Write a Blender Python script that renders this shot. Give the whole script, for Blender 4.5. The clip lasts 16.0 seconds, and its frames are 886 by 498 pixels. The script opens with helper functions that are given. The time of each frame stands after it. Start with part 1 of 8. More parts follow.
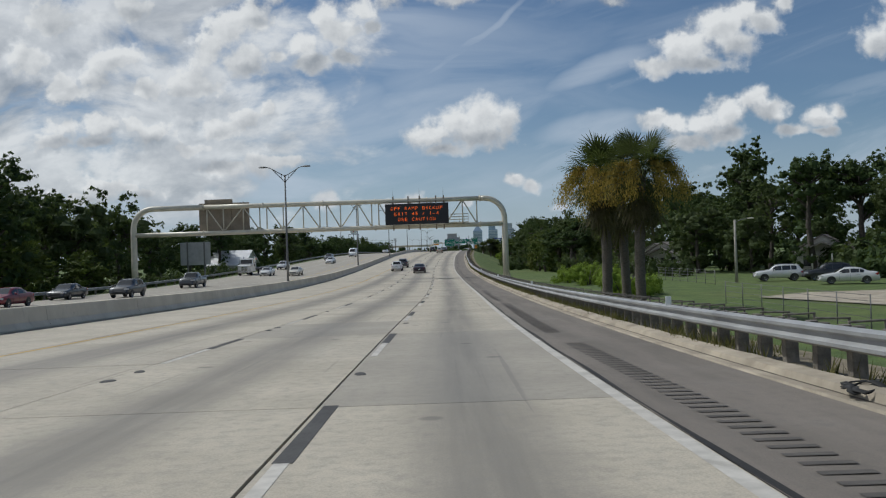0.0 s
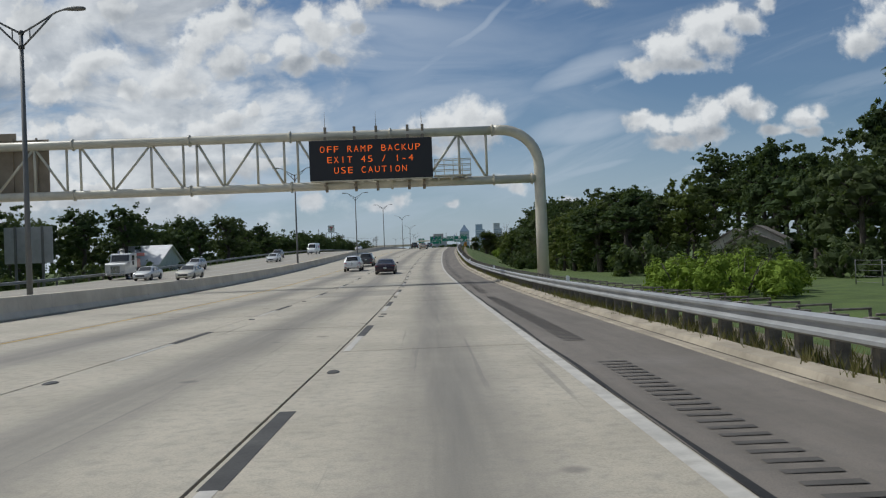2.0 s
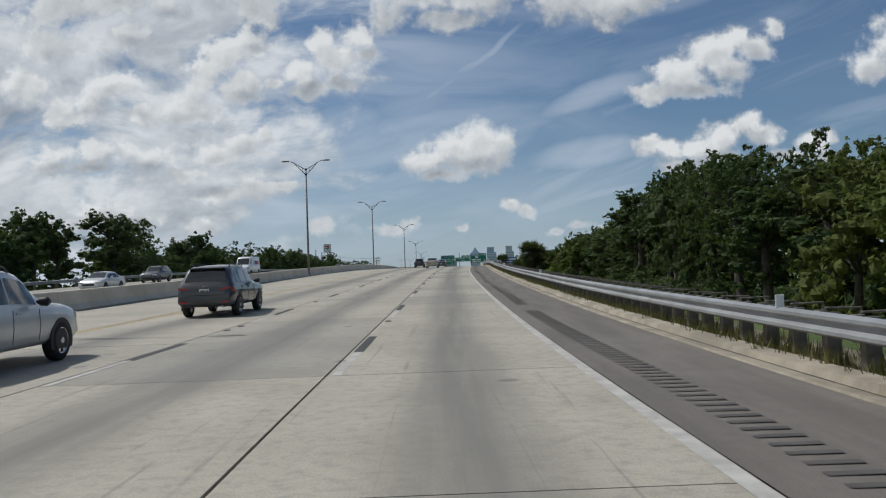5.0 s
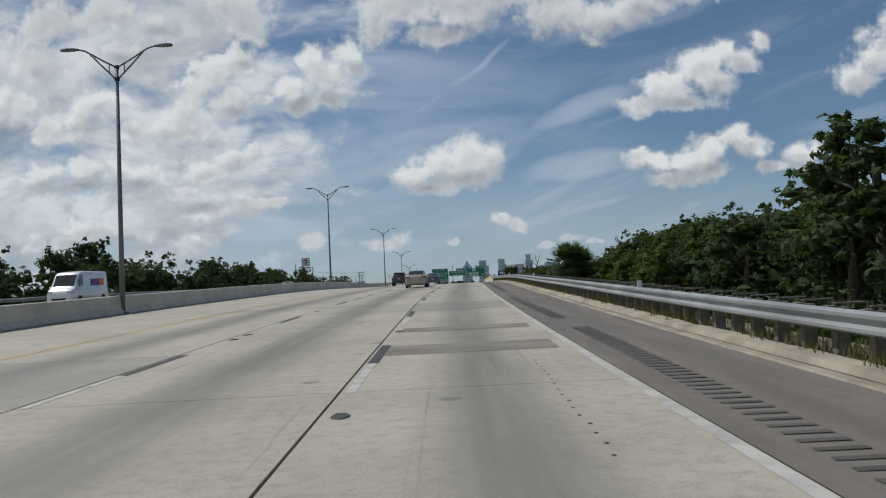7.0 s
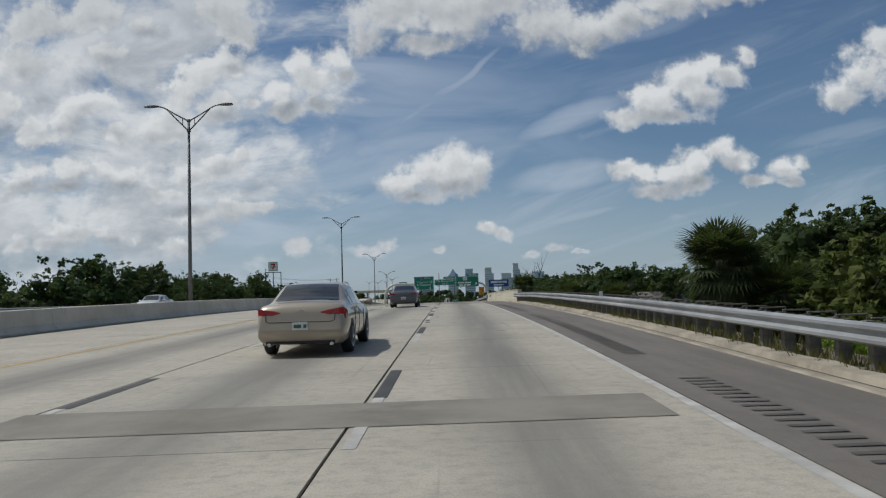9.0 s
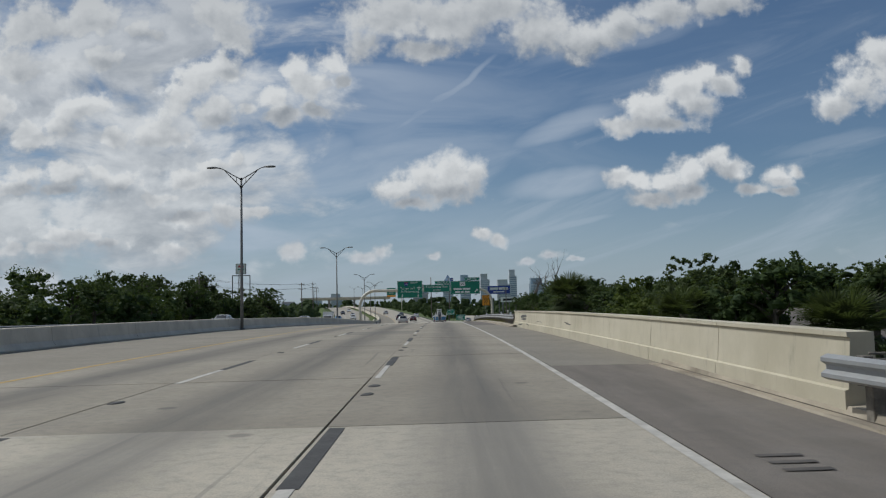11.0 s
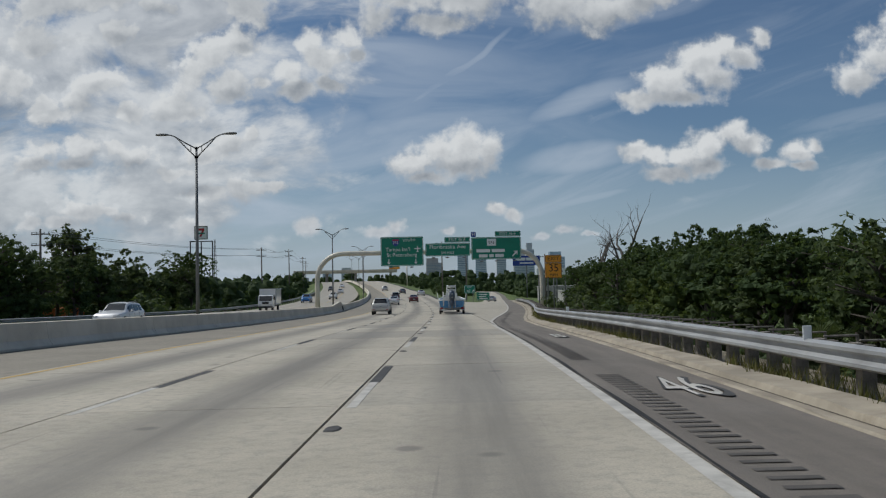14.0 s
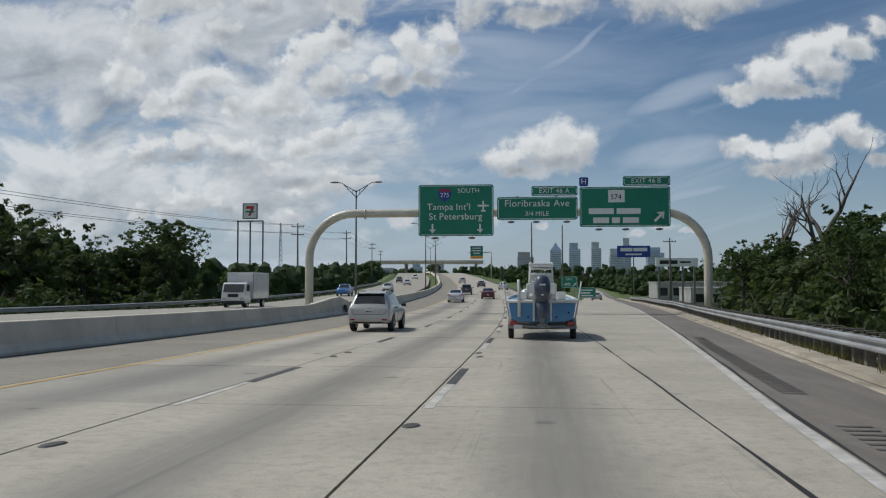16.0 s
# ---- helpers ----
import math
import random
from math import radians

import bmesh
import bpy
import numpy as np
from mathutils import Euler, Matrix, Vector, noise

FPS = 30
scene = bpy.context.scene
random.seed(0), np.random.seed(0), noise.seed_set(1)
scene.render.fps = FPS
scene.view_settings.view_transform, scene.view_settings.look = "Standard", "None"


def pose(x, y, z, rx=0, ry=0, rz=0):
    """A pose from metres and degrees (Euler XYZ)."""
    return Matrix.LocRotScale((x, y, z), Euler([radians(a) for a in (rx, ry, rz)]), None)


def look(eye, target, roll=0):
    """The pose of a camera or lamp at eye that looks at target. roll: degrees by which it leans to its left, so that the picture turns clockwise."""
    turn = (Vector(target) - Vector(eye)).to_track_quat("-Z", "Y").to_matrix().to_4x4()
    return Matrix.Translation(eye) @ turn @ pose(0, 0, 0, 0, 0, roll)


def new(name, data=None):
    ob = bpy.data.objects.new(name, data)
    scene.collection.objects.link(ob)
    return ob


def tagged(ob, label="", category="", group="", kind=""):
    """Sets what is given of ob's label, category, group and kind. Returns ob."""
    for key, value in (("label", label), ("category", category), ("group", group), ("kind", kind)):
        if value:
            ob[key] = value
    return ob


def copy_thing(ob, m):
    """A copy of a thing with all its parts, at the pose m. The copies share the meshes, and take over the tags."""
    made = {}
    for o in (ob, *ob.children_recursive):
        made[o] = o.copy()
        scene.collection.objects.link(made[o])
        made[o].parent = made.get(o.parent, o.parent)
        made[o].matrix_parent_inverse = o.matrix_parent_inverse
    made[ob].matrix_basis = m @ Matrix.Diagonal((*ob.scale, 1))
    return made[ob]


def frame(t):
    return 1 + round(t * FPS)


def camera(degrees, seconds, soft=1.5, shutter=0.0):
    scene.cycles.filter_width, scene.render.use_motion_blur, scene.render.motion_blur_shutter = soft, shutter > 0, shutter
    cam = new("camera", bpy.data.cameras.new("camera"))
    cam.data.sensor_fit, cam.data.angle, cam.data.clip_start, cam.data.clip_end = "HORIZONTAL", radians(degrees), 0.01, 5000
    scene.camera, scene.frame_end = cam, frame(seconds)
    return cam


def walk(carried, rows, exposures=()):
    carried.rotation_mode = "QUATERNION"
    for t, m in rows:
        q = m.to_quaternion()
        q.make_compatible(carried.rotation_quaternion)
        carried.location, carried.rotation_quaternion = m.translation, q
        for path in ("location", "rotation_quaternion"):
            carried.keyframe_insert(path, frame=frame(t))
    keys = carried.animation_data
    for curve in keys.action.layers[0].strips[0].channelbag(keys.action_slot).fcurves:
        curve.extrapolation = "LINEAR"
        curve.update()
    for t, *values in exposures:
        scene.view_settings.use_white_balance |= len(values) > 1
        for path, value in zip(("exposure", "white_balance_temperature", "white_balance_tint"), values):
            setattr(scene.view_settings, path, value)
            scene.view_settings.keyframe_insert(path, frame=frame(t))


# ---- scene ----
from bpy import data as D

# ---- camera ----
# seconds, x, y, z, pitch and roll and heading in degrees
WALK = [
    (0, 1.49, 1.97, 0.82, -0.42, 0.51, 1.95),
    (0.5, 1.59, 14.43, 0.47, -0.69, 0.40, 2.02),
    (1, 1.77, 26.98, 0.17, -1.04, 0.39, 1.95),
    (1.5, 2.04, 39.46, -0.08, -1.26, 0.42, 2.10),
    (2, 2.30, 51.79, -0.27, -1.39, 0.56, 2.26),
    (2.5, 2.47, 64.26, -0.42, -1.29, 0.83, 2.28),
    (3, 2.55, 77.01, -0.51, -1.33, 1.46, 2.21),
    (3.5, 2.55, 90.12, -0.55, -0.81, 1.73, 2.12),
    (4, 2.49, 103.19, -0.51, -0.70, 1.96, 1.96),
    (4.5, 2.44, 115.96, -0.40, -0.67, 2.12, 1.95),
    (5, 2.35, 128.31, -0.23, -0.72, 2.28, 2.07),
    (5.5, 2.34, 140.50, -0.01, -0.83, 2.45, 2.28),
    (6, 2.45, 152.80, 0.29, -0.97, 2.65, 2.48),
    (6.5, 2.68, 165.46, 0.64, -1.12, 2.89, 2.61),
    (7, 2.94, 178.39, 1.04, -1.33, 3.26, 2.71),
    (7.5, 3.21, 191.34, 1.46, -1.65, 3.36, 2.72),
    (8, 3.53, 204.28, 1.91, -1.81, 3.38, 2.24),
    (8.5, 3.94, 217.19, 2.34, -2.11, 3.59, 2.00),
    (9, 4.44, 230.04, 2.74, -2.40, 3.78, 1.76),
    (9.5, 5.17, 242.97, 3.12, -2.62, 3.95, 1.61),
    (10, 5.96, 256.04, 3.46, -2.82, 4.13, 1.50),
    (10.5, 6.74, 269.23, 3.73, -2.91, 4.24, 1.41),
    (11, 7.49, 282.52, 3.95, -2.78, 4.22, 1.35),
    (11.5, 8.17, 295.89, 4.10, -2.35, 3.97, 1.30),
    (12, 8.84, 309.28, 4.19, -1.46, 3.42, 1.24),
    (12.5, 9.46, 322.27, 4.22, -1.61, 3.53, 1.29),
    (13, 10.05, 335.17, 4.20, -1.58, 3.48, 1.26),
    (13.5, 10.61, 348.03, 4.14, -1.67, 3.32, 1.17),
    (14, 11.18, 360.68, 4.05, -1.75, 2.45, 1.24),
    (14.5, 11.72, 373.01, 3.91, -1.40, 2.34, 1.00),
    (15, 12.23, 385.07, 3.73, 0.29, 2.38, 0.80),
    (15.5, 12.74, 397.06, 3.52, 2.38, 2.28, 0.72),
    (16, 13.22, 408.94, 3.25, 4.75, 2.12, 0.02),
]
cam = camera(57.56, 16.0, soft=1.2)
walk(cam, [(t, pose(x, y, z, 90 + pitch, roll, yaw)) for t, x, y, z, yaw, pitch, roll in WALK],
     exposures=[(0.0, -0.38, 6150, 8), (4.0, -0.38, 6150, 8), (7.0, -0.42, 6150, 8), (9.0, -0.48, 6150, 8), (12.0, -0.54, 6150, 8), (13.5, -0.56, 6150, 8), (14.5, -0.48, 6150, 8), (16.0, -0.42, 6150, 8)])

# ---- the road's own coordinates: s along it, lat to the right of the lane joint, h above the pavement ----
STEP = 40.0
KZ = [0.0, -1.15, -1.86, -2.0, -1.5, -0.39, 0.95, 2.07, 2.66, 2.7, 2.33, 1.46, 0.75, 0.5, 0.6, 1.07, 1.6, 2.43, 3.5, 4.55, 5.6, 6.2, 6.2, 5.6]
KX = [0.0, 0.05, 0.63, 0.8, 0.8, 1.6, 2.88, 4.95, 6.91, 8.64, 10.5, 11.94, 12.74, 12.48, 11.5, 9.65, 6.75, 3.0, -1.0, -6.0, -11.0, -16.5, -22.5, -29.0]
GROUND = -2.9


def spline(kv, s):
    u = min(max((s + 20.0) / STEP, 0.0), len(kv) - 1.001)
    j = int(u)
    t = u - j
    p1, p2 = kv[j], kv[j + 1]
    p0 = kv[j - 1] if j > 0 else 2 * p1 - p2
    p3 = kv[j + 2] if j + 2 < len(kv) else 2 * p2 - p1
    return 0.5 * (2 * p1 + (p2 - p0) * t + (2 * p0 - 5 * p1 + 4 * p2 - p3) * t * t + (3 * p1 - p0 - 3 * p2 + p3) * t ** 3)


def table(pairs):
    xs, ys = zip(*pairs)
    return lambda s: float(np.interp(s, xs, ys))


def ramp_drop(s, lat):
    """How far the exit ramp has sunk below the main road."""
    if s < 480 or lat < 5:
        return 0.0
    k = min(1.0, (lat - 5.0) / max(3.0, EDGE(s) - 12.0))
    return RAMP(s) * k * k * (3 - 2 * k)


def P(s, lat, h=0.0):
    return Vector((spline(KX, s) + lat, s, spline(KZ, s) + ramp_drop(s, lat) + h))


def heading(s):
    """Turn about z of a thing that stands along the road, in degrees."""
    return -math.degrees(math.atan2(spline(KX, s + 2) - spline(KX, s - 2), 4.0))


def grade(s):
    return math.degrees(math.atan2(spline(KZ, s + 2) - spline(KZ, s - 2), 4.0))


def road_pose(s, lat, h=0.0, turn=0.0):
    p = P(s, lat, h)
    return Matrix.Translation(p) @ pose(0, 0, 0, 0, 0, heading(s)) @ pose(0, 0, 0, grade(s), 0, 0) @ pose(0, 0, 0, 0, 0, turn)


JOINT2 = table([(-20, -4.1), (100, -4.1), (190, -4.0), (385, -3.6), (800, -3.6)])
YELLOW = table([(-20, -8.85), (60, -8.8), (197, -7.9), (390, -7.3), (800, -7.2)])
MEDIAN = table([(-20, -14.0), (210, -13.7), (300, -14.0), (340, -14.2), (380, -12.4), (400, -11.8), (430, -11.6), (800, -11.6)])
EDGE = table([(-20, 3.53), (200, 3.53), (225, 3.60), (245, 3.66), (270, 3.60), (300, 3.53), (340, 3.50), (355, 3.45), (375, 3.48), (400, 3.53), (410, 3.84), (420, 4.76), (430, 5.92), (445, 7.65), (480, 11.5), (520, 16.0), (560, 21.5), (640, 35.0), (800, 65.0)])
RAMP = table([(-20, 0.0), (480, 0.0), (520, -0.5), (560, -1.6), (620, -3.4), (700, -5.0), (800, -7.0), (880, -8.0)])
FARSIDE = table([(-20, -36.0), (120, -36.0), (250, -34.0), (430, -30.0), (470, -28.0), (800, -28.0)])

# ---- sun and sky ----
SUN_TO = Vector((-0.66, 0.30, 1.0)).normalized()
sun = new("sun", D.lights.new("sun", "SUN"))
sun.data.energy, sun.data.angle, sun.data.color = 3.4, radians(0.6), (1.0, 0.965, 0.91)
sun.matrix_world = look((0, 0, 50), Vector((0, 0, 50)) - SUN_TO)


class Graph:
    """A short way to write node trees."""

    def __init__(self, tree):
        self.t = tree

    def __call__(self, kind, *inputs, **settings):
        n = self.t.nodes.new("ShaderNode" + kind)
        for k, v in settings.items():
            if k in n.inputs:
                self.put(n.inputs[k], v)
            elif k == "operation":
                n.operation = v
            elif k == "use_clamp":
                n.use_clamp = v
            elif k == "interpolation_type":
                n.interpolation_type = v
            elif k == "data_type":
                n.data_type = v
            elif k == "blend_type":
                n.blend_type = v
            elif k == "attribute_name":
                n.attribute_name = v
        for i, v in enumerate(inputs):
            if v is not None:
                self.put(n.inputs[i], v)
        return n

    def put(self, socket, v):
        if isinstance(v, bpy.types.Node):
            v = v.outputs[0]
        if isinstance(v, bpy.types.NodeSocket):
            self.t.links.new(v, socket)
        else:
            socket.default_value = v

    def math(self, op, a, b=0.0, c=0.0, clamp=False):
        return self("Math", a, b, c, operation=op, use_clamp=clamp)

    def smooth(self, v, lo, hi, a=0.0, b=1.0):
        n = self("MapRange", v, interpolation_type="SMOOTHSTEP")
        for i, x in zip((1, 2, 3, 4), (lo, hi, a, b)):
            self.put(n.inputs[i], x)
        return n

    def mix(self, f, a, b, blend="MIX"):
        n = self("Mix", data_type="RGBA", blend_type=blend)
        self.put(n.inputs[0], f), self.put(n.inputs[6], a), self.put(n.inputs[7], b)
        return n.outputs[2]

    def noise(self, vec, scale, detail=4.0, rough=0.55, distort=0.0):
        n = self("TexNoise", Scale=scale, Detail=detail, Roughness=rough, Distortion=distort)
        if vec is not None:
            self.put(n.inputs["Vector"], vec)
        return n.outputs[0]


world = D.worlds.new("sky")
scene.world = world
world.use_nodes = True
world.node_tree.nodes.clear()
g = Graph(world.node_tree)
sky = g("TexSky")
sky.sky_type, sky.sun_disc = "NISHITA", False
sky.sun_elevation, sky.sun_rotation = math.asin(SUN_TO.z), math.atan2(SUN_TO.x, SUN_TO.y)
sky.air_density, sky.dust_density, sky.ozone_density = 1.0, 0.6, 3.0
way = g("TexCoord").outputs["Generated"]
xyz = g("SeparateXYZ", way)
ahead = g.math("MAXIMUM", g.math("ABSOLUTE", xyz.outputs[1]), 0.12)
su, sv = g.math("DIVIDE", xyz.outputs[0], ahead), g.math("DIVIDE", xyz.outputs[2], ahead)
uv = g("CombineXYZ", su, sv, g.math("MULTIPLY", g.math("SIGN", xyz.outputs[1]), 0.4))
# single clouds: across, up, half width, half height
CLOUDS = []
CLOUDS += [(0.069, 0.173, 0.032, 0.027), (0.030, 0.166, 0.032, 0.025), (-0.002, 0.149, 0.032, 0.014), (0.051, 0.148, 0.056, 0.020), (0.094, 0.165, 0.021, 0.020), (0.011, 0.131, 0.027, 0.010)]  # over the road
CLOUDS += [(0.392, 0.291, 0.023, 0.020), (0.362, 0.272, 0.036, 0.027), (0.321, 0.250, 0.041, 0.023), (0.280, 0.227, 0.035, 0.014), (0.341, 0.228, 0.039, 0.014), (0.441, 0.303, 0.012, 0.014), (0.416, 0.278, 0.027, 0.018), (0.379, 0.253, 0.035, 0.022)]  # high right
CLOUDS += [(0.279, 0.159, 0.020, 0.014), (0.303, 0.153, 0.019, 0.015), (0.334, 0.152, 0.028, 0.015), (0.364, 0.166, 0.029, 0.021), (0.401, 0.183, 0.024, 0.016), (0.422, 0.168, 0.022, 0.015), (0.319, 0.133, 0.034, 0.011), (0.362, 0.140, 0.034, 0.012)]  # middle right
CLOUDS += [(0.484, 0.156, 0.023, 0.016), (0.450, 0.141, 0.022, 0.009), (0.514, 0.164, 0.020, 0.011), (0.490, 0.139, 0.027, 0.007)]  # small right
CLOUDS += [(0.603, 0.278, 0.046, 0.036), (0.557, 0.253, 0.029, 0.020), (0.628, 0.319, 0.035, 0.027), (0.664, 0.292, 0.042, 0.053)]  # far right
CLOUDS += [(-0.007, 0.373, 0.067, 0.035), (0.057, 0.365, 0.063, 0.035), (0.123, 0.382, 0.070, 0.032), (0.183, 0.352, 0.056, 0.032), (0.241, 0.338, 0.043, 0.025), (0.289, 0.354, 0.042, 0.021), (0.349, 0.379, 0.049, 0.020), (0.423, 0.388, 0.056, 0.018), (-0.043, 0.337, 0.032, 0.021), (0.035, 0.325, 0.042, 0.013)]  # top bank
CLOUDS += [(-0.131, 0.303, 0.020, 0.021), (-0.088, 0.313, 0.020, 0.024), (-0.108, 0.284, 0.034, 0.024), (-0.158, 0.271, 0.027, 0.020), (-0.144, 0.245, 0.036, 0.015), (-0.073, 0.291, 0.017, 0.017), (-0.109, 0.252, 0.027, 0.013)]  # left of the road
CLOUDS += [(-0.255, 0.294, 0.034, 0.027), (-0.220, 0.308, 0.034, 0.027), (-0.283, 0.266, 0.034, 0.032), (-0.240, 0.251, 0.039, 0.025), (-0.290, 0.224, 0.046, 0.029), (-0.202, 0.347, 0.039, 0.029), (-0.233, 0.377, 0.056, 0.025), (-0.193, 0.257, 0.017, 0.011)]  # upper left
CLOUDS += [(-0.393, 0.254, 0.041, 0.027), (-0.422, 0.232, 0.034, 0.025), (-0.455, 0.224, 0.041, 0.025), (-0.356, 0.218, 0.032, 0.018), (-0.496, 0.263, 0.036, 0.035), (-0.455, 0.362, 0.067, 0.039), (-0.383, 0.372, 0.056, 0.028), (-0.469, 0.309, 0.049, 0.027), (-0.366, 0.321, 0.039, 0.024), (-0.316, 0.356, 0.034, 0.024)]  # outer left
CLOUDS += [(-0.236, 0.180, 0.032, 0.017), (-0.206, 0.195, 0.014, 0.014), (-0.270, 0.167, 0.039, 0.022), (-0.332, 0.162, 0.039, 0.022), (-0.301, 0.145, 0.046, 0.013), (-0.366, 0.176, 0.025, 0.017), (-0.455, 0.178, 0.039, 0.020), (-0.413, 0.177, 0.029, 0.020), (-0.475, 0.158, 0.035, 0.018), (-0.424, 0.153, 0.032, 0.011)]  # middle left
CLOUDS += [(-0.260, 0.119, 0.039, 0.013), (-0.221, 0.123, 0.039, 0.017), (-0.184, 0.125, 0.025, 0.009), (-0.414, 0.097, 0.039, 0.014), (-0.381, 0.103, 0.025, 0.014), (-0.441, 0.083, 0.032, 0.011), (-0.353, 0.089, 0.024, 0.011), (-0.475, 0.081, 0.025, 0.013)]  # low left
CLOUDS += [(-0.278, 0.076, 0.029, 0.013), (-0.133, 0.072, 0.022, 0.013), (-0.051, 0.065, 0.023, 0.009), (-0.028, 0.069, 0.015, 0.011), (0.104, 0.091, 0.013, 0.010), (0.122, 0.083, 0.013, 0.010), (0.033, 0.066, 0.008, 0.006), (0.186, 0.062, 0.017, 0.007), (0.157, 0.055, 0.013, 0.006), (0.218, 0.057, 0.010, 0.004)]  # horizon
# thin wisps: across, up, half length, half width, slope in degrees, strength
WISPS = [(0.054, 0.267, 0.098, 0.006, 37, 0.5), (0.207, 0.226, 0.088, 0.018, 20, 0.55), (0.201, 0.154, 0.081, 0.021, 8, 0.6), (0.209, 0.102, 0.063, 0.006, 10, 0.4), (-0.11, 0.191, 0.077, 0.035, 10, 0.5), (-0.011, 0.228, 0.063, 0.042, 35, 0.35), (0.295, 0.335, 0.14, 0.013, 12, 0.3), (0.553, 0.202, 0.084, 0.011, 12, 0.25)]


def lobes(place):
    """1 and more inside the single clouds, 0 well outside them."""
    rim = None
    for cu, cv, hw, hh in CLOUDS:
        off = g("VectorMath", place, (1 / hw, 1 / hh, 0), (-cu / hw, -cv / hh, 0), operation="MULTIPLY_ADD")
        far = g("VectorMath", off, operation="LENGTH").outputs["Value"]
        rim = far if rim is None else g("Math", rim, far, 0.35, operation="SMOOTH_MIN")
    return g.math("SUBTRACT", 1.36, rim)


def billows(place, warp):
    """Round heaps on the clouds, at two sizes."""
    fine = g.noise(place, 20.0, 10.0, 0.66)
    curl = g("TexVoronoi", Scale=40.0, Detail=2.0, Roughness=0.6, Smoothness=0.6)
    curl.feature = "SMOOTH_F1"
    g.put(curl.inputs["Vector"], g("VectorMath", warp, (0.03, 0.03, 0.0), place, operation="MULTIPLY_ADD"))
    puff = g.math("MULTIPLY", g.math("SUBTRACT", 0.50, curl.outputs["Distance"]), 0.60)
    return g.math("MULTIPLY_ADD", g.math("SUBTRACT", fine, 0.5), 2.0, puff)


def cloud_field(place):
    """Broken cumulus, thick to the left of the road and thin to the right."""
    n = g.noise(g("VectorMath", place, (1.0, 1.8, 1.0), operation="MULTIPLY"), 6.5, 9.0, 0.58, 0.3)
    return g.math("ADD", n, g.math("MULTIPLY_ADD", g.smooth(su, 0.10, -0.34), 0.30, -0.24))


lit_from = g("VectorMath", uv, (-0.016, 0.036, 0.0), operation="ADD")
warp = g("VectorMath", g("TexNoise", uv, Scale=16.0, Detail=4.0, Roughness=0.6).outputs[1], (0.5, 0.5, 0.5), operation="SUBTRACT")
flat = g("VectorMath", g("VectorMath", warp, (0.040, 0.032, 0.0), uv, operation="MULTIPLY_ADD"), (1, 1, 0), operation="MULTIPLY")
heaps = billows(uv, warp)
mass = g.math("ADD", lobes(flat), heaps)
above = lobes(g("VectorMath", flat, (-0.010, 0.022, 0.0), operation="ADD"))
below = lobes(g("VectorMath", flat, (0.008, -0.024, 0.0), operation="ADD"))
heaps_lit = billows(g("VectorMath", uv, (-0.006, 0.010, 0.0), operation="ADD"), warp)
bank, bank_lit = cloud_field(uv), cloud_field(lit_from)
a_body, a_field = g.smooth(mass, -0.10, 0.70), g.math("MULTIPLY", g.smooth(bank, 0.40, 0.60), 0.85)
veil = g.math("MULTIPLY", g.smooth(g.noise(g("VectorMath", uv, (0.6, 2.6, 1.0), operation="MULTIPLY"), 4.5, 6.0, 0.55, 0.8), 0.40, 0.75),
              g.math("ADD", g.smooth(su, 0.40, -0.25, 0.04, 0.75), g.smooth(su, 0.05, -0.35, 0.0, 0.25)))
fibre = g.noise(g("VectorMath", g("VectorRotate", uv, Angle=radians(-17)), (1.0, 7.0, 1.0), operation="MULTIPLY"), 3.2, 7.0, 0.6, 0.5)
streaks = g.math("MULTIPLY", g.smooth(fibre, 0.44, 0.74), g.smooth(sv, 0.40, 0.08, 0.14, 0.45))
drift = g("VectorMath", g("TexNoise", uv, Scale=7.0, Detail=4.0).outputs[1], (0.5, 0.5, 0.5), operation="SUBTRACT")
torn = g("VectorMath", drift, (0.05, 0.03, 0.0), uv, operation="MULTIPLY_ADD")
for cu, cv, hl, hw, slope, strength in WISPS:
    c, q = math.cos(radians(slope)), math.sin(radians(slope))
    off = g("VectorMath", torn, (cu, cv, 0), operation="SUBTRACT")
    a = g("VectorMath", off, (c / hl, q / hl, 0), operation="DOT_PRODUCT").outputs["Value"]
    b = g("VectorMath", off, (-q / hw, c / hw, 0), operation="DOT_PRODUCT").outputs["Value"]
    near = g.smooth(g.math("ADD", g.math("MULTIPLY", a, a), g.math("MULTIPLY", b, b)), 1.3, 0.0, 0.0, strength)
    streaks = g.math("MAXIMUM", streaks, g.math("MULTIPLY", near, g.smooth(fibre, 0.25, 0.62, 0.45, 1.0)))
haze = g.smooth(sv, 0.20, -0.01, 0.0, 0.60)
# thick parts grey, sides that face the light white
heap_side = g.math("MULTIPLY", g.math("SUBTRACT", heaps, heaps_lit), 0.45)
crest = g.smooth(above, 0.85, 0.05, 0.0, 0.34)
base = g.smooth(below, 0.60, -0.15, 0.0, 0.40)
inner = g.smooth(mass, 0.5, 1.5, 0.0, 0.16)
on_body = g.math("ADD", g.math("SUBTRACT", g.math("ADD", crest, 0.72), g.math("ADD", base, inner)), heap_side)
on_field = g.math("SUBTRACT", g.math("MULTIPLY_ADD", g.math("SUBTRACT", bank, bank_lit), 3.4, 0.70), g.math("MULTIPLY", g.smooth(bank, 0.56, 0.78), 0.50))
shade = g("Mix", data_type="FLOAT")
g.put(shade.inputs[0], a_body), g.put(shade.inputs[2], on_field), g.put(shade.inputs[3], on_body)
shade = g.math("ADD", shade, 0.0, clamp=True)
shade = g.math("MULTIPLY", shade, g.smooth(sv, 0.28, 0.46, 1.0, 0.50))
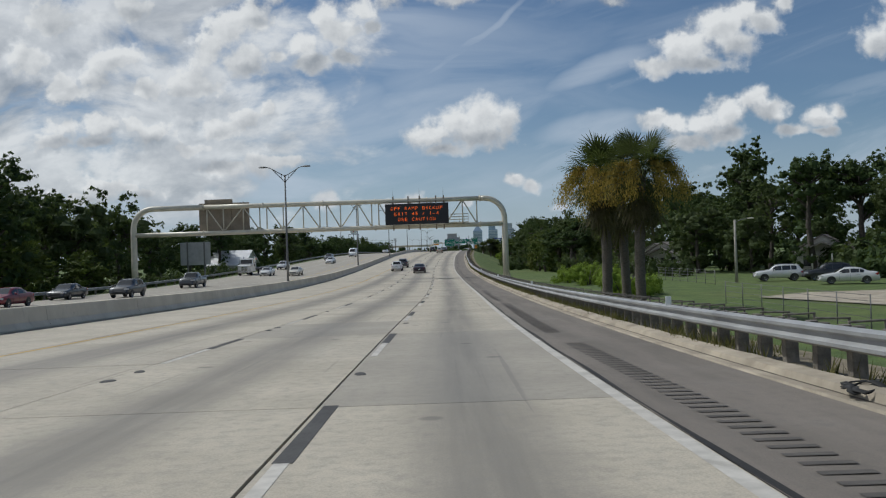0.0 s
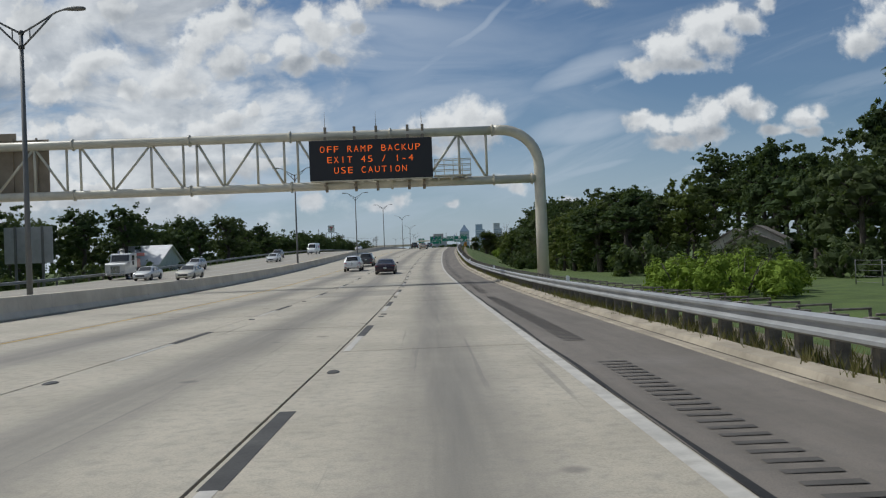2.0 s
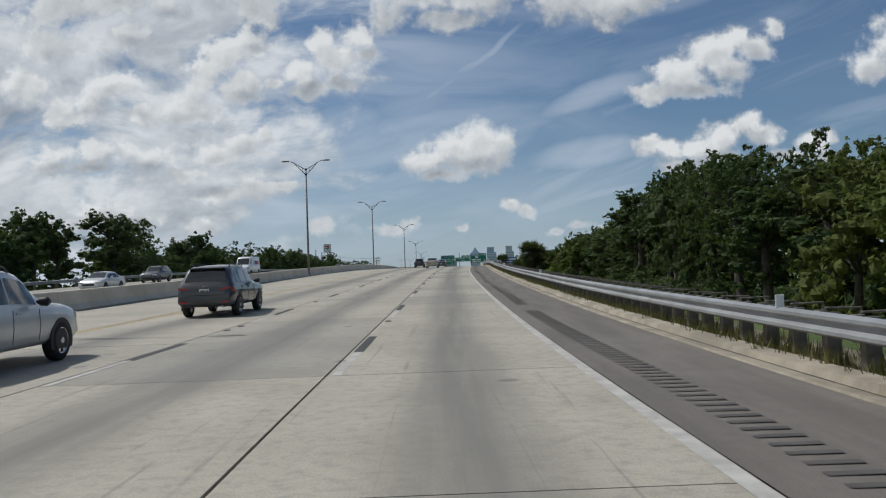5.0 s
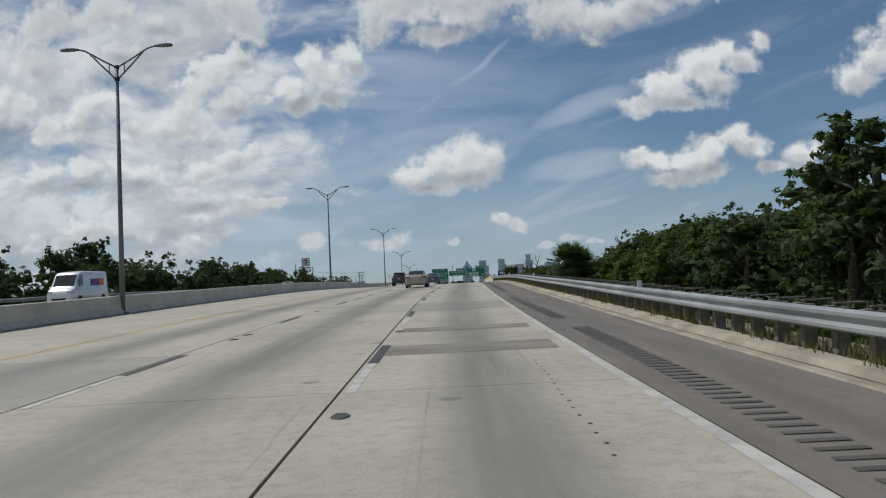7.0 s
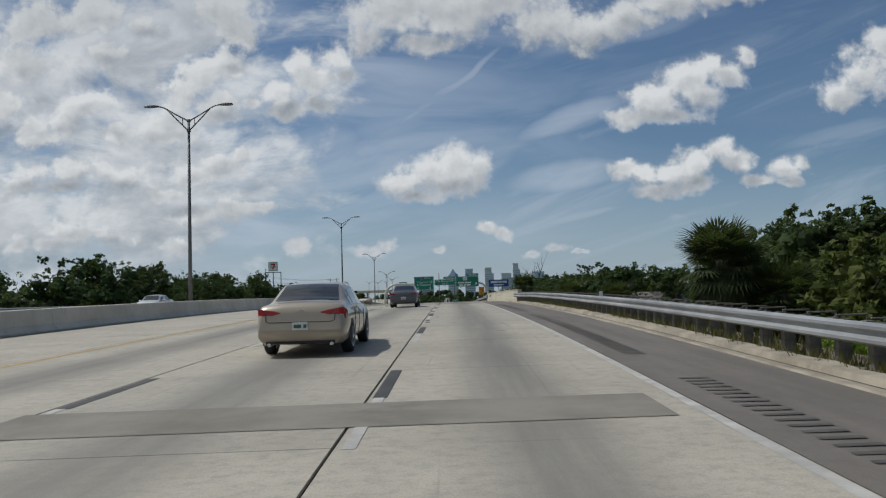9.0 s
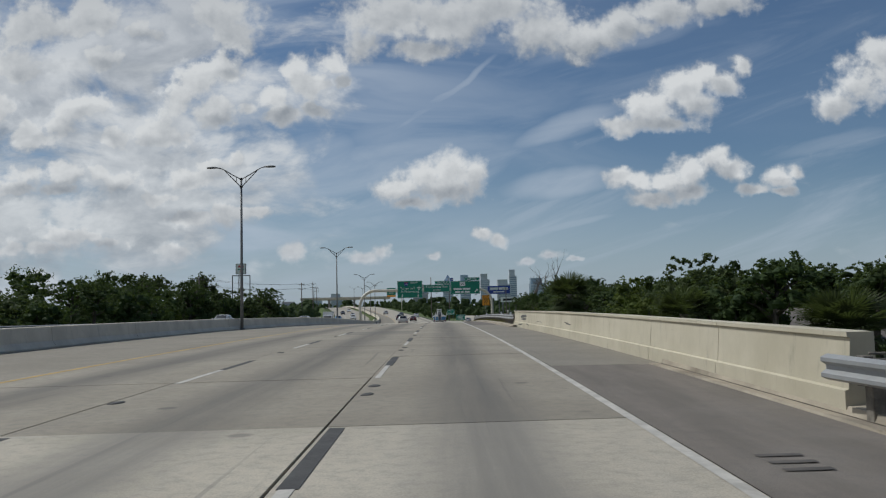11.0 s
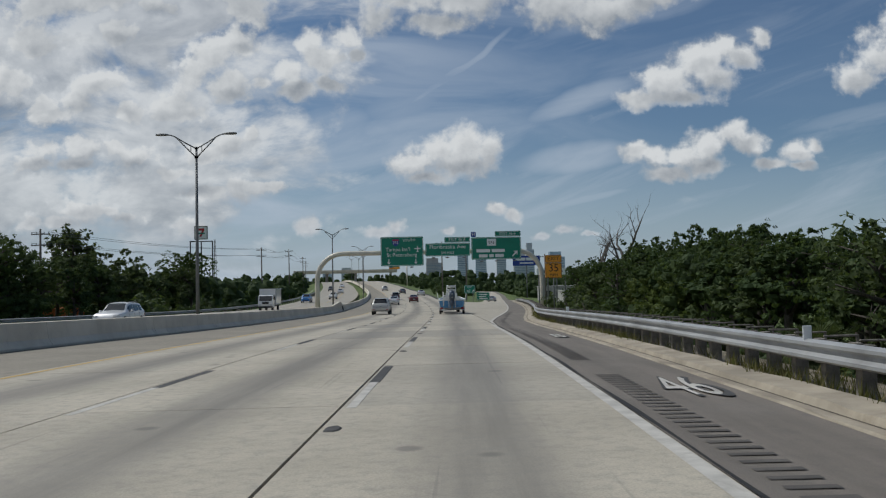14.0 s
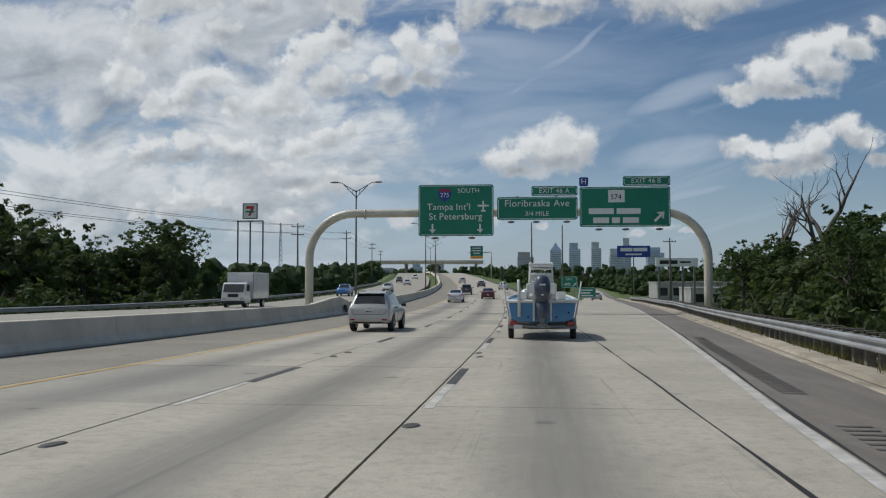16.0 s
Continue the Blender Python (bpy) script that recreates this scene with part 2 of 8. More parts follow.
cloud_colour = g.mix(shade, (0.34, 0.37, 0.41, 1), (0.95, 0.94, 0.92, 1))
far_colour = (0.50, 0.60, 0.72, 1)
thin = g.math("MAXIMUM", veil, streaks)
solid = g.math("MAXIMUM", a_body, a_field)
clear = g("Background", g.mix(1.0, sky, (0.92, 0.97, 1.0, 1), "MULTIPLY"), 0.082)
soft_white = g("Background", (0.66, 0.72, 0.80, 1), 1.0)
misty = g("Background", far_colour, 1.0)
cloudy = g("Background", g.mix(g.smooth(sv, 0.10, 0.0, 0.0, 0.6), cloud_colour, far_colour), 1.0)
layer = g("MixShader", thin, clear, soft_white)
layer = g("MixShader", haze, layer, misty)
out = g("OutputWorld", g("MixShader", solid, layer, cloudy))

# ---- materials ----


def material(name):
    m = D.materials.new(name)
    m.use_nodes = True
    m.node_tree.nodes.clear()
    return m, Graph(m.node_tree)


def finish(g, base, rough=0.6, metal=0.0, bump=None, depth=0.02, **more):
    s = g("BsdfPrincipled")
    g.put(s.inputs["Base Color"], base), g.put(s.inputs["Roughness"], rough), g.put(s.inputs["Metallic"], metal)
    for k, v in more.items():
        g.put(s.inputs[k.replace("_", " ")], v)
    if bump is not None:
        b = g("Bump", Strength=0.6, Distance=depth)
        g.put(b.inputs["Height"], bump)
        g.put(s.inputs["Normal"], b)
    g("OutputMaterial", s)
    return s


def rgb(r, gg, b):
    return (r, gg, b, 1.0)


def worn(name, colour, rough=0.6, metal=0.0, scale=3.0, spread=0.25, grain=60.0, depth=0.004, dirt=None, vary=0.0, coat=0.0):
    """A painted, metal or mineral surface: stains at one scale, grain at another."""
    m, g = material(name)
    co = g("TexCoord").outputs["Object"]
    big, small = g.noise(co, scale, 5.0, 0.6), g.noise(co, grain, 3.0, 0.6)
    lo, hi = [c * (1 - spread) for c in colour], [min(1.0, c * (1 + spread)) for c in colour]
    base = g.mix(g.smooth(big, 0.3, 0.7), rgb(*lo), rgb(*hi))
    if dirt:
        base = g.mix(g.math("MULTIPLY", g.smooth(g.noise(co, scale * 0.6, 6.0, 0.7, 0.5), 0.52, 0.75), 0.7), base, rgb(*dirt))
    if vary:
        base = g.mix(g.math("MULTIPLY", g("ObjectInfo").outputs["Random"], vary), base, rgb(*[c * 0.55 for c in colour]))
    r = g.math("MULTIPLY_ADD", g.math("SUBTRACT", small, 0.5), 0.25, rough, clamp=True)
    more = {"Coat_Weight": coat, "Coat_Roughness": 0.05} if coat else {}
    finish(g, base, r, metal, small, depth, **more)
    return m


def plain(name, colour, rough=0.5, metal=0.0, **more):
    m, g = material(name)
    co = g("TexCoord").outputs["Object"]
    n = g.noise(co, 7.0, 4.0)
    base = g.mix(n, rgb(*[c * 0.86 for c in colour]), rgb(*[min(1, c * 1.1) for c in colour]))
    finish(g, base, g.math("MULTIPLY_ADD", n, 0.12, rough - 0.06, clamp=True), metal, **more)
    return m


def paint(name, colour, metal=0.25):
    return worn(name, colour, 0.36, metal, 0.8, 0.05, 400.0, 0.0003, coat=0.8)


def glow(name, colour, strength):
    m, g = material(name)
    e = g("Emission", rgb(*colour), strength)
    g("OutputMaterial", e)
    return m


def road_concrete(name="road_concrete", tone=1.0):
    """Ground concrete slabs: tan grey, darker oil track in the middle of each lane, stains, tining across."""
    m, g = material(name)
    uvn = g("UVMap")
    uvn.uv_map = "road"
    sep = g("SeparateXYZ", uvn)
    lat, s = sep.outputs[0], sep.outputs[1]
    at = g("CombineXYZ", lat, s, 0.0)
    long = g("CombineXYZ", g.math("MULTIPLY", lat, 1.6), g.math("MULTIPLY", s, 0.07), 0.0)
    streak, blot, grit = g.noise(long, 1.3, 6.0, 0.65), g.noise(at, 0.35, 5.0, 0.6), g.noise(at, 45.0, 3.0, 0.7)
    lane = g("Attribute", attribute_name="lane").outputs["Fac"]
    track = g.math("MULTIPLY", g.smooth(g.math("ABSOLUTE", g.math("SUBTRACT", lane, 0.5)), 0.30, 0.02), g.smooth(streak, 0.25, 0.75, 0.55, 1.0))
    base = g.mix(g.smooth(blot, 0.3, 0.7), rgb(0.435, 0.388, 0.302), rgb(0.560, 0.502, 0.396))
    base = g.mix(g.math("MULTIPLY", g.smooth(streak, 0.50, 0.75), 0.35), base, rgb(0.49, 0.45, 0.375))
    base = g.mix(g.math("MULTIPLY", track, 0.88), base, rgb(0.150, 0.140, 0.124))
    rnd = g("ObjectInfo").outputs["Random"]
    base = g.mix(g.smooth(rnd, 0.0, 0.55, 0.16, 0.0), base, rgb(0.24, 0.225, 0.205))
    base = g.mix(g.math("MULTIPLY", g.smooth(rnd, 0.90, 0.92), 0.40), base, rgb(0.185, 0.180, 0.170))
    base = g.mix(g.math("MULTIPLY", g.smooth(grit, 0.35, 0.72), 0.34), base, rgb(0.17, 0.152, 0.125))
    mid = g.noise(at, 5.0, 7.0, 0.75)
    base = g.mix(g.math("MULTIPLY", g.smooth(mid, 0.42, 0.70), 0.50), base, rgb(0.22, 0.205, 0.18))
    skid = g.noise(g("CombineXYZ", g.math("MULTIPLY", lat, 5.0), g.math("MULTIPLY", s, 0.10), 0.0), 1.0, 4.0, 0.6, 0.4)
    base = g.mix(g.math("MULTIPLY", g.smooth(skid, 0.62, 0.72), 0.40), base, rgb(0.15, 0.14, 0.13))
    spots = g("TexVoronoi", Scale=0.55, Randomness=1.0)
    g.put(spots.inputs["Vector"], at)
    base = g.mix(g.math("MULTIPLY", g.smooth(spots.outputs["Distance"], 0.10, 0.05), 0.55), base, rgb(0.10, 0.095, 0.09))
    base = g.mix(1.0, base, rgb(tone, tone * 0.985, tone * 0.96), "MULTIPLY") if tone < 1 else base
    finish(g, base, 0.78, 0.0, grit, 0.004)
    return m


def asphalt():
    m, g = material("asphalt")
    uvn = g("UVMap")
    uvn.uv_map = "road"
    sep = g("SeparateXYZ", uvn)
    at = g("CombineXYZ", sep.outputs[0], sep.outputs[1], 0.0)
    long = g("CombineXYZ", g.math("MULTIPLY", sep.outputs[0], 1.4), g.math("MULTIPLY", sep.outputs[1], 0.12), 0.0)
    streak, blot, grit = g.noise(long, 1.2, 5.0, 0.6), g.noise(at, 0.5, 5.0), g.noise(at, 60.0, 3.0, 0.7)
    base = g.mix(g.smooth(streak, 0.3, 0.7), rgb(0.155, 0.134, 0.110), rgb(0.220, 0.190, 0.158))
    base = g.mix(g.math("MULTIPLY", g.smooth(blot, 0.5, 0.75), 0.5), base, rgb(0.25, 0.225, 0.195))
    base = g.mix(g.math("MULTIPLY", g.smooth(grit, 0.4, 0.7), 0.40), base, rgb(0.075, 0.07, 0.065))
    mid = g.noise(at, 4.0, 6.0, 0.7)
    base = g.mix(g.math("MULTIPLY", g.smooth(mid, 0.45, 0.72), 0.35), base, rgb(0.10, 0.092, 0.083))
    finish(g, base, 0.85, 0.0, grit, 0.006)
    return m


def grass_ground():
    m, g = material("grass_ground")
    co = g("TexCoord").outputs["Object"]
    big, mid, fine = g.noise(co, 0.05, 5.0, 0.6), g.noise(co, 0.6, 5.0, 0.65), g.noise(co, 9.0, 4.0, 0.7)
    base = g.mix(g.smooth(mid, 0.3, 0.7), rgb(0.060, 0.092, 0.022), rgb(0.110, 0.158, 0.036))
    base = g.mix(g.math("MULTIPLY", g.smooth(big, 0.5, 0.7), 0.6), base, rgb(0.15, 0.16, 0.05))
    base = g.mix(g.math("MULTIPLY", g.smooth(fine, 0.45, 0.75), 0.5), base, rgb(0.045, 0.07, 0.018))
    finish(g, base, 0.95, 0.0, fine, 0.08)
    return m


def barrier_concrete(name, lo, hi, dark):
    m, g = material(name)
    co = g("TexCoord").outputs["Object"]
    drip = g("VectorMath", co, (1.2, 1.2, 0.25), operation="MULTIPLY")
    big, run, grit = g.noise(co, 0.5, 6.0, 0.65), g.noise(drip, 3.0, 5.0, 0.7), g.noise(co, 40.0, 3.0, 0.6)
    base = g.mix(g.smooth(big, 0.3, 0.7), rgb(*lo), rgb(*hi))
    base = g.mix(g.math("MULTIPLY", g.smooth(run, 0.55, 0.8), 0.45), base, rgb(*dark))
    scuff = g.noise(g("VectorMath", co, (0.5, 0.5, 2.2), operation="MULTIPLY"), 1.1, 6.0, 0.7, 1.5)
    base = g.mix(g.math("MULTIPLY", g.smooth(scuff, 0.67, 0.74), 0.6), base, rgb(0.05, 0.05, 0.05))
    finish(g, base, 0.85, 0.0, grit, 0.004)
    return m


def leaf(name, a, b, c, holes=0.0):
    """Leaves: colour by island, some light passing through, small gaps between leaves."""
    m, g = material(name)
    rnd = g("NewGeometry").outputs["Random Per Island"]
    tree = g("ObjectInfo").outputs["Random"]
    co = g("TexCoord").outputs["Object"]
    mottle = g.noise(co, 2.2, 3.0, 0.6)
    base = g.mix(g.math("MULTIPLY_ADD", g.math("SUBTRACT", g.noise(co, 7.0, 2.0), 0.5), 1.2, rnd, clamp=True), rgb(*a), rgb(*b))
    base = g.mix(g.math("MULTIPLY", g.smooth(tree, 0.35, 1.0), 0.7), base, rgb(*c))
    base = g.mix(g.smooth(mottle, 0.40, 0.75, 0.0, 0.4), base, rgb(*[x * 0.5 for x in a]))
    d, tr = g("BsdfPrincipled"), g("BsdfTranslucent")
    g.put(d.inputs["Base Color"], base), g.put(d.inputs["Roughness"], 0.75), g.put(d.inputs["Specular IOR Level"], 0.2)
    g.put(tr.inputs["Color"], g.mix(0.5, base, rgb(0.16, 0.22, 0.03)))
    s = g("MixShader", 0.32, d, tr)
    if holes:
        gap = g.smooth(g.noise(co, holes, 2.0, 0.7), 0.53, 0.56)
        s = g("MixShader", gap, s, g("BsdfTransparent"))
    g("OutputMaterial", s)
    return m


def bark(name, a, b, rings=0.0):
    m, g = material(name)
    co = g("TexCoord").outputs["Object"]
    n = g.noise(g("VectorMath", co, (1, 1, 0.25 if not rings else 3.0), operation="MULTIPLY"), 9.0, 5.0, 0.65)
    finish(g, g.mix(g.smooth(n, 0.3, 0.7), rgb(*a), rgb(*b)), 0.9, 0.0, n, 0.05)
    return m


def car_glass():
    m, g = material("car_glass")
    n = g.noise(g("TexCoord").outputs["Object"], 2.0, 3.0)
    finish(g, g.mix(n, rgb(0.012, 0.014, 0.016), rgb(0.028, 0.031, 0.034)), 0.04, 0.0, IOR=1.52, Coat_Weight=0.5)
    return m


M_ROAD, M_ASPHALT, M_GRASS = road_concrete(), asphalt(), grass_ground()
# bridge deck concrete; its lower tone also holds a cloud's shadow
M_DECK_SHADE = road_concrete("deck_cloud_shade_concrete", 0.70)
M_INNER = road_concrete("inner_shoulder_concrete", 0.60)
M_JOINT = worn("joint_filler", (0.018, 0.017, 0.016), 0.8)
M_WALL = barrier_concrete("median_concrete", (0.56, 0.505, 0.41), (0.70, 0.64, 0.53), (0.22, 0.20, 0.17))
M_CREAM = barrier_concrete("cream_parapet", (0.47, 0.425, 0.315), (0.58, 0.53, 0.41), (0.20, 0.18, 0.135))
M_CURB = worn("gutter_concrete", (0.36, 0.312, 0.240), 0.9, 0, 0.9, 0.25, 40, 0.006, dirt=(0.16, 0.13, 0.09))
# dark colour for the shadow gap painted at the kerb's foot
M_GUTTER_SHADE = worn("gutter_grit", (0.11, 0.092, 0.07), 0.95, 0, 1.5, 0.35, 30, 0.01, dirt=(0.05, 0.05, 0.035))
M_SAND = worn("sandy_verge", (0.20, 0.165, 0.11), 0.95, 0, 1.2, 0.4, 30, 0.03, dirt=(0.06, 0.07, 0.03))
M_WHITE_LINE = worn("white_marking", (0.50, 0.475, 0.425), 0.7, 0, 2.5, 0.18, 30, 0.002, dirt=(0.31, 0.285, 0.245))
M_YELLOW_LINE = worn("yellow_marking", (0.54, 0.34, 0.07), 0.7, 0, 1.5, 0.2, 30, 0.002, dirt=(0.27, 0.23, 0.165))
M_DARK_LINE = worn("black_marking", (0.055, 0.053, 0.05), 0.75, 0, 1.5, 0.25, 30, 0.002, dirt=(0.12, 0.115, 0.105))
# dark colour that stands for the shade inside the rumble grooves
M_RUMBLE = worn("rumble_groove_shade", (0.095, 0.086, 0.076), 0.9, 0, 2.0, 0.2)
M_GALV = worn("galvanised_steel", (0.34, 0.345, 0.345), 0.55, 0.35, 0.7, 0.18, 25, 0.002, dirt=(0.19, 0.18, 0.165))
M_POST = worn("weathered_timber", (0.20, 0.18, 0.15), 0.9, 0, 6.0, 0.35, 50, 0.01)
M_STEEL_W = worn("cream_painted_steel", (0.63, 0.59, 0.485), 0.45, 0.1, 0.9, 0.08, 50, 0.001, dirt=(0.45, 0.42, 0.36))
M_STEEL_G = worn("weathered_aluminium_pole", (0.17, 0.17, 0.165), 0.6, 0.15, 1.0, 0.12, 40, 0.001)
M_SIGN_G = worn("green_sign_sheeting", (0.008, 0.20, 0.125), 0.5, 0, 0.8, 0.1, 80, 0.0005)
M_SIGN_W = plain("white_sign_sheeting", (0.78, 0.80, 0.78), 0.5)
M_SIGN_BACK = worn("brown_sign_back", (0.30, 0.25, 0.19), 0.7, 0.1, 1.0, 0.15)
M_SIGN_GREY = worn("bare_aluminium_sheet", (0.46, 0.47, 0.48), 0.5, 0.5, 1.0, 0.12)
M_BLACK = plain("black_housing", (0.014, 0.015, 0.02), 0.5)
M_RUBBER = worn("tyre_rubber", (0.022, 0.022, 0.022), 0.85, 0, 8.0, 0.25)
M_GLASS = car_glass()
M_LEAF = leaf("oak_leaves", (0.038, 0.064, 0.026), (0.078, 0.118, 0.040), (0.100, 0.122, 0.052))
M_LEAF_BRIGHT = leaf("bright_leaves", (0.070, 0.100, 0.022), (0.125, 0.160, 0.036), (0.14, 0.155, 0.045))
M_LEAF_SHRUB = leaf("shrub_leaves", (0.15, 0.23, 0.03), (0.27, 0.37, 0.05), (0.24, 0.34, 0.05))
M_LEAF_PALM = leaf("palm_fronds", (0.045, 0.060, 0.026), (0.078, 0.096, 0.040), (0.075, 0.088, 0.045))
M_DEAD = leaf("dry_flower_stalks", (0.36, 0.24, 0.05), (0.52, 0.38, 0.09), (0.42, 0.31, 0.08))
M_SKIRT = leaf("dry_fronds", (0.085, 0.078, 0.045), (0.15, 0.13, 0.075), (0.11, 0.10, 0.06))
M_BARK = bark("oak_bark", (0.045, 0.038, 0.030), (0.11, 0.095, 0.078))
M_PALM_BARK = bark("palm_bark", (0.07, 0.06, 0.05), (0.16, 0.14, 0.115), 1.0)
M_DEADWOOD = bark("dead_wood", (0.09, 0.08, 0.07), (0.20, 0.18, 0.155))

# ---- building helpers ----


def mesh_of(bm, mats, smooth=False):
    me = D.meshes.new("mesh")
    bm.to_mesh(me)
    bm.free()
    for m in (mats if isinstance(mats, (list, tuple)) else [mats]):
        me.materials.append(m)
    if smooth:
        me.shade_smooth()
    return me


def part(name, bm, mat, parent, label="", smooth=False):
    ob = new(name, mesh_of(bm, mat, smooth))
    ob.parent = parent
    if label:
        tagged(ob, label)
    return ob


def thing(name, m, label, category, group="", kind=""):
    ob = new(name)
    ob.matrix_world = m
    ob.empty_display_size = 0.2
    return tagged(ob, label, category, group, kind)


def box(bm, x, y, z, sx, sy, sz, m=None, mat=0):
    """A box by its centre and full sizes."""
    t = Matrix.Translation((x, y, z)) @ Matrix.Diagonal((sx, sy, sz, 1))
    vs = bmesh.ops.create_cube(bm, size=1.0, matrix=(m @ t) if m else t)["verts"]
    for f in {f for v in vs for f in v.link_faces}:
        f.material_index = mat
    return vs


def bevelled(bm, width, segments=2):
    bmesh.ops.bevel(bm, geom=list(bm.edges), offset=width, segments=segments, affect="EDGES", profile=0.6, clamp_overlap=True)
    return bm


def rod(bm, path, radii, sides=8, cap=True, mat=0):
    """A tube along a path with a radius at each point."""
    path = [Vector(p) for p in path]
    if not isinstance(radii, (list, tuple)):
        radii = [radii] * len(path)
    rings, up = [], None
    for i, p in enumerate(path):
        d = (path[min(i + 1, len(path) - 1)] - path[max(i - 1, 0)]).normalized()
        if up is None:
            up = Vector((1, 0, 0)) if abs(d.x) < 0.9 else Vector((0, 1, 0))
        side = d.cross(up)
        if side.length < 1e-4:
            side = d.cross(Vector((0, 1, 0.3)))
        side.normalize()
        up = side.cross(d).normalized()
        rings.append([bm.verts.new(p + (side * math.cos(a) + up * math.sin(a)) * radii[i])
                      for a in (2 * math.pi * k / sides for k in range(sides))])
    for a, b in zip(rings, rings[1:]):
        for k in range(sides):
            f = bm.faces.new((a[k], a[(k + 1) % sides], b[(k + 1) % sides], b[k]))
            f.material_index, f.smooth = mat, True
    if cap:
        for r in (rings[0][::-1], rings[-1]):
            f = bm.faces.new(r)
            f.material_index = mat
    return rings


def loft(bm, sections, closed=True, cap=True, mat=0, smooth=True):
    rows = [[bm.verts.new(p) for p in sec] for sec in sections]
    n = len(rows[0])
    for a, b in zip(rows, rows[1:]):
        for k in range(n if closed else n - 1):
            f = bm.faces.new((a[k], a[(k + 1) % n], b[(k + 1) % n], b[k]))
            f.material_index, f.smooth = mat, smooth
    if cap and closed:
        for r in (rows[0][::-1], rows[-1]):
            bm.faces.new(r).material_index = mat
    return rows


def letters(text, size, parent, m, mat, name="legend", depth=0.012, spacing=1.0, label=""):
    """Raised lettering in the built-in font, centred on m; each word is a part."""
    words = []
    for word in text.split(" "):
        cu = D.curves.new("text", "FONT")
        cu.body, cu.size, cu.extrude, cu.align_y, cu.space_character = word, size, depth, "CENTER", spacing
        tmp = new("text", cu)
        me = D.meshes.new_from_object(tmp)
        D.objects.remove(tmp)
        D.curves.remove(cu)
        me.materials.clear()
        me.materials.append(mat)
        words.append((me, min(v.co.x for v in me.vertices), max(v.co.x for v in me.vertices)))
    gap = size * 0.36
    q = -(sum(b - a for _, a, b in words) + gap * (len(words) - 1)) / 2
    for me, a, b in words:
        ob = new(name, me)
        ob.parent = parent
        ob.matrix_local = m @ Matrix.Translation((q - a, 0, 0))
        if label:
            tagged(ob, label)
        q += b - a + gap


def along(a, b, step):
    n = max(1, round((b - a) / step))
    return [a + (b - a) * i / n for i in range(n + 1)]


def strip(name, a, b, profile, mat, step=5.0, label="", kind="structure", closed=False, parent=None, category=""):
    """A sheet or a closed bar along the road. profile(s): its corners as (lat, h)."""
    ss = along(a, b, step)
    n = len(profile(a))
    verts, faces, uvs = [], [], []
    for s in ss:
        for lat, h in profile(s):
            verts.append(P(s, lat, h))
            uvs.append((lat, s))
    for i in range(len(ss) - 1):
        for k in range(n if closed else n - 1):
            k2 = (k + 1) % n
            faces.append((i * n + k, i * n + k2, (i + 1) * n + k2, (i + 1) * n + k))
    if closed:
        faces += [tuple(range(n))[::-1], tuple(range((len(ss) - 1) * n, len(ss) * n))]
    me = D.meshes.new(name)
    me.from_pydata(verts, [], faces)
    layer = me.uv_layers.new(name="road")
    for loop in me.loops:
        layer.data[loop.index].uv = uvs[loop.vertex_index]
    me.materials.append(mat)
    me.update()
    ob = new(name, me)
    if parent:
        ob.parent = parent
        return ob
    return tagged(ob, label, category, "", kind)


def flat_bar(bm, s0, s1, lat0, lat1, h0, h1, steps=1):
    """A thin slab on the pavement, from s0 to s1."""
    secs = []
    for i in range(steps + 1):
        s = s0 + (s1 - s0) * i / steps
        secs.append([P(s, lat0, h0), P(s, lat0, h1), P(s, lat1, h1), P(s, lat1, h0)])
    loft(bm, secs, smooth=False)


# ---- ground, embankment, pavement ----
START, END = -30.0, 880.0
LIFT = table([(-20, 0.0), (395, 0.0), (430, 0.42), (462, 0.34), (492, 0.0), (800, 0.0)])  # the opposite carriageway, tilted in the bend
SEAM = 0.18  # from the lane edge to the shoulder


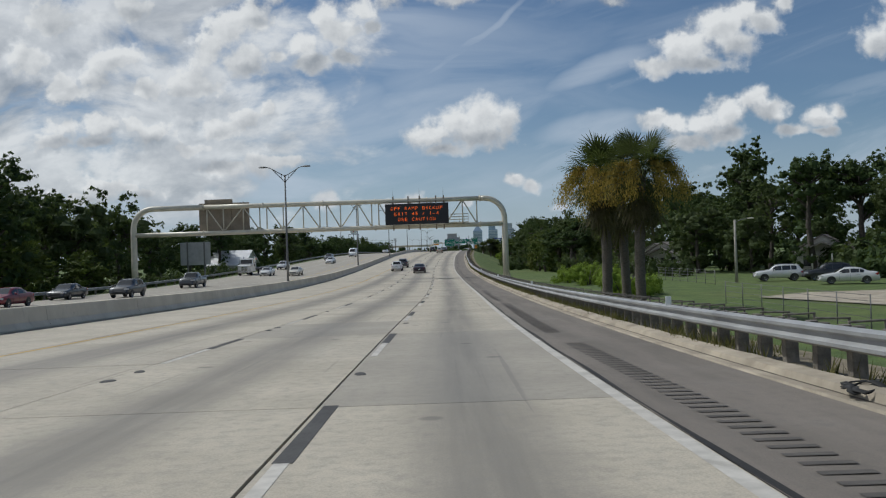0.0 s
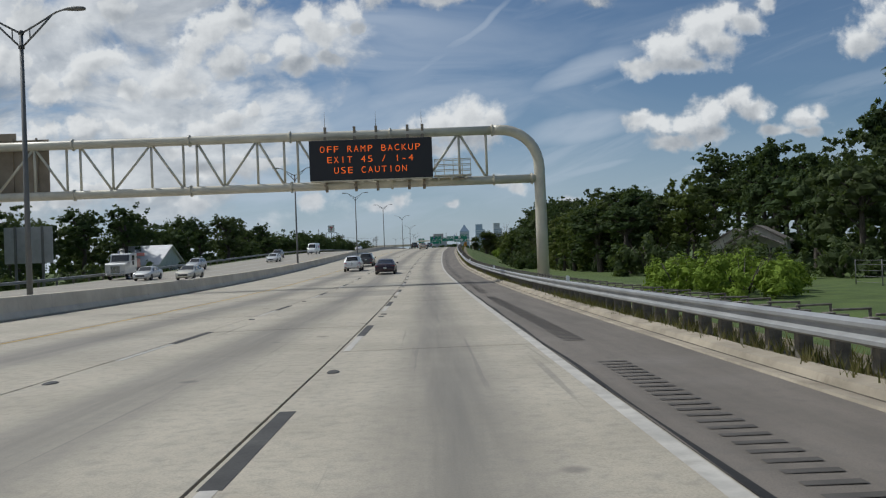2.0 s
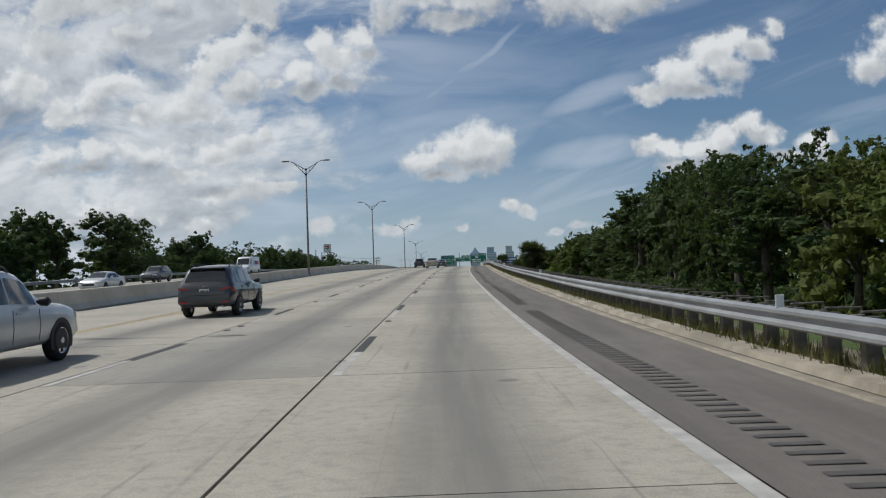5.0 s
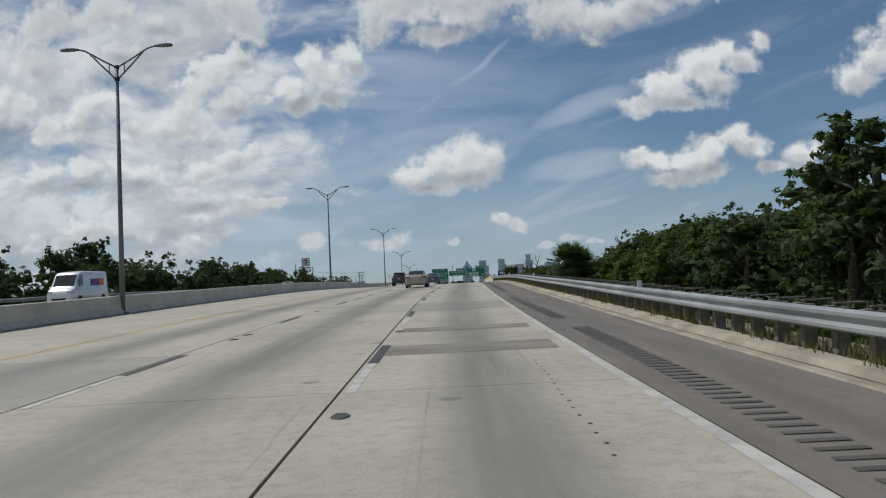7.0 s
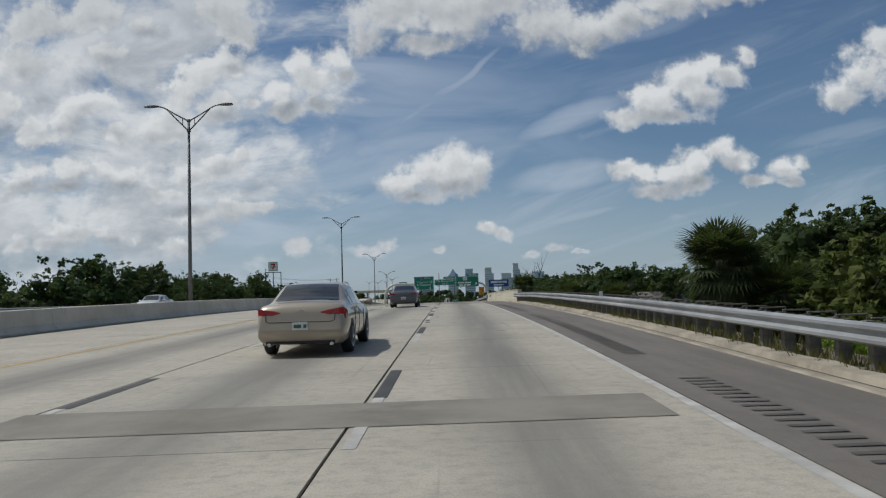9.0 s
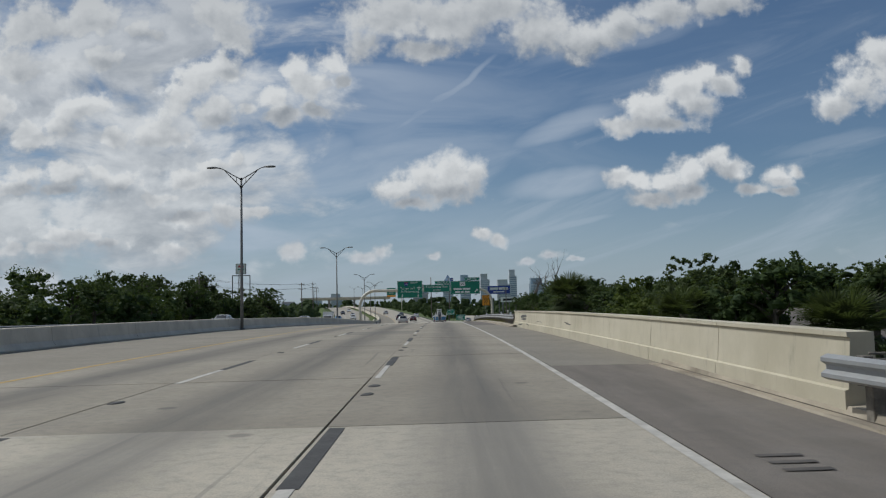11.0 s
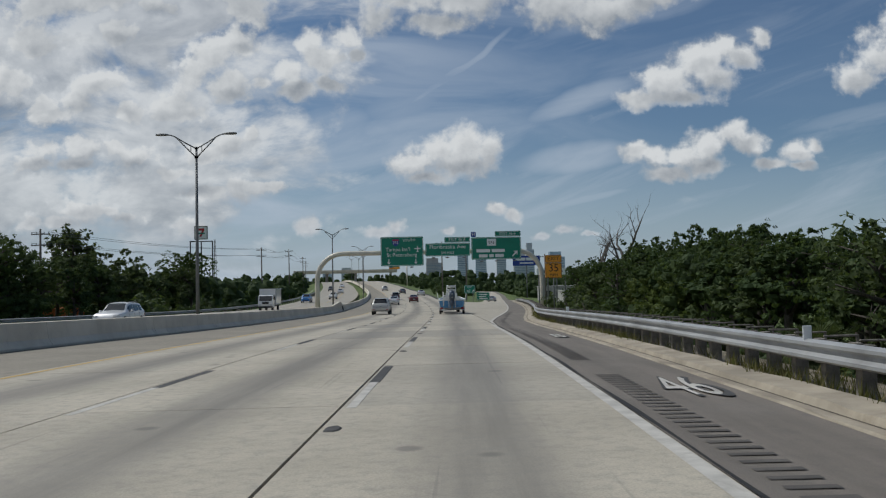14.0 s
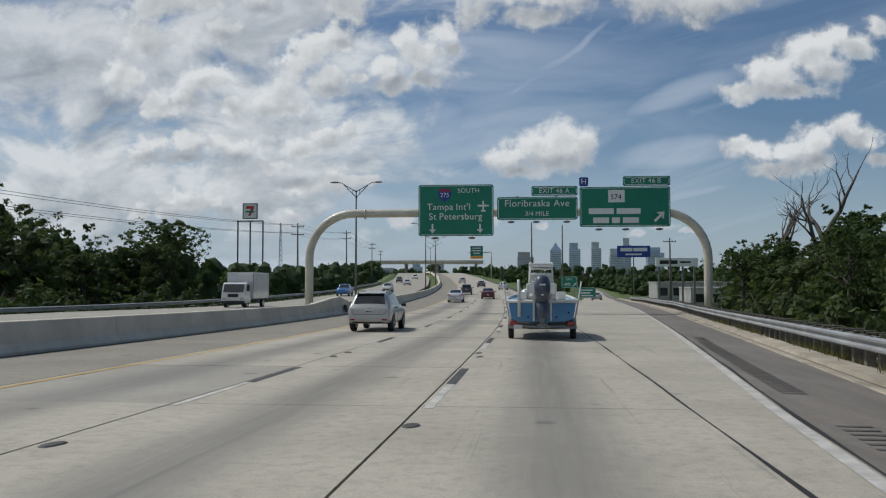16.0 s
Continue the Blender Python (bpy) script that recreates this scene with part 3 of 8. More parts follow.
def ground_sheet():
    """One sheet to the horizon; the road's bank rises out of it."""
    lats = [-2600, -1200, -500, -200, -120, -80, -60, -50]
    rights = [50, 62, 80, 120, 200, 500, 1200, 2600]
    ss = [-700, -300, -120] + along(-30, 880, 10.0) + [1000, 1300, 2000, 3200, 4600]
    verts, faces = [], []

    def bank(s, lat):
        rim_l, rim_r = FARSIDE(s) - 1.2, EDGE(s) + 3.9
        top = spline(KZ, s) - 0.12 + ramp_drop(s, lat)
        drop_l, drop_r = max(0.0, rim_l - lat), max(0.0, lat - rim_r)
        d = max(drop_l, drop_r)
        z = top - 0.35 * max(0.0, d - 0.6) if d > 0 else (top - 0.02 if s > 522 and 4.6 < lat < EDGE(s) - 6.4 else top - 0.5)
        z = max(z, GROUND) if top > GROUND else top
        return z if -30 <= s <= 880 else GROUND if abs(lat) > 60 else max(GROUND, top - 0.5)

    for s in ss:
        fl, e = FARSIDE(s), EDGE(s)
        cols = lats + [fl - 10, fl - 6, fl - 3.5, fl - 1.8, fl - 1.2, fl + 3, -20, -8, 0, 5.0, max(5.1, e - 6.5), e, e + 3.9, e + 4.5, e + 6, e + 8, e + 10, e + 13, e + 17]
        cols += [max(r, e + 17 + 6 * (i + 1)) for i, r in enumerate(rights)]
        n = len(cols)
        for lat in cols:
            k = 1.0 if abs(lat) < 150 else 0.0
            z = bank(s, lat)
            z += 0.12 * noise.noise((lat * 0.11, s * 0.11, 0.0)) * k * (1 if lat > e + 5 or lat < fl - 3 else 0)
            verts.append((spline(KX, min(max(s, -20), 880)) + lat, s, z))
    for i in range(len(ss) - 1):
        for k in range(n - 1):
            faces.append((i * n + k, i * n + k + 1, (i + 1) * n + k + 1, (i + 1) * n + k))
    me = D.meshes.new("ground")
    me.from_pydata(verts, [], faces)
    me.materials.append(M_GRASS)
    me.shade_smooth()
    return tagged(new("ground", me), "uneven mown grass verge and flat land", "ground", "", "structure")


ground_sheet()
strip("road_bed", START, END, lambda s: [(MEDIAN(s) - 0.2, -0.03), (min(EDGE(s) + 0.3, 4.6), -0.03)], M_JOINT, 5.0, "dark joint filler under the road slabs", category="road")
strip("road_inner_shoulder_exit", 296.0, END, lambda s: [(MEDIAN(s) + 0.0, 0.004), (YELLOW(s) - 0.25, 0.0)], M_INNER, 5.0,
      "darker grey inner shoulder beside the median barrier", category="road")
strip("road_inner_shoulder", START, 296.0, lambda s: [(MEDIAN(s) + 0.0, 0.004), (YELLOW(s) - 0.25, 0.0)], M_ROAD, 5.0,
      "pale concrete inner shoulder beside the median barrier", category="road")
strip("road_shoulder", START, 300.0, lambda s: [(EDGE(s) + SEAM + 0.01, 0.0), (EDGE(s) + 2.37, -0.02)], M_ASPHALT, 5.0, "grey asphalt outer shoulder", category="road")
strip("road_shoulder_bridge", 300.0, 340.6, lambda s: [(EDGE(s) + SEAM + 0.01, 0.0), (EDGE(s) + 2.75, -0.02)], M_DECK_SHADE, 5.0, "stained concrete shoulder on the overpass, cloud shade in its tone", category="road")
strip("road_shoulder_exit", 340.6, END, lambda s: [(EDGE(s) + SEAM + 0.01, 0.0), (EDGE(s) + 2.15, -0.02)], M_ASPHALT, 5.0, "grey asphalt shoulder along the exit", category="road")
strip("road_exit_lane", 398.0, 520.0, lambda s: [(3.74, -0.002), (EDGE(s) + SEAM + 0.02, -0.002)], M_ROAD, 4.0, "pale concrete exit lane widening out", category="road")
strip("road_exit_ramp", 520.0, END, lambda s: [(max(3.74, EDGE(s) - 6.2), -0.002), (EDGE(s) + SEAM + 0.02, -0.002)], M_ROAD, 4.0, "pale concrete exit ramp", category="road")
strip("road_opposite", START, END, lambda s: [(FARSIDE(s) + 0.4, LIFT(s)), (-15.2, LIFT(s))], M_ROAD, 5.0, "pale concrete opposite carriageway", category="road")
strip("road_median_cap", 345.0, END, lambda s: [(-15.25, 0.05), (min(MEDIAN(s) - 0.5, -15.0), 0.06)], M_CURB, 5.0, "concrete median strip between the carriageways", category="pavement")


def gutter(name, a, b, off):
    """A gutter pan, a lumpy kerb and the sandy strip behind it."""
    chip = lambda s: 0.025 * noise.noise((s * 0.9, 0.0, 4.0)) + 0.02 * noise.noise((s * 3.1, 2.0, 0.0))
    strip(name, a, b, lambda s: [(EDGE(s) + off, -0.03), (EDGE(s) + off + 0.02 + chip(s), 0.012), (EDGE(s) + off + 0.27, -0.012), (EDGE(s) + off + 0.31 + chip(s), 0.085 + chip(s) * 0.7),
                                 (EDGE(s) + 2.97, 0.105 + chip(s + 50)), (EDGE(s) + 2.99, -0.3)],
          M_CURB, 0.8, "chipped pale concrete gutter and kerb with sand", category="kerb")
    # thin dark strip: the kerb's shadow line, laid on as colour
    strip(name + "_grit", a, b, lambda s: [(EDGE(s) + off + 0.235, 0.0035 - 0.01), (EDGE(s) + off + 0.275 + 0.3 * chip(s), -0.004)], M_GUTTER_SHADE, 1.0, "dark strip painted as shade in the gutter's low line", category="gutter")
    strip(name.replace("kerb", "verge"), a, b, lambda s: [(EDGE(s) + 2.9, 0.05 + 0.03 * math.sin(s * 1.7)), (EDGE(s) + 3.4, 0.02 + 0.04 * math.sin(s * 2.3)), (EDGE(s) + 4.9, -0.14)],
          M_SAND, 1.0, "sandy verge with weeds under the guardrail", category="ground")


gutter("kerb", START, 300.0, 2.36)
gutter("kerb_exit", 332.6, 620.0, 2.15)


def median_wall():
    prof = lambda s: [(MEDIAN(s) + 0.02, -0.05), (MEDIAN(s) + 0.02, 0.08), (MEDIAN(s) - 0.13, 0.30), (MEDIAN(s) - 0.20, 0.86), (MEDIAN(s) - 0.24, 0.88),
                      (MEDIAN(s) - 0.43, 0.88), (MEDIAN(s) - 0.47, 0.86), (MEDIAN(s) - 0.54, 0.30), (MEDIAN(s) - 0.68, 0.08), (MEDIAN(s) - 0.68, -0.05)]
    root = thing("median_barrier", Matrix(), "grey concrete median barrier with scuffs and stains", "barrier", "", "structure")
    a = START
    while a < END - 1:
        b = min(a + 9.1, END)
        strip("barrier_section", a + 0.012, b - 0.012, prof, M_WALL, 3.0, closed=True, parent=root)
        a = b
    strip("base_joint", START, END, lambda s: [(MEDIAN(s) + 0.02, 0.006), (MEDIAN(s) + 0.20 + 0.03 * math.sin(s), 0.008)], M_JOINT, 5.0, parent=root)


median_wall()


def barrier_hump():
    """The barrier rises round the gantry's foot and has a drain hole in its face."""
    root = thing("barrier_hump", Matrix(), "raised concrete barrier block round the gantry footing with a drain hole", "barrier", "", "structure")
    up = table([(458, 0.0), (464, 0.32), (466.5, 0.40), (468.5, 0.12), (470, 0.0)])
    strip("hump", 458.5, 469.5, lambda s: [(MEDIAN(s) - 0.18, 0.86), (MEDIAN(s) - 0.20, 0.885 + up(s)), (MEDIAN(s) - 0.47, 0.885 + up(s)), (MEDIAN(s) - 0.50, 0.86)], M_WALL, 0.8, closed=True, parent=root)
    bm = bmesh.new()
    c = P(467.5, MEDIAN(467.5) - 0.02, 0.42)
    loft(bm, [[c + Vector((x - 0.12 * math.sin(a) * 0.4, 0.42 * math.cos(a), 0.28 * math.sin(a))) for a in (0.4 * i for i in range(16))] for x in (0.0, 0.09)], smooth=False)
    part("drain_hole", bm, M_JOINT, root)


barrier_hump()


def parapet(name, s0, s1, lat, tag):
    """The overpass's side wall: a plinth and a wall face in lengths, with a coping."""
    root = thing(name, Matrix(), tag, "parapet", "", "structure")
    a = s0
    while a < s1 - 0.5:
        b = min(a + 4.6, s1)
        strip("wall_section", a + 0.012, b - 0.012, lambda s: [(lat, -0.2), (lat, 0.27), (lat + 0.05, 0.29), (lat + 0.10, 0.90), (lat + 0.06, 0.91), (lat + 0.06, 0.97),
                                                              (lat + 0.40, 0.97), (lat + 0.40, -0.2)], M_CREAM, 2.3, closed=True, parent=root)
        a = b


parapet("parapet", 292.0, 335.0, 6.2, "cream concrete overpass parapet with tyre scuffs")


def tyre_scuffs():
    """Black smears that tyres left on the parapet's face."""
    root = [o for o in scene.objects if o.name == "parapet"][0]
    r = random.Random(12)
    for s0, s1, z, thick in ((327.6, 331.1, 0.63, 0.095), (327.8, 330.6, 0.47, 0.07), (328.4, 331.0, 0.60, 0.06), (326.0, 327.6, 0.22, 0.03), (321.0, 323.4, 0.40, 0.018), (312.5, 314.2, 0.55, 0.03), (329.2, 332.0, 0.19, 0.035)):
        bm = bmesh.new()
        rows = []
        n = 18
        for k in range(n + 1):
            q = k / n
            s, t = s0 + (s1 - s0) * q, thick * (math.sin(math.pi * q) ** 0.5 + 0.02) * r.uniform(0.6, 1.15)
            zc = z + 0.05 * math.sin(2.2 * q + s0) + r.uniform(-0.01, 0.01)
            face = lambda h: 6.2 + (0.05 + 0.05 * (h - 0.29) / 0.61 if h > 0.29 else 0.0) - 0.004
            rows.append([P(s, face(h), h) for h in (zc - t, zc, zc + t)])
        loft(bm, rows, closed=False, smooth=False)
        part("tyre_scuff", bm, M_SCUFF, root, "black rubber smear")


M_SCUFF = worn("rubber_smear", (0.10, 0.098, 0.092), 0.85, 0, 2.5, 0.45, 30, 0.002, dirt=(0.26, 0.24, 0.19))
tyre_scuffs()


def w_beam(lat, a, b, top=0.72, side=1):
    """W-profile rail."""
    zs = [(0.0, 0.0), (0.035, -0.015), (0.085, -0.04), (0.085, -0.085), (0.02, -0.13), (0.02, -0.18), (0.085, -0.225), (0.085, -0.27), (0.035, -0.295), (0.0, -0.31)]
    front = lambda s: [(lat(s) - side * dx, top + dz) for dx, dz in zs]
    back = lambda s: [(lat(s) - side * (dx - 0.006), top + dz) for dx, dz in zs[::-1]]
    return lambda s: front(s) + back(s)


def guardrail(a, b, lat, tag, every=1.905, side=1, top=0.72, brace=False):
    root = thing("guardrail", Matrix(), tag, "guardrail", "", "structure")
    s = a
    while s < b - 1:
        e = min(s + 7.62, b)
        strip("rail_beam", s - 0.12, e, w_beam(lat, a, b, top + 0.002 * math.sin(s), side), M_GALV, 3.81, closed=True, parent=root)
        s = e
    shared = None
    s = a + 0.4
    while s < b:
        if shared is None:
            bm = bmesh.new()
            box(bm, 0.13 * side, 0, -0.16, 0.20, 0.15, 1.72)
            box(bm, 0.0, 0, 0.56, 0.12, 0.15, 0.34)
            if brace:
                box(bm, 0.30 * side, 0, 0.755, 0.50, 0.035, 0.03)
                box(bm, 0.53 * side, 0, 0.2, 0.035, 0.035, 1.13)
            shared = mesh_of(bevelled(bm, 0.008, 1), M_POST)
        ob = new("post", shared)
        ob.parent = root
        ob.matrix_local = Matrix.Translation(P(s, lat(s) + side * 0.10, 0.0)) @ pose(0, 0, 0, 1.5 * math.sin(s * 7), 1.5 * math.sin(s * 3), 0)
        s += every
    return root


RAIL = lambda s: EDGE(s) + 3.05 - (0.6 if s < 330 else 0.0) * min(1.0, max(0.0, (s - 284) / 8.0)) - 0.45 * max(0.0, 1 - abs(s - 338) / 14.0)
guardrail(-4.0, 292.0, RAIL, "galvanised steel guardrail on closely set braced timber posts", every=0.99, brace=True)
guardrail(334.8, 560.0, RAIL, "galvanised steel guardrail curving along the exit lane", every=0.99, brace=True)
guardrail(-24.0, 640.0, lambda s: FARSIDE(s) - 0.6, "far guardrail beside the opposite carriageway", every=3.81, side=-1)

# ---- markings ----


def marking(name, cells, mat, label):
    root = thing(name, Matrix(), label, "road marking", "", "structure")
    for i, (s0, s1, l0, l1) in enumerate(cells):
        bm = bmesh.new()
        flat_bar(bm, s0, s1, l0, l1, 0.0, 0.005, max(1, int((s1 - s0) / 4)))
        part("stripe", bm, mat, root)


C0 = 11.73
lane_cells = [C0 + 12.19 * k for k in range(-2, 42)]
marking("lane_dashes", [(c - 6.1, c - 3.05, 0.08, 0.21 - (0.03 if 295 < c < 350 else 0)) for c in lane_cells], M_WHITE_LINE, "worn white dashes between the lanes")
marking("contrast_dashes", [(c - 3.05, c, 0.06, 0.24) for c in lane_cells], M_DARK_LINE, "black contrast dashes between the lanes")
marking("inner_lane_dashes", [(c - 6.1, c - 3.05, JOINT2(c) + 0.05, JOINT2(c) + 0.17) for c in lane_cells], M_WHITE_LINE, "worn white dashes of the inner lane")
marking("inner_contrast_dashes", [(c - 3.05, c, JOINT2(c) + 0.05, JOINT2(c) + 0.22) for c in lane_cells], M_DARK_LINE, "black contrast dashes of the inner lane")
LINE = table([(-20, 0.165), (110, 0.165), (150, 0.15), (210, 0.14), (260, 0.12), (340, 0.12), (352, 0.165), (640, 0.17)])
strip("edge_line", START, 640.0, lambda s: [(EDGE(s) + SEAM - 0.02 - LINE(s), 0.004), (EDGE(s) + SEAM - 0.02, 0.004)], M_WHITE_LINE, 3.0, "worn white edge line", category="road marking")
for a, b in ((START, 128.0), (343.0, 640.0)):
    strip("edge_joint", a, b, lambda s: [(EDGE(s) + SEAM + 0.02 + 0.012 * math.sin(s * 1.3), 0.004), (EDGE(s) + SEAM + 0.075 + 0.02 * math.sin(s * 0.9 + 1), 0.004)], M_JOINT, 0.6,
          "dark tarred joint beside the edge line", category="road joint")
strip("yellow_line", START, END, lambda s: [(YELLOW(s) - 0.06, 0.006), (YELLOW(s) + 0.06, 0.006)], M_YELLOW_LINE, 4.0, "faded yellow inner edge line", category="road marking")
for i, lat in enumerate((-20.0, -23.7, -27.4, -31.0)):
    strip("opposite_lane_line", START, END, lambda s: [(lat, LIFT(s) + 0.005), (lat + 0.12, LIFT(s) + 0.005)], M_WHITE_LINE if i else M_YELLOW_LINE, 6.0,
          "worn lane line of the opposite carriageway", category="road marking")


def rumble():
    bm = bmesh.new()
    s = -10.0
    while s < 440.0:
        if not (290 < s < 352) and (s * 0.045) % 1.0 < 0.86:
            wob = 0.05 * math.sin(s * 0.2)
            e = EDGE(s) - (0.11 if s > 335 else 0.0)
            # flat bar without depth; the groove's shaded hollow is only its colour
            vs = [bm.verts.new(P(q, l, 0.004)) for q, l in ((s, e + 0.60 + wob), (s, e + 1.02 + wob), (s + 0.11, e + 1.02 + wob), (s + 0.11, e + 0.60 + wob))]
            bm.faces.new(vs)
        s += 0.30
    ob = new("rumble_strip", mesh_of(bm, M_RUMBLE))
    tagged(ob, "row of flat dark bars painted as shaded rumble grooves in the shoulder", "rumble strip", "", "stuff")


rumble()


def marker_patches():
    """Old bitumen patches of the reflective road markers."""
    rng = random.Random(4)
    shared = []
    for k in range(3):
        bm = bmesh.new()
        n = 12
        pts = [(math.cos(a) * 0.09 * (1 + 0.25 * rng.random()), math.sin(a) * 0.17 * (1 + 0.3 * rng.random())) for a in (2 * math.pi * i / n for i in range(n))]
        loft(bm, [[(x, y, 0.0) for x, y in pts], [(x * 0.8, y * 0.85, 0.014) for x, y in pts]], smooth=False)
        shared.append(mesh_of(bm, M_DARK_LINE))
    for c in lane_cells[:38]:
        for lat in (0.16, JOINT2(c) + 0.14):
            for j, off in enumerate((3.2, 4.6)):
                if rng.random() < 0.6:
                    ob = new("bitumen_patch", shared[rng.randrange(3)])
                    ob.matrix_world = road_pose(c + off + rng.uniform(-0.2, 0.2), lat + rng.uniform(-0.03, 0.1), 0.002, rng.uniform(-15, 15))
                    tagged(ob, "black bitumen patch where a road marker sat", "bitumen patch", "bitumen patches", "structure")


marker_patches()


def repairs():
    """Short full-width repairs in darker concrete, and a row of filled drill holes."""
    for a, b, l, r in ((192.6, 194.3, 0.25, 3.35), (197.6, 198.8, 0.25, 3.35), (238.3, 239.9, -4.0, 3.4)):
        strip("road_repair", a, b, lambda s: [(l, 0.0055), (r, 0.0055)], M_REPAIR, 0.6, "darker concrete repair band across the lane", category="road patch")
    rng = random.Random(3)
    root = thing("filled_holes", Matrix(), "row of dark filled drill holes in the slab", "road patch", "", "structure")
    for k in range(16):
        bm = bmesh.new()
        c = P(184.6 + 0.42 * k, 2.62 + 0.006 * k + rng.uniform(-0.02, 0.02), 0.003)
        loft(bm, [[c + Vector((math.cos(a) * q * rng.uniform(0.8, 1.2), math.sin(a) * q * 1.8, z)) for a in (0.785 * i for i in range(8))] for q, z in ((0.022, 0.0), (0.015, 0.004))], smooth=False)
        part("hole", bm, M_DARK_LINE, root)


M_REPAIR = worn("repair_concrete", (0.235, 0.210, 0.168), 0.85, 0, 0.8, 0.2, 35, 0.004, dirt=(0.15, 0.135, 0.11))
repairs()

# ---- light poles on the median ----


def ring(bm, centre, axis, r, thick):
    a = Vector(axis).normalized()
    rod(bm, [Vector(centre) - a * thick / 2, Vector(centre) + a * thick / 2], r, 16)


def light_pole():
    root = thing("street_lamp", Matrix(), "tall aluminium twin-arm street lamp on the median", "street lamp", "median lamps")
    bm = bmesh.new()
    rod(bm, [(0, 0, 0.0), (0, 0, 4), (0, 0, 11.80)], [0.125, 0.11, 0.075], 12)
    part("pole", bm, M_STEEL_G, root, smooth=True)
    bm = bmesh.new()
    box(bm, 0, 0, 0.06, 0.42, 0.42, 0.12)
    part("base_plate", bevelled(bm, 0.02), M_STEEL_G, root)
    for sx in (-1, 1):
        bm = bmesh.new()
        rod(bm, [(0.05 * sx, 0, 11.70), (0.7 * sx, 0, 12.06), (1.25 * sx, 0, 12.40), (1.5 * sx, 0, 12.54), (1.75 * sx, 0, 12.61), (1.95 * sx, 0, 12.62)], 0.042, 8)
        rod(bm, [(0.05 * sx, 0, 11.12), (0.7 * sx, 0, 11.78), (1.28 * sx, 0, 12.40)], 0.040, 8)
        rod(bm, [(0.36 * sx, 0, 11.44), (0.36 * sx, 0, 11.87)], 0.026, 6)
        ring(bm, (0, 0, 11.12), (0, 0, 1), 0.12, 0.16)
        ring(bm, (0, 0, 11.70), (0, 0, 1), 0.11, 0.14)
        arm = part("arm", bm, M_STEEL_G, root, smooth=True)
        bm = bmesh.new()
        secs = []
        for q, w, h in ((1.8, 0.06, 0.05), (2.0, 0.14, 0.10), (2.35, 0.18, 0.12), (2.62, 0.13, 0.09), (2.68, 0.05, 0.04)):
            secs.append([(q * sx, w * math.cos(a), 12.62 + (h if math.sin(a) > 0 else h * 0.55) * math.sin(a)) for a in (2 * math.pi * k / 12 for k in range(12))])
        loft(bm, secs)
        part("lamp_head", bm, M_STEEL_G, root, smooth=True)
    return root


lamp = light_pole()
lamp.matrix_world = Matrix.Translation(P(85.5, -14.75, 0.0))
for s, lat in ((151.3, -14.1), (216.4, -13.85), (278.6, -14.4), (345.5, -13.85), (413.9, -15.0), (490.4, -15.1), (555, -13), (620, -13), (690, -13), (760, -13)):
    copy_thing(lamp, Matrix.Translation(P(s, lat, 0.0)) @ pose(0, 0, 0, 0, 0, heading(s)))

# ---- the truss gantry with the message board ----


def flange(bm, centre, axis, r):
    ring(bm, centre, axis, r * 1.32, 0.07)
    a = Vector(axis).normalized()
    side = a.cross(Vector((0, 1, 0.01))).normalized()
    up = a.cross(side)
    for k in range(12):
        q = 2 * math.pi * k / 12
        c = Vector(centre) + (side * math.cos(q) + up * math.sin(q)) * r * 1.2
        rod(bm, [c - a * 0.075, c + a * 0.075], 0.025, 5)


M_LED = glow("orange_led", (1.0, 0.17, 0.03), 0.9)
M_CONC_BASE = worn("footing_concrete", (0.33, 0.31, 0.27), 0.9, 0, 1.5, 0.2, 40, 0.005, dirt=(0.12, 0.11, 0.09))


def bent_leg(x, xin, z0, zbend, ztop, n=9):
    """Post, quarter bend, start of the top chord."""
    r = ztop - zbend
    pts = [(x, 0, z0), (x, 0, z0 + (zbend - z0) * 0.5), (x, 0, zbend)]
    sgn = 1 if xin > x else -1
    for k in range(1, n + 1):
        a = math.pi / 2 * k / n
        pts.append((x + sgn * r * (1 - math.cos(a)), 0, zbend + r * math.sin(a)))
    pts.append((xin, 0, ztop))
    return pts


def led_row(text, size, pitch, parent, m):
    """A row of lit characters, each a part in its own cell of one width."""
    x = -pitch * (len(text) - 1) / 2
    for k, ch in enumerate(text):
        if ch == " ":
            continue
        cu = D.curves.new("text", "FONT")
        cu.body, cu.size, cu.extrude, cu.align_x, cu.align_y, cu.offset = ch, size, 0.004, "CENTER", "CENTER", -0.004
        tmp = new("text", cu)
        me = D.meshes.new_from_object(tmp)
        D.objects.remove(tmp)
        D.curves.remove(cu)
        wide = max(v.co.x for v in me.vertices) - min(v.co.x for v in me.vertices)
        fit = min(1.6, 0.30 / wide) if wide > 0.12 else 1.0
        me.transform(Matrix.Diagonal((fit, 1, 1, 1)))
        me.materials.clear()
        me.materials.append(M_LED)
        ob = new("lit_character", me)
        ob.parent = parent
        ob.matrix_local = m @ Matrix.Translation((x + k * pitch, 0, 0))


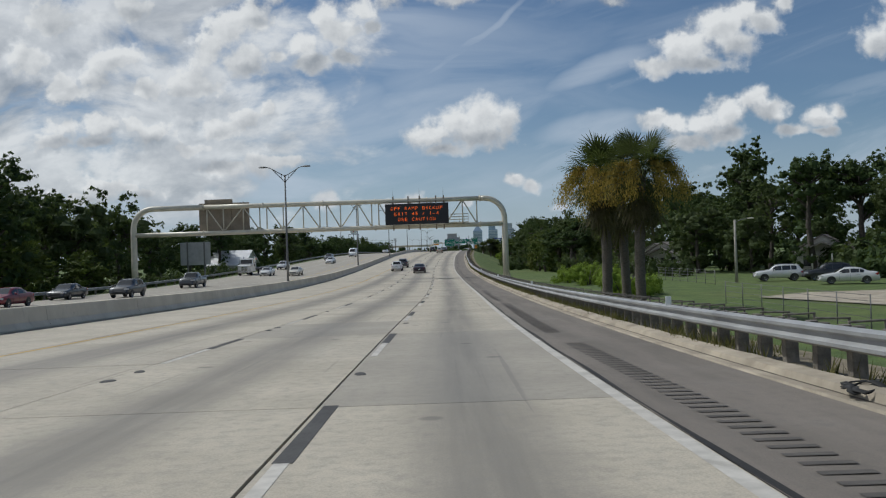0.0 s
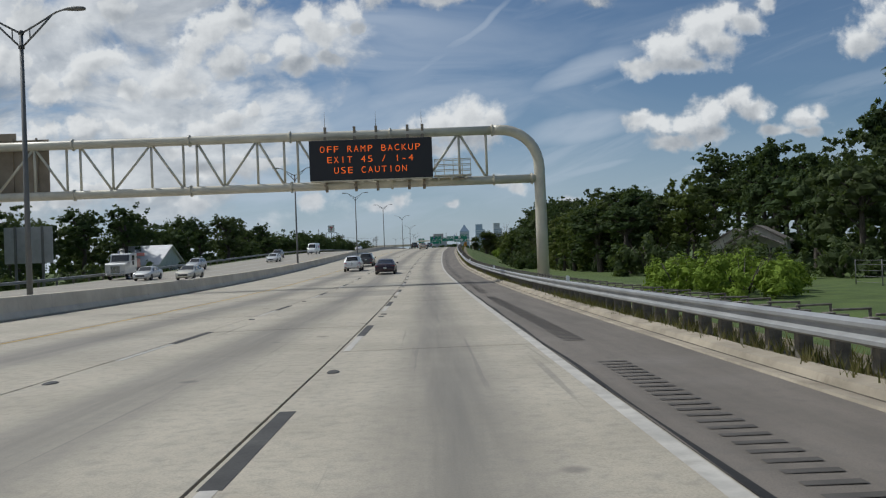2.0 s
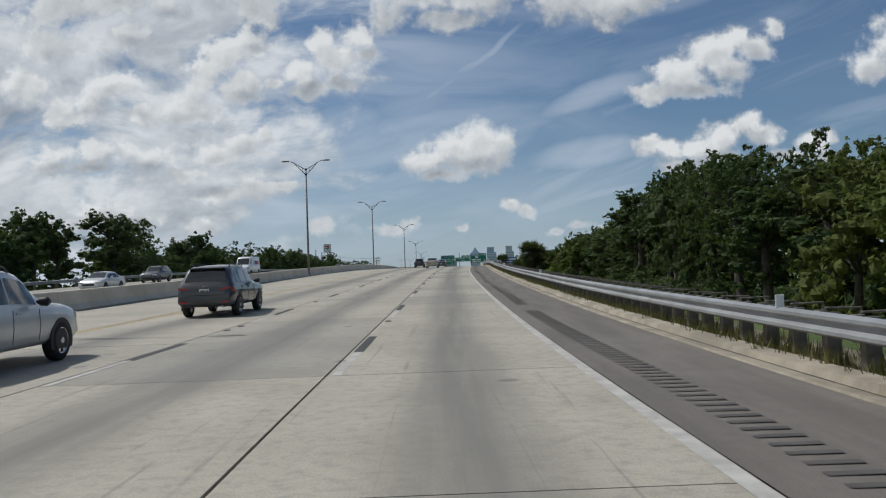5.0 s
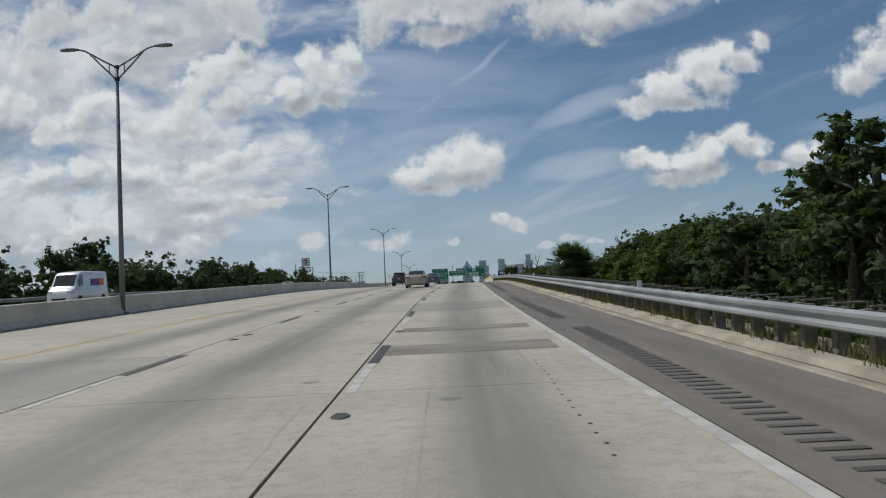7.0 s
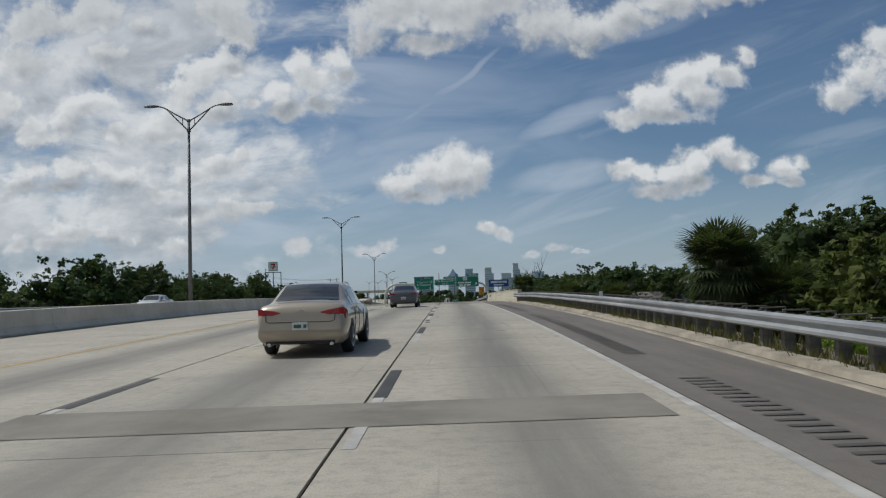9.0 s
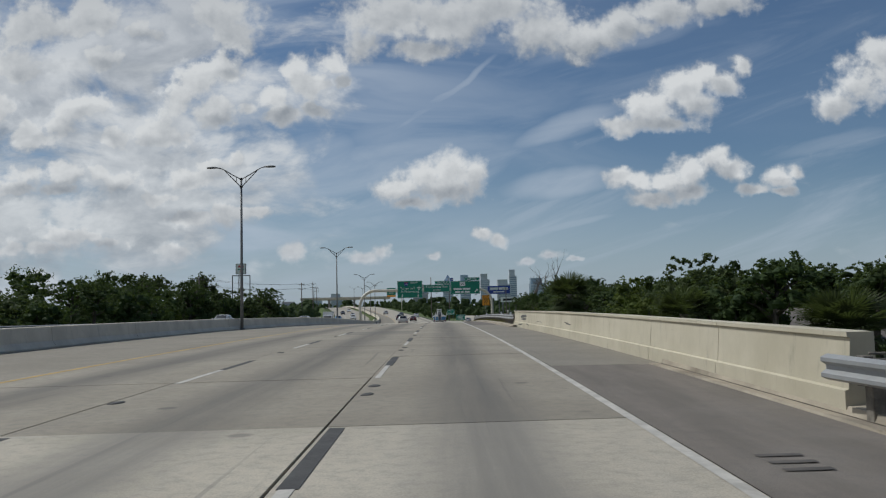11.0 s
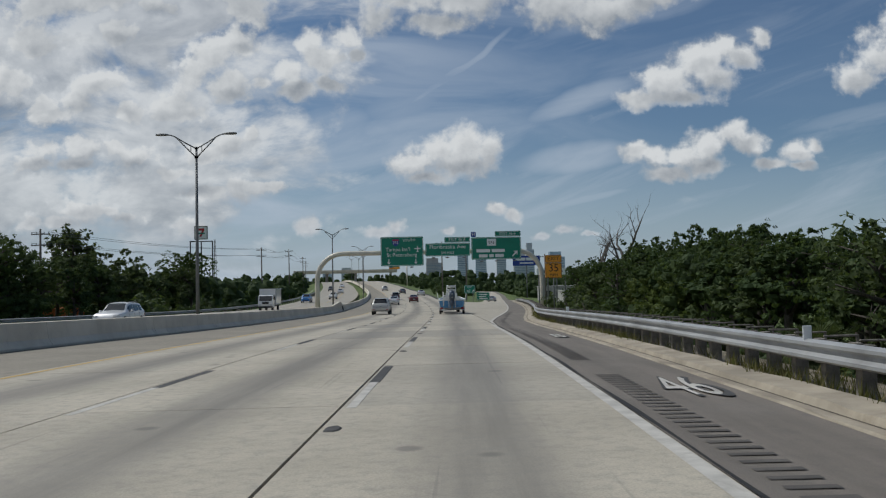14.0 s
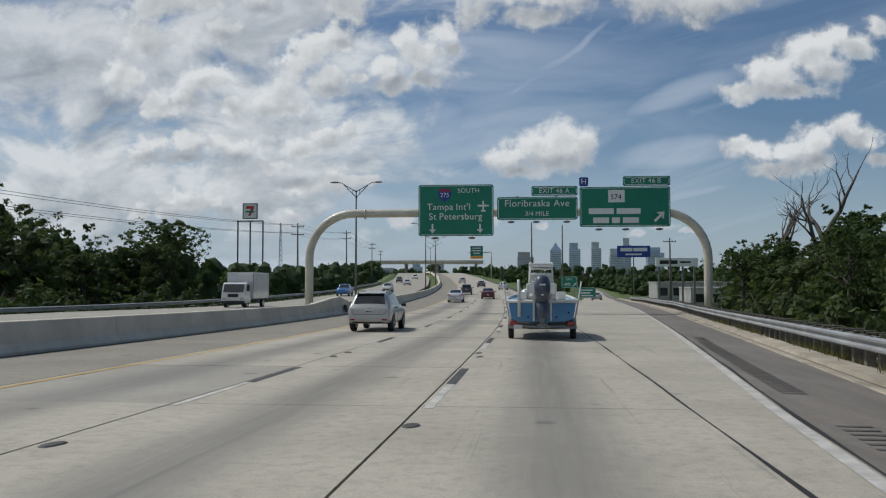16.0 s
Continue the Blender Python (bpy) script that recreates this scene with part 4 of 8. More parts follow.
def message_gantry():
    s = 106.0
    m = Matrix.Translation(P(s, 0, -0.2)) @ pose(0, 0, 0, 0, 0, heading(s))
    root = thing("sign_gantry", m, "cream tubular steel truss gantry over both carriageways", "gantry")
    L, R, ZT, ZB = -38.2, 9.55, 10.30, 6.95
    fl = [-29.2, -21.5, -13.8, -7.1, -0.4, 6.45]
    for x, xin, name in ((L, fl[0], "left"), (R, fl[-1], "right")):
        bm = bmesh.new()
        pts = bent_leg(x, xin, -0.2 if x > 0 else -0.6, ZT - 2.55, ZT)
        rod(bm, pts, [0.41] + [0.39, 0.37] + [0.35] * (len(pts) - 4) + [0.34], 20)
        for z in (1.6, 3.0, 4.1, 5.1):
            ring(bm, (x, 0, z), (0, 0, 1), 0.392, 0.05)
        part("post", bm, M_STEEL_W, root, smooth=True)
        bm = bmesh.new()
        ring(bm, (x, 0, 0.05), (0, 0, 1), 0.62, 0.08)
        for k in range(12):
            a = 2 * math.pi * k / 12
            vs = [bm.verts.new((x + math.cos(a) * q, math.sin(a) * q, z)) for q, z in ((0.38, 0.08), (0.60, 0.08), (0.40, 0.55))]
            bm.faces.new(vs)
            rod(bm, [(x + math.cos(a + 0.26) * 0.55, math.sin(a + 0.26) * 0.55, 0.05), (x + math.cos(a + 0.26) * 0.55, math.sin(a + 0.26) * 0.55, 0.22)], 0.03, 6)
        part("base_flange", bm, M_STEEL_W, root)
        bm = bmesh.new()
        box(bm, x, 0, -0.9, 1.7, 1.7, 1.75)
        part("footing", bevelled(bm, 0.05), M_CONC_BASE, root, "grey concrete footing")
    for z, r, x0, x1, name in ((ZT, 0.30, fl[0], fl[-1], "top_chord"), (ZB, 0.29, L + 0.3, R - 0.3, "bottom_chord")):
        bm = bmesh.new()
        rod(bm, [(x0 + (x1 - x0) * k / 6, 0, z) for k in range(7)], r, 18)
        for x in fl:
            flange(bm, (x, 0, z), (1, 0, 0), r)
        flange(bm, (x1 - 0.25, 0, z), (1, 0, 0), r) if z == ZB else None
        part(name, bm, M_STEEL_W, root, smooth=False)
    panels = []
    for a, b in zip(fl, fl[1:]):
        n = 3
        xs = [a + 0.45] + [a + (b - a) * k / n for k in range(1, n)] + [b - 0.45]
        for i, x in enumerate(xs):
            panels.append(((x, ZB + 0.2), (x, ZT - 0.2)))
            if i < n:
                up = i % 2 == 0
                panels.append(((xs[i] + 0.1, ZT - 0.25 if up else ZB + 0.25), (xs[i + 1] - 0.1, ZB + 0.25 if up else ZT - 0.25)))
    for (x0, z0), (x1, z1) in panels:
        bm = bmesh.new()
        rod(bm, [(x0, 0, z0), (x1, 0, z1)], 0.085, 8)
        part("web_member", bm, M_STEEL_W, root, smooth=True)
    # message board in front of the truss
    bx0, bx1, bz0, bz1 = -5.75, 2.35, 7.2, 9.85
    board = thing("message_board", m @ Matrix.Translation((0, -1.0, 0)), "black message board with lit orange letters", "message board")
    bm = bmesh.new()
    box(bm, (bx0 + bx1) / 2, 0.30, (bz0 + bz1) / 2, bx1 - bx0, 0.75, bz1 - bz0)
    part("housing", bevelled(bm, 0.03, 1), M_BLACK, board)
    bm = bmesh.new()
    box(bm, (bx0 + bx1) / 2, 0.30, bz0 - 0.03, bx1 - bx0 - 0.05, 0.72, 0.05)
    part("underside", bm, M_STEEL_W, board, "cream painted underside")
    for i, (text, z) in enumerate((("OFF RAMP BACKUP", 9.22), ("EXIT 45 / I-4", 8.52), ("USE CAUTION", 7.82))):
        led_row(text, 0.60, 0.447, board, pose((bx0 + bx1) / 2 - 0.05, -0.085, z, 90))
    for x in (-4.75, -2.8, -1.35, 0.75, 1.75):
        bm = bmesh.new()
        box(bm, x, 0.78, (bz0 + bz1) / 2 + 0.15, 0.18, 0.12, bz1 - bz0 + 1.7)
        box(bm, x, 0.45, bz0 - 0.32, 0.18, 0.75, 0.14)
        part("bracket", bevelled(bm, 0.01, 1), M_STEEL_G if x < -9 else M_SIGN_BACK, board)
    for x in (-4.75, -1.35, 1.7):
        bm = bmesh.new()
        rod(bm, [(x, 0.8, 10.8), (x, 0.8, 11.9)], [0.02, 0.006], 5)
        part("lightning_rod", bm, M_STEEL_G, board)
    # inspection walkway
    bm = bmesh.new()
    box(bm, 3.65, -0.55, 7.28, 2.5, 0.9, 0.08)
    part("walkway", bm, M_STEEL_W, root)
    for z in (7.65, 8.0, 8.35):
        bm = bmesh.new()
        for y in (-0.98, -0.12):
            rod(bm, [(2.45, y, z), (4.88, y, z)], 0.025, 6)
        part("handrail", bm, M_STEEL_W, root)
    for x in (2.5, 3.1, 3.7, 4.3, 4.85):
        bm = bmesh.new()
        rod(bm, [(x, -0.98, 7.3), (x, -0.98, 8.37)], 0.025, 6)
        part("rail_post", bm, M_STEEL_W, root)
    for x in (2.7, 3.6, 4.5):
        bm = bmesh.new()
        box(bm, x, -0.45, 7.12, 0.14, 1.1, 0.16)
        part("walkway_bracket", bm, M_STEEL_W, root)
    # the back of the other direction's sign
    back = thing("reversed_sign", m @ Matrix.Translation((0, 0.75, 0)), "brown back of a road sign on the truss", "road sign")
    bm = bmesh.new()
    box(bm, -26.7, 0, 9.05, 6.5, 0.08, 3.6)
    box(bm, -27.4, 0, 11.05, 3.6, 0.08, 0.55)
    part("panel", bm, M_SIGN_BACK, back)
    for x in (-29.0, -27.4, -25.8, -24.2):
        bm = bmesh.new()
        box(bm, x, -0.12, 9.0, 0.09, 0.16, 3.9)
        part("stiffener", bm, M_SIGN_BACK, back)


message_gantry()

# ---- the arched gantry with the green exit signs ----
M_BLUE = plain("blue_sheeting", (0.02, 0.06, 0.28), 0.5)
M_RED_S = plain("red_sheeting", (0.45, 0.02, 0.03), 0.5)
M_BLACKTEXT = plain("black_lettering", (0.01, 0.01, 0.01), 0.6)


def rounded(bm, x0, x1, z0, z1, y, t, r=0.15, mat=0):
    n, pts = 5, []
    for cx_, cz_, a0 in ((x1 - r, z1 - r, 0), (x0 + r, z1 - r, 90), (x0 + r, z0 + r, 180), (x1 - r, z0 + r, 270)):
        for k in range(n + 1):
            a = radians(a0 + 90 * k / n)
            pts.append((cx_ + r * math.cos(a), cz_ + r * math.sin(a)))
    loft(bm, [[(x, y + t / 2, z) for x, z in pts], [(x, y - t / 2, z) for x, z in pts]], smooth=False, mat=mat)


def guide_sign(name, m, x0, x1, z0, z1, label, lines=(), colour=None, border=True, tab=False):
    """A panel with a border; lines: (text, x, z, size)."""
    root = thing(name, m, label, "road sign")
    bm = bmesh.new()
    rounded(bm, x0, x1, z0, z1, 0, 0.06, 0.12 if tab else 0.18)
    part("panel", bm, colour or M_SIGN_G, root)
    if border:
        bm = bmesh.new()
        d, w = 0.07, 0.045
        for a, b, c, e in ((x0 + d, x1 - d, z1 - d - w, z1 - d), (x0 + d, x1 - d, z0 + d, z0 + d + w)):
            box(bm, (a + b) / 2, -0.034, (c + e) / 2, b - a - 0.2, 0.006, w)
        for x in (x0 + d + w / 2, x1 - d - w / 2):
            box(bm, x, -0.034, (z0 + z1) / 2, w, 0.006, z1 - z0 - 2 * d - 0.2)
        part("border", bm, M_SIGN_W, root)
    for text, x, z, size in lines:
        letters(text, size, root, pose(x, -0.04, z, 90), M_SIGN_W, "legend", 0.006, 1.06)
    return root


def bars(root, name, mat, cells, y=-0.04):
    for x, z, w, h in cells:
        bm = bmesh.new()
        box(bm, x, y, z, w, 0.012, h)
        part("legend_bar", bm, mat, root)


def word_bars(x, z, h, words):
    """Plain bars for words that are not spelt out: their widths, with gaps."""
    total = sum(words) + 0.22 * (len(words) - 1)
    out, q = [], x - total / 2
    for w in words:
        out.append((q + w / 2, z, w, h * 0.72))
        q += w + 0.22
    return out


def arrow(root, x, z, turn, size, mat=M_SIGN_W):
    bm = bmesh.new()
    t = pose(x, -0.04, z) @ Matrix.Rotation(radians(turn), 4, "Y")
    box(bm, 0, 0, -0.1 * size, 0.22 * size, 0.012, 0.9 * size, t)
    vs = [(-0.42 * size, 0.12 * size), (0, 0.62 * size), (0.42 * size, 0.12 * size), (0.24 * size, 0.12 * size), (0, 0.30 * size), (-0.24 * size, 0.12 * size)]
    loft(bm, [[t @ Vector((a, 0.006, b)) for a, b in vs], [t @ Vector((a, -0.006, b)) for a, b in vs]], smooth=False)
    part("arrow", bm, mat, root)


def exit_gantry():
    s = 472.0
    m = Matrix.Translation(P(s, -0.55, -1.25))
    root = thing("exit_gantry", m, "cream tubular arch gantry carrying green exit signs", "gantry")
    L, R, ZT = -14.9, 16.1, 9.05
    bm = bmesh.new()
    left = bent_leg(L, -8.0, 1.2, ZT - 3.6, ZT, 10)
    right = bent_leg(R, 9.0, 0.6, ZT - 3.6, ZT, 10)
    rod(bm, left + right[::-1], 0.33, 18)
    for x in (-10.4, 13.2):
        ring(bm, (x, 0, ZT - (0.25 if x > 0 else 0.05)), (1, 0, 0), 0.42, 0.1)
    part("arch", bm, M_STEEL_W, root, smooth=True)
    for x in (L, R):
        bm = bmesh.new()
        ring(bm, (x, 0, 1.3 if x < 0 else 0.65), (0, 0, 1), 0.55, 0.14)
        part("base_flange", bm, M_STEEL_W, root)
        bm = bmesh.new()
        box(bm, x, 0, 0.0 if x > 0 else 0.8, 1.5, 1.5, 1.2 if x > 0 else 0.9)
        part("footing", bevelled(bm, 0.04), M_CONC_BASE, root, "grey concrete footing")
    for x, z0, z1 in ((-4.6, 7.4, 11.0), (-1.7, 7.4, 11.0), (1.6, 8.6, 10.3), (4.6, 8.6, 10.3), (7.9, 8.0, 10.7), (11.6, 8.0, 10.7)):
        bm = bmesh.new()
        box(bm, x, -0.30, (z0 + z1) / 2, 0.14, 0.14, z1 - z0)
        part("sign_hanger", bm, M_STEEL_G, root)
    f = m @ Matrix.Translation((0, -0.55, 0))
    a = guide_sign("guide_sign", f, -6.1, -0.25, 7.2, 11.2, "large green sign for airport and city with down arrows",
                   [("SOUTH", -2.2, 10.72, 0.50), ("Tampa Int'l", -3.75, 9.45, 0.72), ("St Petersburg", -3.2, 8.70, 0.72)])
    arrow(a, -5.0, 7.80, 180, 0.62), arrow(a, -1.3, 7.80, 180, 0.62)
    bm = bmesh.new()
    for t, (px_, pz_) in ((0, (-1.05, 9.5)),):
        box(bm, px_, -0.04, pz_, 0.12, 0.012, 0.85)
        box(bm, px_, -0.045, pz_ + 0.05, 0.85, 0.012, 0.14)
        box(bm, px_, -0.045, pz_ - 0.36, 0.36, 0.012, 0.1)
    part("aircraft_symbol", bm, M_SIGN_W, a)
    bm = bmesh.new()
    shield = [(-0.46, 0.40), (-0.22, 0.47), (0, 0.40), (0.22, 0.47), (0.46, 0.40), (0.54, 0.05), (0.38, -0.33), (0, -0.58), (-0.38, -0.33), (-0.54, 0.05)]
    loft(bm, [[(-4.05 + x, -0.034, 10.45 + z) for x, z in shield], [(-4.05 + x, -0.046, 10.45 + z) for x, z in shield]], smooth=False)
    sh = part("route_shield", bm, M_BLUE, a, "blue and red route shield")
    bm = bmesh.new()
    box(bm, -4.05, -0.05, 10.76, 0.86, 0.01, 0.16)
    part("shield_band", bm, M_RED_S, sh)
    letters("275", 0.48, sh, pose(-4.05, -0.052, 10.38, 90), M_SIGN_W, "route_number", 0.004)
    guide_sign("guide_sign", f, 0.03, 6.2, 8.42, 10.2, "green sign for the next avenue exit",
               [("Floribraska Ave", 3.1, 9.68, 0.74), ("3/4 MILE", 3.1, 8.88, 0.50)])
    guide_sign("exit_tab", f, 2.68, 6.2, 10.28, 11.02, "green exit number tab 46 A", [("EXIT 46 A", 4.44, 10.65, 0.52)], tab=True)
    c = guide_sign("guide_sign", f, 6.36, 13.2, 7.85, 10.92, "green sign for the boulevard exit with slanting arrow")
    bars(c, "legend_bars", M_SIGN_W, word_bars(9.0, 9.05, 0.6, [1.9, 1.8]) + word_bars(9.1, 8.35, 0.6, [1.2, 0.6, 1.2]))
    arrow(c, 12.35, 8.6, 45, 0.9)
    bm = bmesh.new()
    box(bm, 9.15, -0.04, 10.2, 1.25, 0.012, 0.95)
    plate = part("route_plate", bm, M_SIGN_W, c, "white square state route plate")
    letters("574", 0.56, plate, pose(9.12, -0.05, 10.12, 90), M_BLACKTEXT, "route_number", 0.004)
    guide_sign("exit_tab", f, 9.65, 13.2, 10.98, 11.72, "green exit number tab 46 B", [("EXIT 46 B", 11.4, 11.35, 0.52)], tab=True)
    hsp = guide_sign("hospital_sign", f, 6.34, 7.02, 10.98, 11.68, "small blue hospital sign", colour=M_BLUE, border=False, tab=True)
    letters("H", 0.62, hsp, pose(6.68, -0.04, 11.33, 90), M_SIGN_W, "legend", 0.006)
    for x in (-4.7, -1.9, 1.1, 3.0, 5.3, 7.7, 9.7, 12.2):
        z = 7.0 if x < 0 else 8.2 if x < 6 else 7.6
        lampb = thing("sign_light", f @ Matrix.Translation((x, -0.9, z)), "grey sign floodlight under a sign", "sign light", "sign floodlights")
        bm = bmesh.new()
        secs = [[(w * math.cos(t), y, 0.09 * math.sin(t)) for t in (2 * math.pi * k / 12 for k in range(12))] for y, w in ((-0.18, 0.16), (-0.1, 0.28), (0.1, 0.28), (0.18, 0.2))]
        loft(bm, secs)
        part("housing", bm, M_STEEL_G, lampb, smooth=True)
        bm = bmesh.new()
        rod(bm, [(0, 0.1, 0), (0, 0.9, 0.12)], 0.03, 6)
        part("arm", bm, M_STEEL_G, lampb)


exit_gantry()

# ---- other signs ----
M_AMBER = worn("amber_sheeting", (0.80, 0.33, 0.02), 0.5, 0, 1.0, 0.08)


def exit_speed():
    s = 425.0
    m = Matrix.Translation(P(s, 9.95, 0))
    root = thing("exit_speed_sign", m, "amber exit speed sign of 35 mph on a post", "road sign")
    bm = bmesh.new()
    rounded(bm, -0.66, 0.66, 2.95, 4.15, 0, 0.05, 0.08)
    part("lower_panel", bm, M_AMBER, root)
    bm = bmesh.new()
    rounded(bm, -0.66, 0.66, 4.17, 4.78, 0, 0.05, 0.08)
    part("upper_panel", bm, M_AMBER, root)
    letters("EXIT", 0.42, root, pose(0, -0.035, 4.48, 90), M_BLACKTEXT, "legend", 0.004, 1.1)
    letters("35", 0.85, root, pose(0, -0.035, 3.72, 90), M_BLACKTEXT, "legend", 0.004)
    letters("MPH", 0.30, root, pose(0, -0.035, 3.18, 90), M_BLACKTEXT, "legend", 0.004, 1.15)
    bm = bmesh.new()
    for x0, x1, z0, z1 in ((-0.62, 0.62, 2.99, 4.11), (-0.62, 0.62, 4.21, 4.74)):
        for z in (z0, z1):
            box(bm, 0, -0.03, z, x1 - x0, 0.006, 0.03)
        for x in (x0, x1):
            box(bm, x, -0.03, (z0 + z1) / 2, 0.03, 0.006, z1 - z0)
    part("border", bm, M_BLACKTEXT, root)
    bm = bmesh.new()
    rod(bm, [(0, 0.06, -0.9), (0, 0.06, 4.6)], 0.05, 8)
    part("post", bm, M_STEEL_G, root, smooth=True)


exit_speed()


def small_green(s, lat, z0, z1, half, label, cells, slope=False):
    root = guide_sign("guide_sign", Matrix.Translation(P(s, lat, 0)), -half, half, z0, z1, label)
    if cells == "EXIT":
        letters("EXIT", 0.42, root, pose(0, -0.04, z1 - 0.42, 90), M_SIGN_W, "legend", 0.006)
        letters("46B", 0.55, root, pose(-0.3, -0.04, z0 + 0.5, 90), M_SIGN_W, "legend", 0.006)
        arrow(root, half - 0.45, z0 + 0.45, 45, 0.5)
    else:
        bars(root, "legend_bars", M_SIGN_W, cells)
    for x in (-half * 0.6, half * 0.6):
        bm = bmesh.new()
        box(bm, x, 0.08, z1 / 2 - 0.6, 0.1, 0.1, z1 + 1.1)
        part("post", bm, M_STEEL_G, root)


small_green(520, 9.2, 2.0, 3.6, 1.1, "green gore sign of exit 46B on posts", "EXIT")
small_green(545, 14.6, 0.6, 2.4, 1.5, "small green direction sign at the ramp", [(0, 1.9, 2.0, 0.2), (-0.2, 1.45, 1.6, 0.2), (0.1, 1.0, 1.9, 0.2)])


def overhead_far():
    root = thing("far_gantry", Matrix.Translation(P(700, 0, 0)), "far gantry with a small green and yellow sign", "gantry")
    bm = bmesh.new()
    rod(bm, [(7.5, 0, -0.2), (7.5, 0, 9.5)], 0.25, 10)
    rod(bm, [(7.5, 0, 9.3), (-1, 0, 9.3)], 0.2, 10)
    part("frame", bm, M_STEEL_W, root)
    bm = bmesh.new()
    rounded(bm, 0.0, 4.5, 8.0, 11.6, -0.4, 0.08, 0.2)
    part("green_panel", bm, M_SIGN_G, root)
    bm = bmesh.new()
    rounded(bm, 0.0, 4.5, 7.0, 7.95, -0.4, 0.08, 0.1)
    part("yellow_panel", bm, M_AMBER, root)
    bars(root, "legend_bars", M_SIGN_W, [(2.2, 10.8, 3.0, 0.35), (2.2, 9.9, 3.4, 0.35), (2.2, 9.0, 2.4, 0.35)], -0.46)


overhead_far()


def back_board():
    """Pale back of a roadside board beyond the opposite carriageway."""
    root = thing("board_back", Matrix.Translation(P(137, -39.6, 0)), "pale grey back of a large roadside board", "road sign")
    bm = bmesh.new()
    box(bm, 0, 0, 4.2, 5.0, 0.08, 3.8)
    part("panel", bm, M_SIGN_GREY, root)
    for x in (-1.3, 1.5):
        bm = bmesh.new()
        box(bm, x, -0.12, 2.4, 0.22, 0.2, 7.6)
        part("post", bm, M_STEEL_G, root)
    for z in (2.9, 3.9, 4.9, 5.7):
        bm = bmesh.new()
        box(bm, 0, -0.06, z, 4.9, 0.06, 0.06)
        part("stringer", bm, M_SIGN_GREY, root)


back_board()

# ---- trees ----


def leaf_cards(rng, centre, radius, count, size, verts, faces, flatten=0.8, droop=0.0, out=None):
    """Small leaf sprays round a point, each a blade that faces more or less outwards."""
    r = np.random.default_rng(rng.randrange(1 << 30))
    d = r.normal(size=(count, 3))
    d /= np.linalg.norm(d, axis=1)[:, None]
    p = np.array(centre) + d * (1, 1, flatten) * radius * (0.35 + 0.75 * r.random((count, 1)))
    n = d * 0.5 + r.uniform(-0.55, 0.55, (count, 3)) + (0, 0, 0.15 - droop)
    if out is not None:
        n += np.array(out) * 0.6
    n /= np.linalg.norm(n, axis=1)[:, None]
    a = np.cross(n, r.normal(size=(count, 3)))
    a /= np.linalg.norm(a, axis=1)[:, None]
    b = np.cross(n, a)
    w, l = size * r.uniform(0.40, 0.70, (count, 1)), size * r.uniform(0.7, 1.3, (count, 1))
    tri = np.stack([p - a * l - b * w, p + a * l - b * w * r.uniform(-0.2, 0.8, (count, 1)), p + a * l * r.uniform(-0.4, 0.4, (count, 1)) + b * w], axis=1)
    o = len(verts)
    verts.extend(map(tuple, tri.reshape(-1, 3).tolist()))
    faces.extend((o + 3 * i, o + 3 * i + 1, o + 3 * i + 2) for i in range(count))


def lump(rng, centre, radius, verts, faces, squash=0.75, rows=4, cols=6):
    """A rough inner mass of leaves, so that a crown is not seen through everywhere."""
    o = len(verts)
    seed = rng.uniform(0, 50)
    for i in range(rows + 1):
        th = math.pi * i / rows
        for j in range(cols):
            ph = 2 * math.pi * j / cols
            d = Vector((math.sin(th) * math.cos(ph), math.sin(th) * math.sin(ph), math.cos(th)))
            r = radius * (0.75 + 0.5 * noise.noise(d * 1.3 + Vector((seed, 0, 0))) + 0.35 * noise.noise(d * 4.0 + Vector((0, seed, 0))))
            verts.append(tuple(centre + Vector((d.x * r, d.y * r, d.z * r * squash))))
    for i in range(rows):
        for j in range(cols):
            j2 = (j + 1) % cols
            faces.append((o + i * cols + j, o + (i + 1) * cols + j, o + (i + 1) * cols + j2, o + i * cols + j2))


def mesh_from(verts, faces, mat):
    me = D.meshes.new("leaves")
    me.from_pydata([tuple(v) for v in verts], [], faces)
    me.materials.append(mat)
    return me


def limbs(bm, rng, base, top, r, spread, count, reach):
    """Trunk and boughs; gives back the bough ends."""
    lean = Vector((rng.uniform(-0.4, 0.4), rng.uniform(-0.4, 0.4), 0))
    mid = base.lerp(top, 0.5) + lean
    rod(bm, [base - Vector((0, 0, 0.5)), base + Vector((0, 0, 0.1)), mid, top], [r * 1.5, r * 1.1, r * 0.8, r * 0.45], 7)
    ends = [top]
    for k in range(count):
        a = 2 * math.pi * (k + rng.random() * 0.6) / count
        start = mid.lerp(top, rng.uniform(0.0, 0.9))
        d = Vector((math.cos(a), math.sin(a), 0)) * spread * rng.uniform(0.55, 1.0)
        end = start + d + Vector((0, 0, reach * rng.uniform(0.4, 1.0)))
        bend = start.lerp(end, 0.5) + Vector((0, 0, reach * 0.2 * rng.random())) + lean * 0.4
        rod(bm, [start, bend, end], [r * 0.42, r * 0.28, r * 0.1], 5)
        ends.append(end)
        for _ in range(2):
            e2 = bend + Vector((rng.uniform(-1, 1), rng.uniform(-1, 1), rng.uniform(0.2, 1))) * reach * 0.5
            rod(bm, [bend, bend.lerp(e2, 0.5) + Vector((0, 0, 0.1)), e2], [r * 0.2, r * 0.12, r * 0.05], 3)
            ends.append(e2)
    return ends


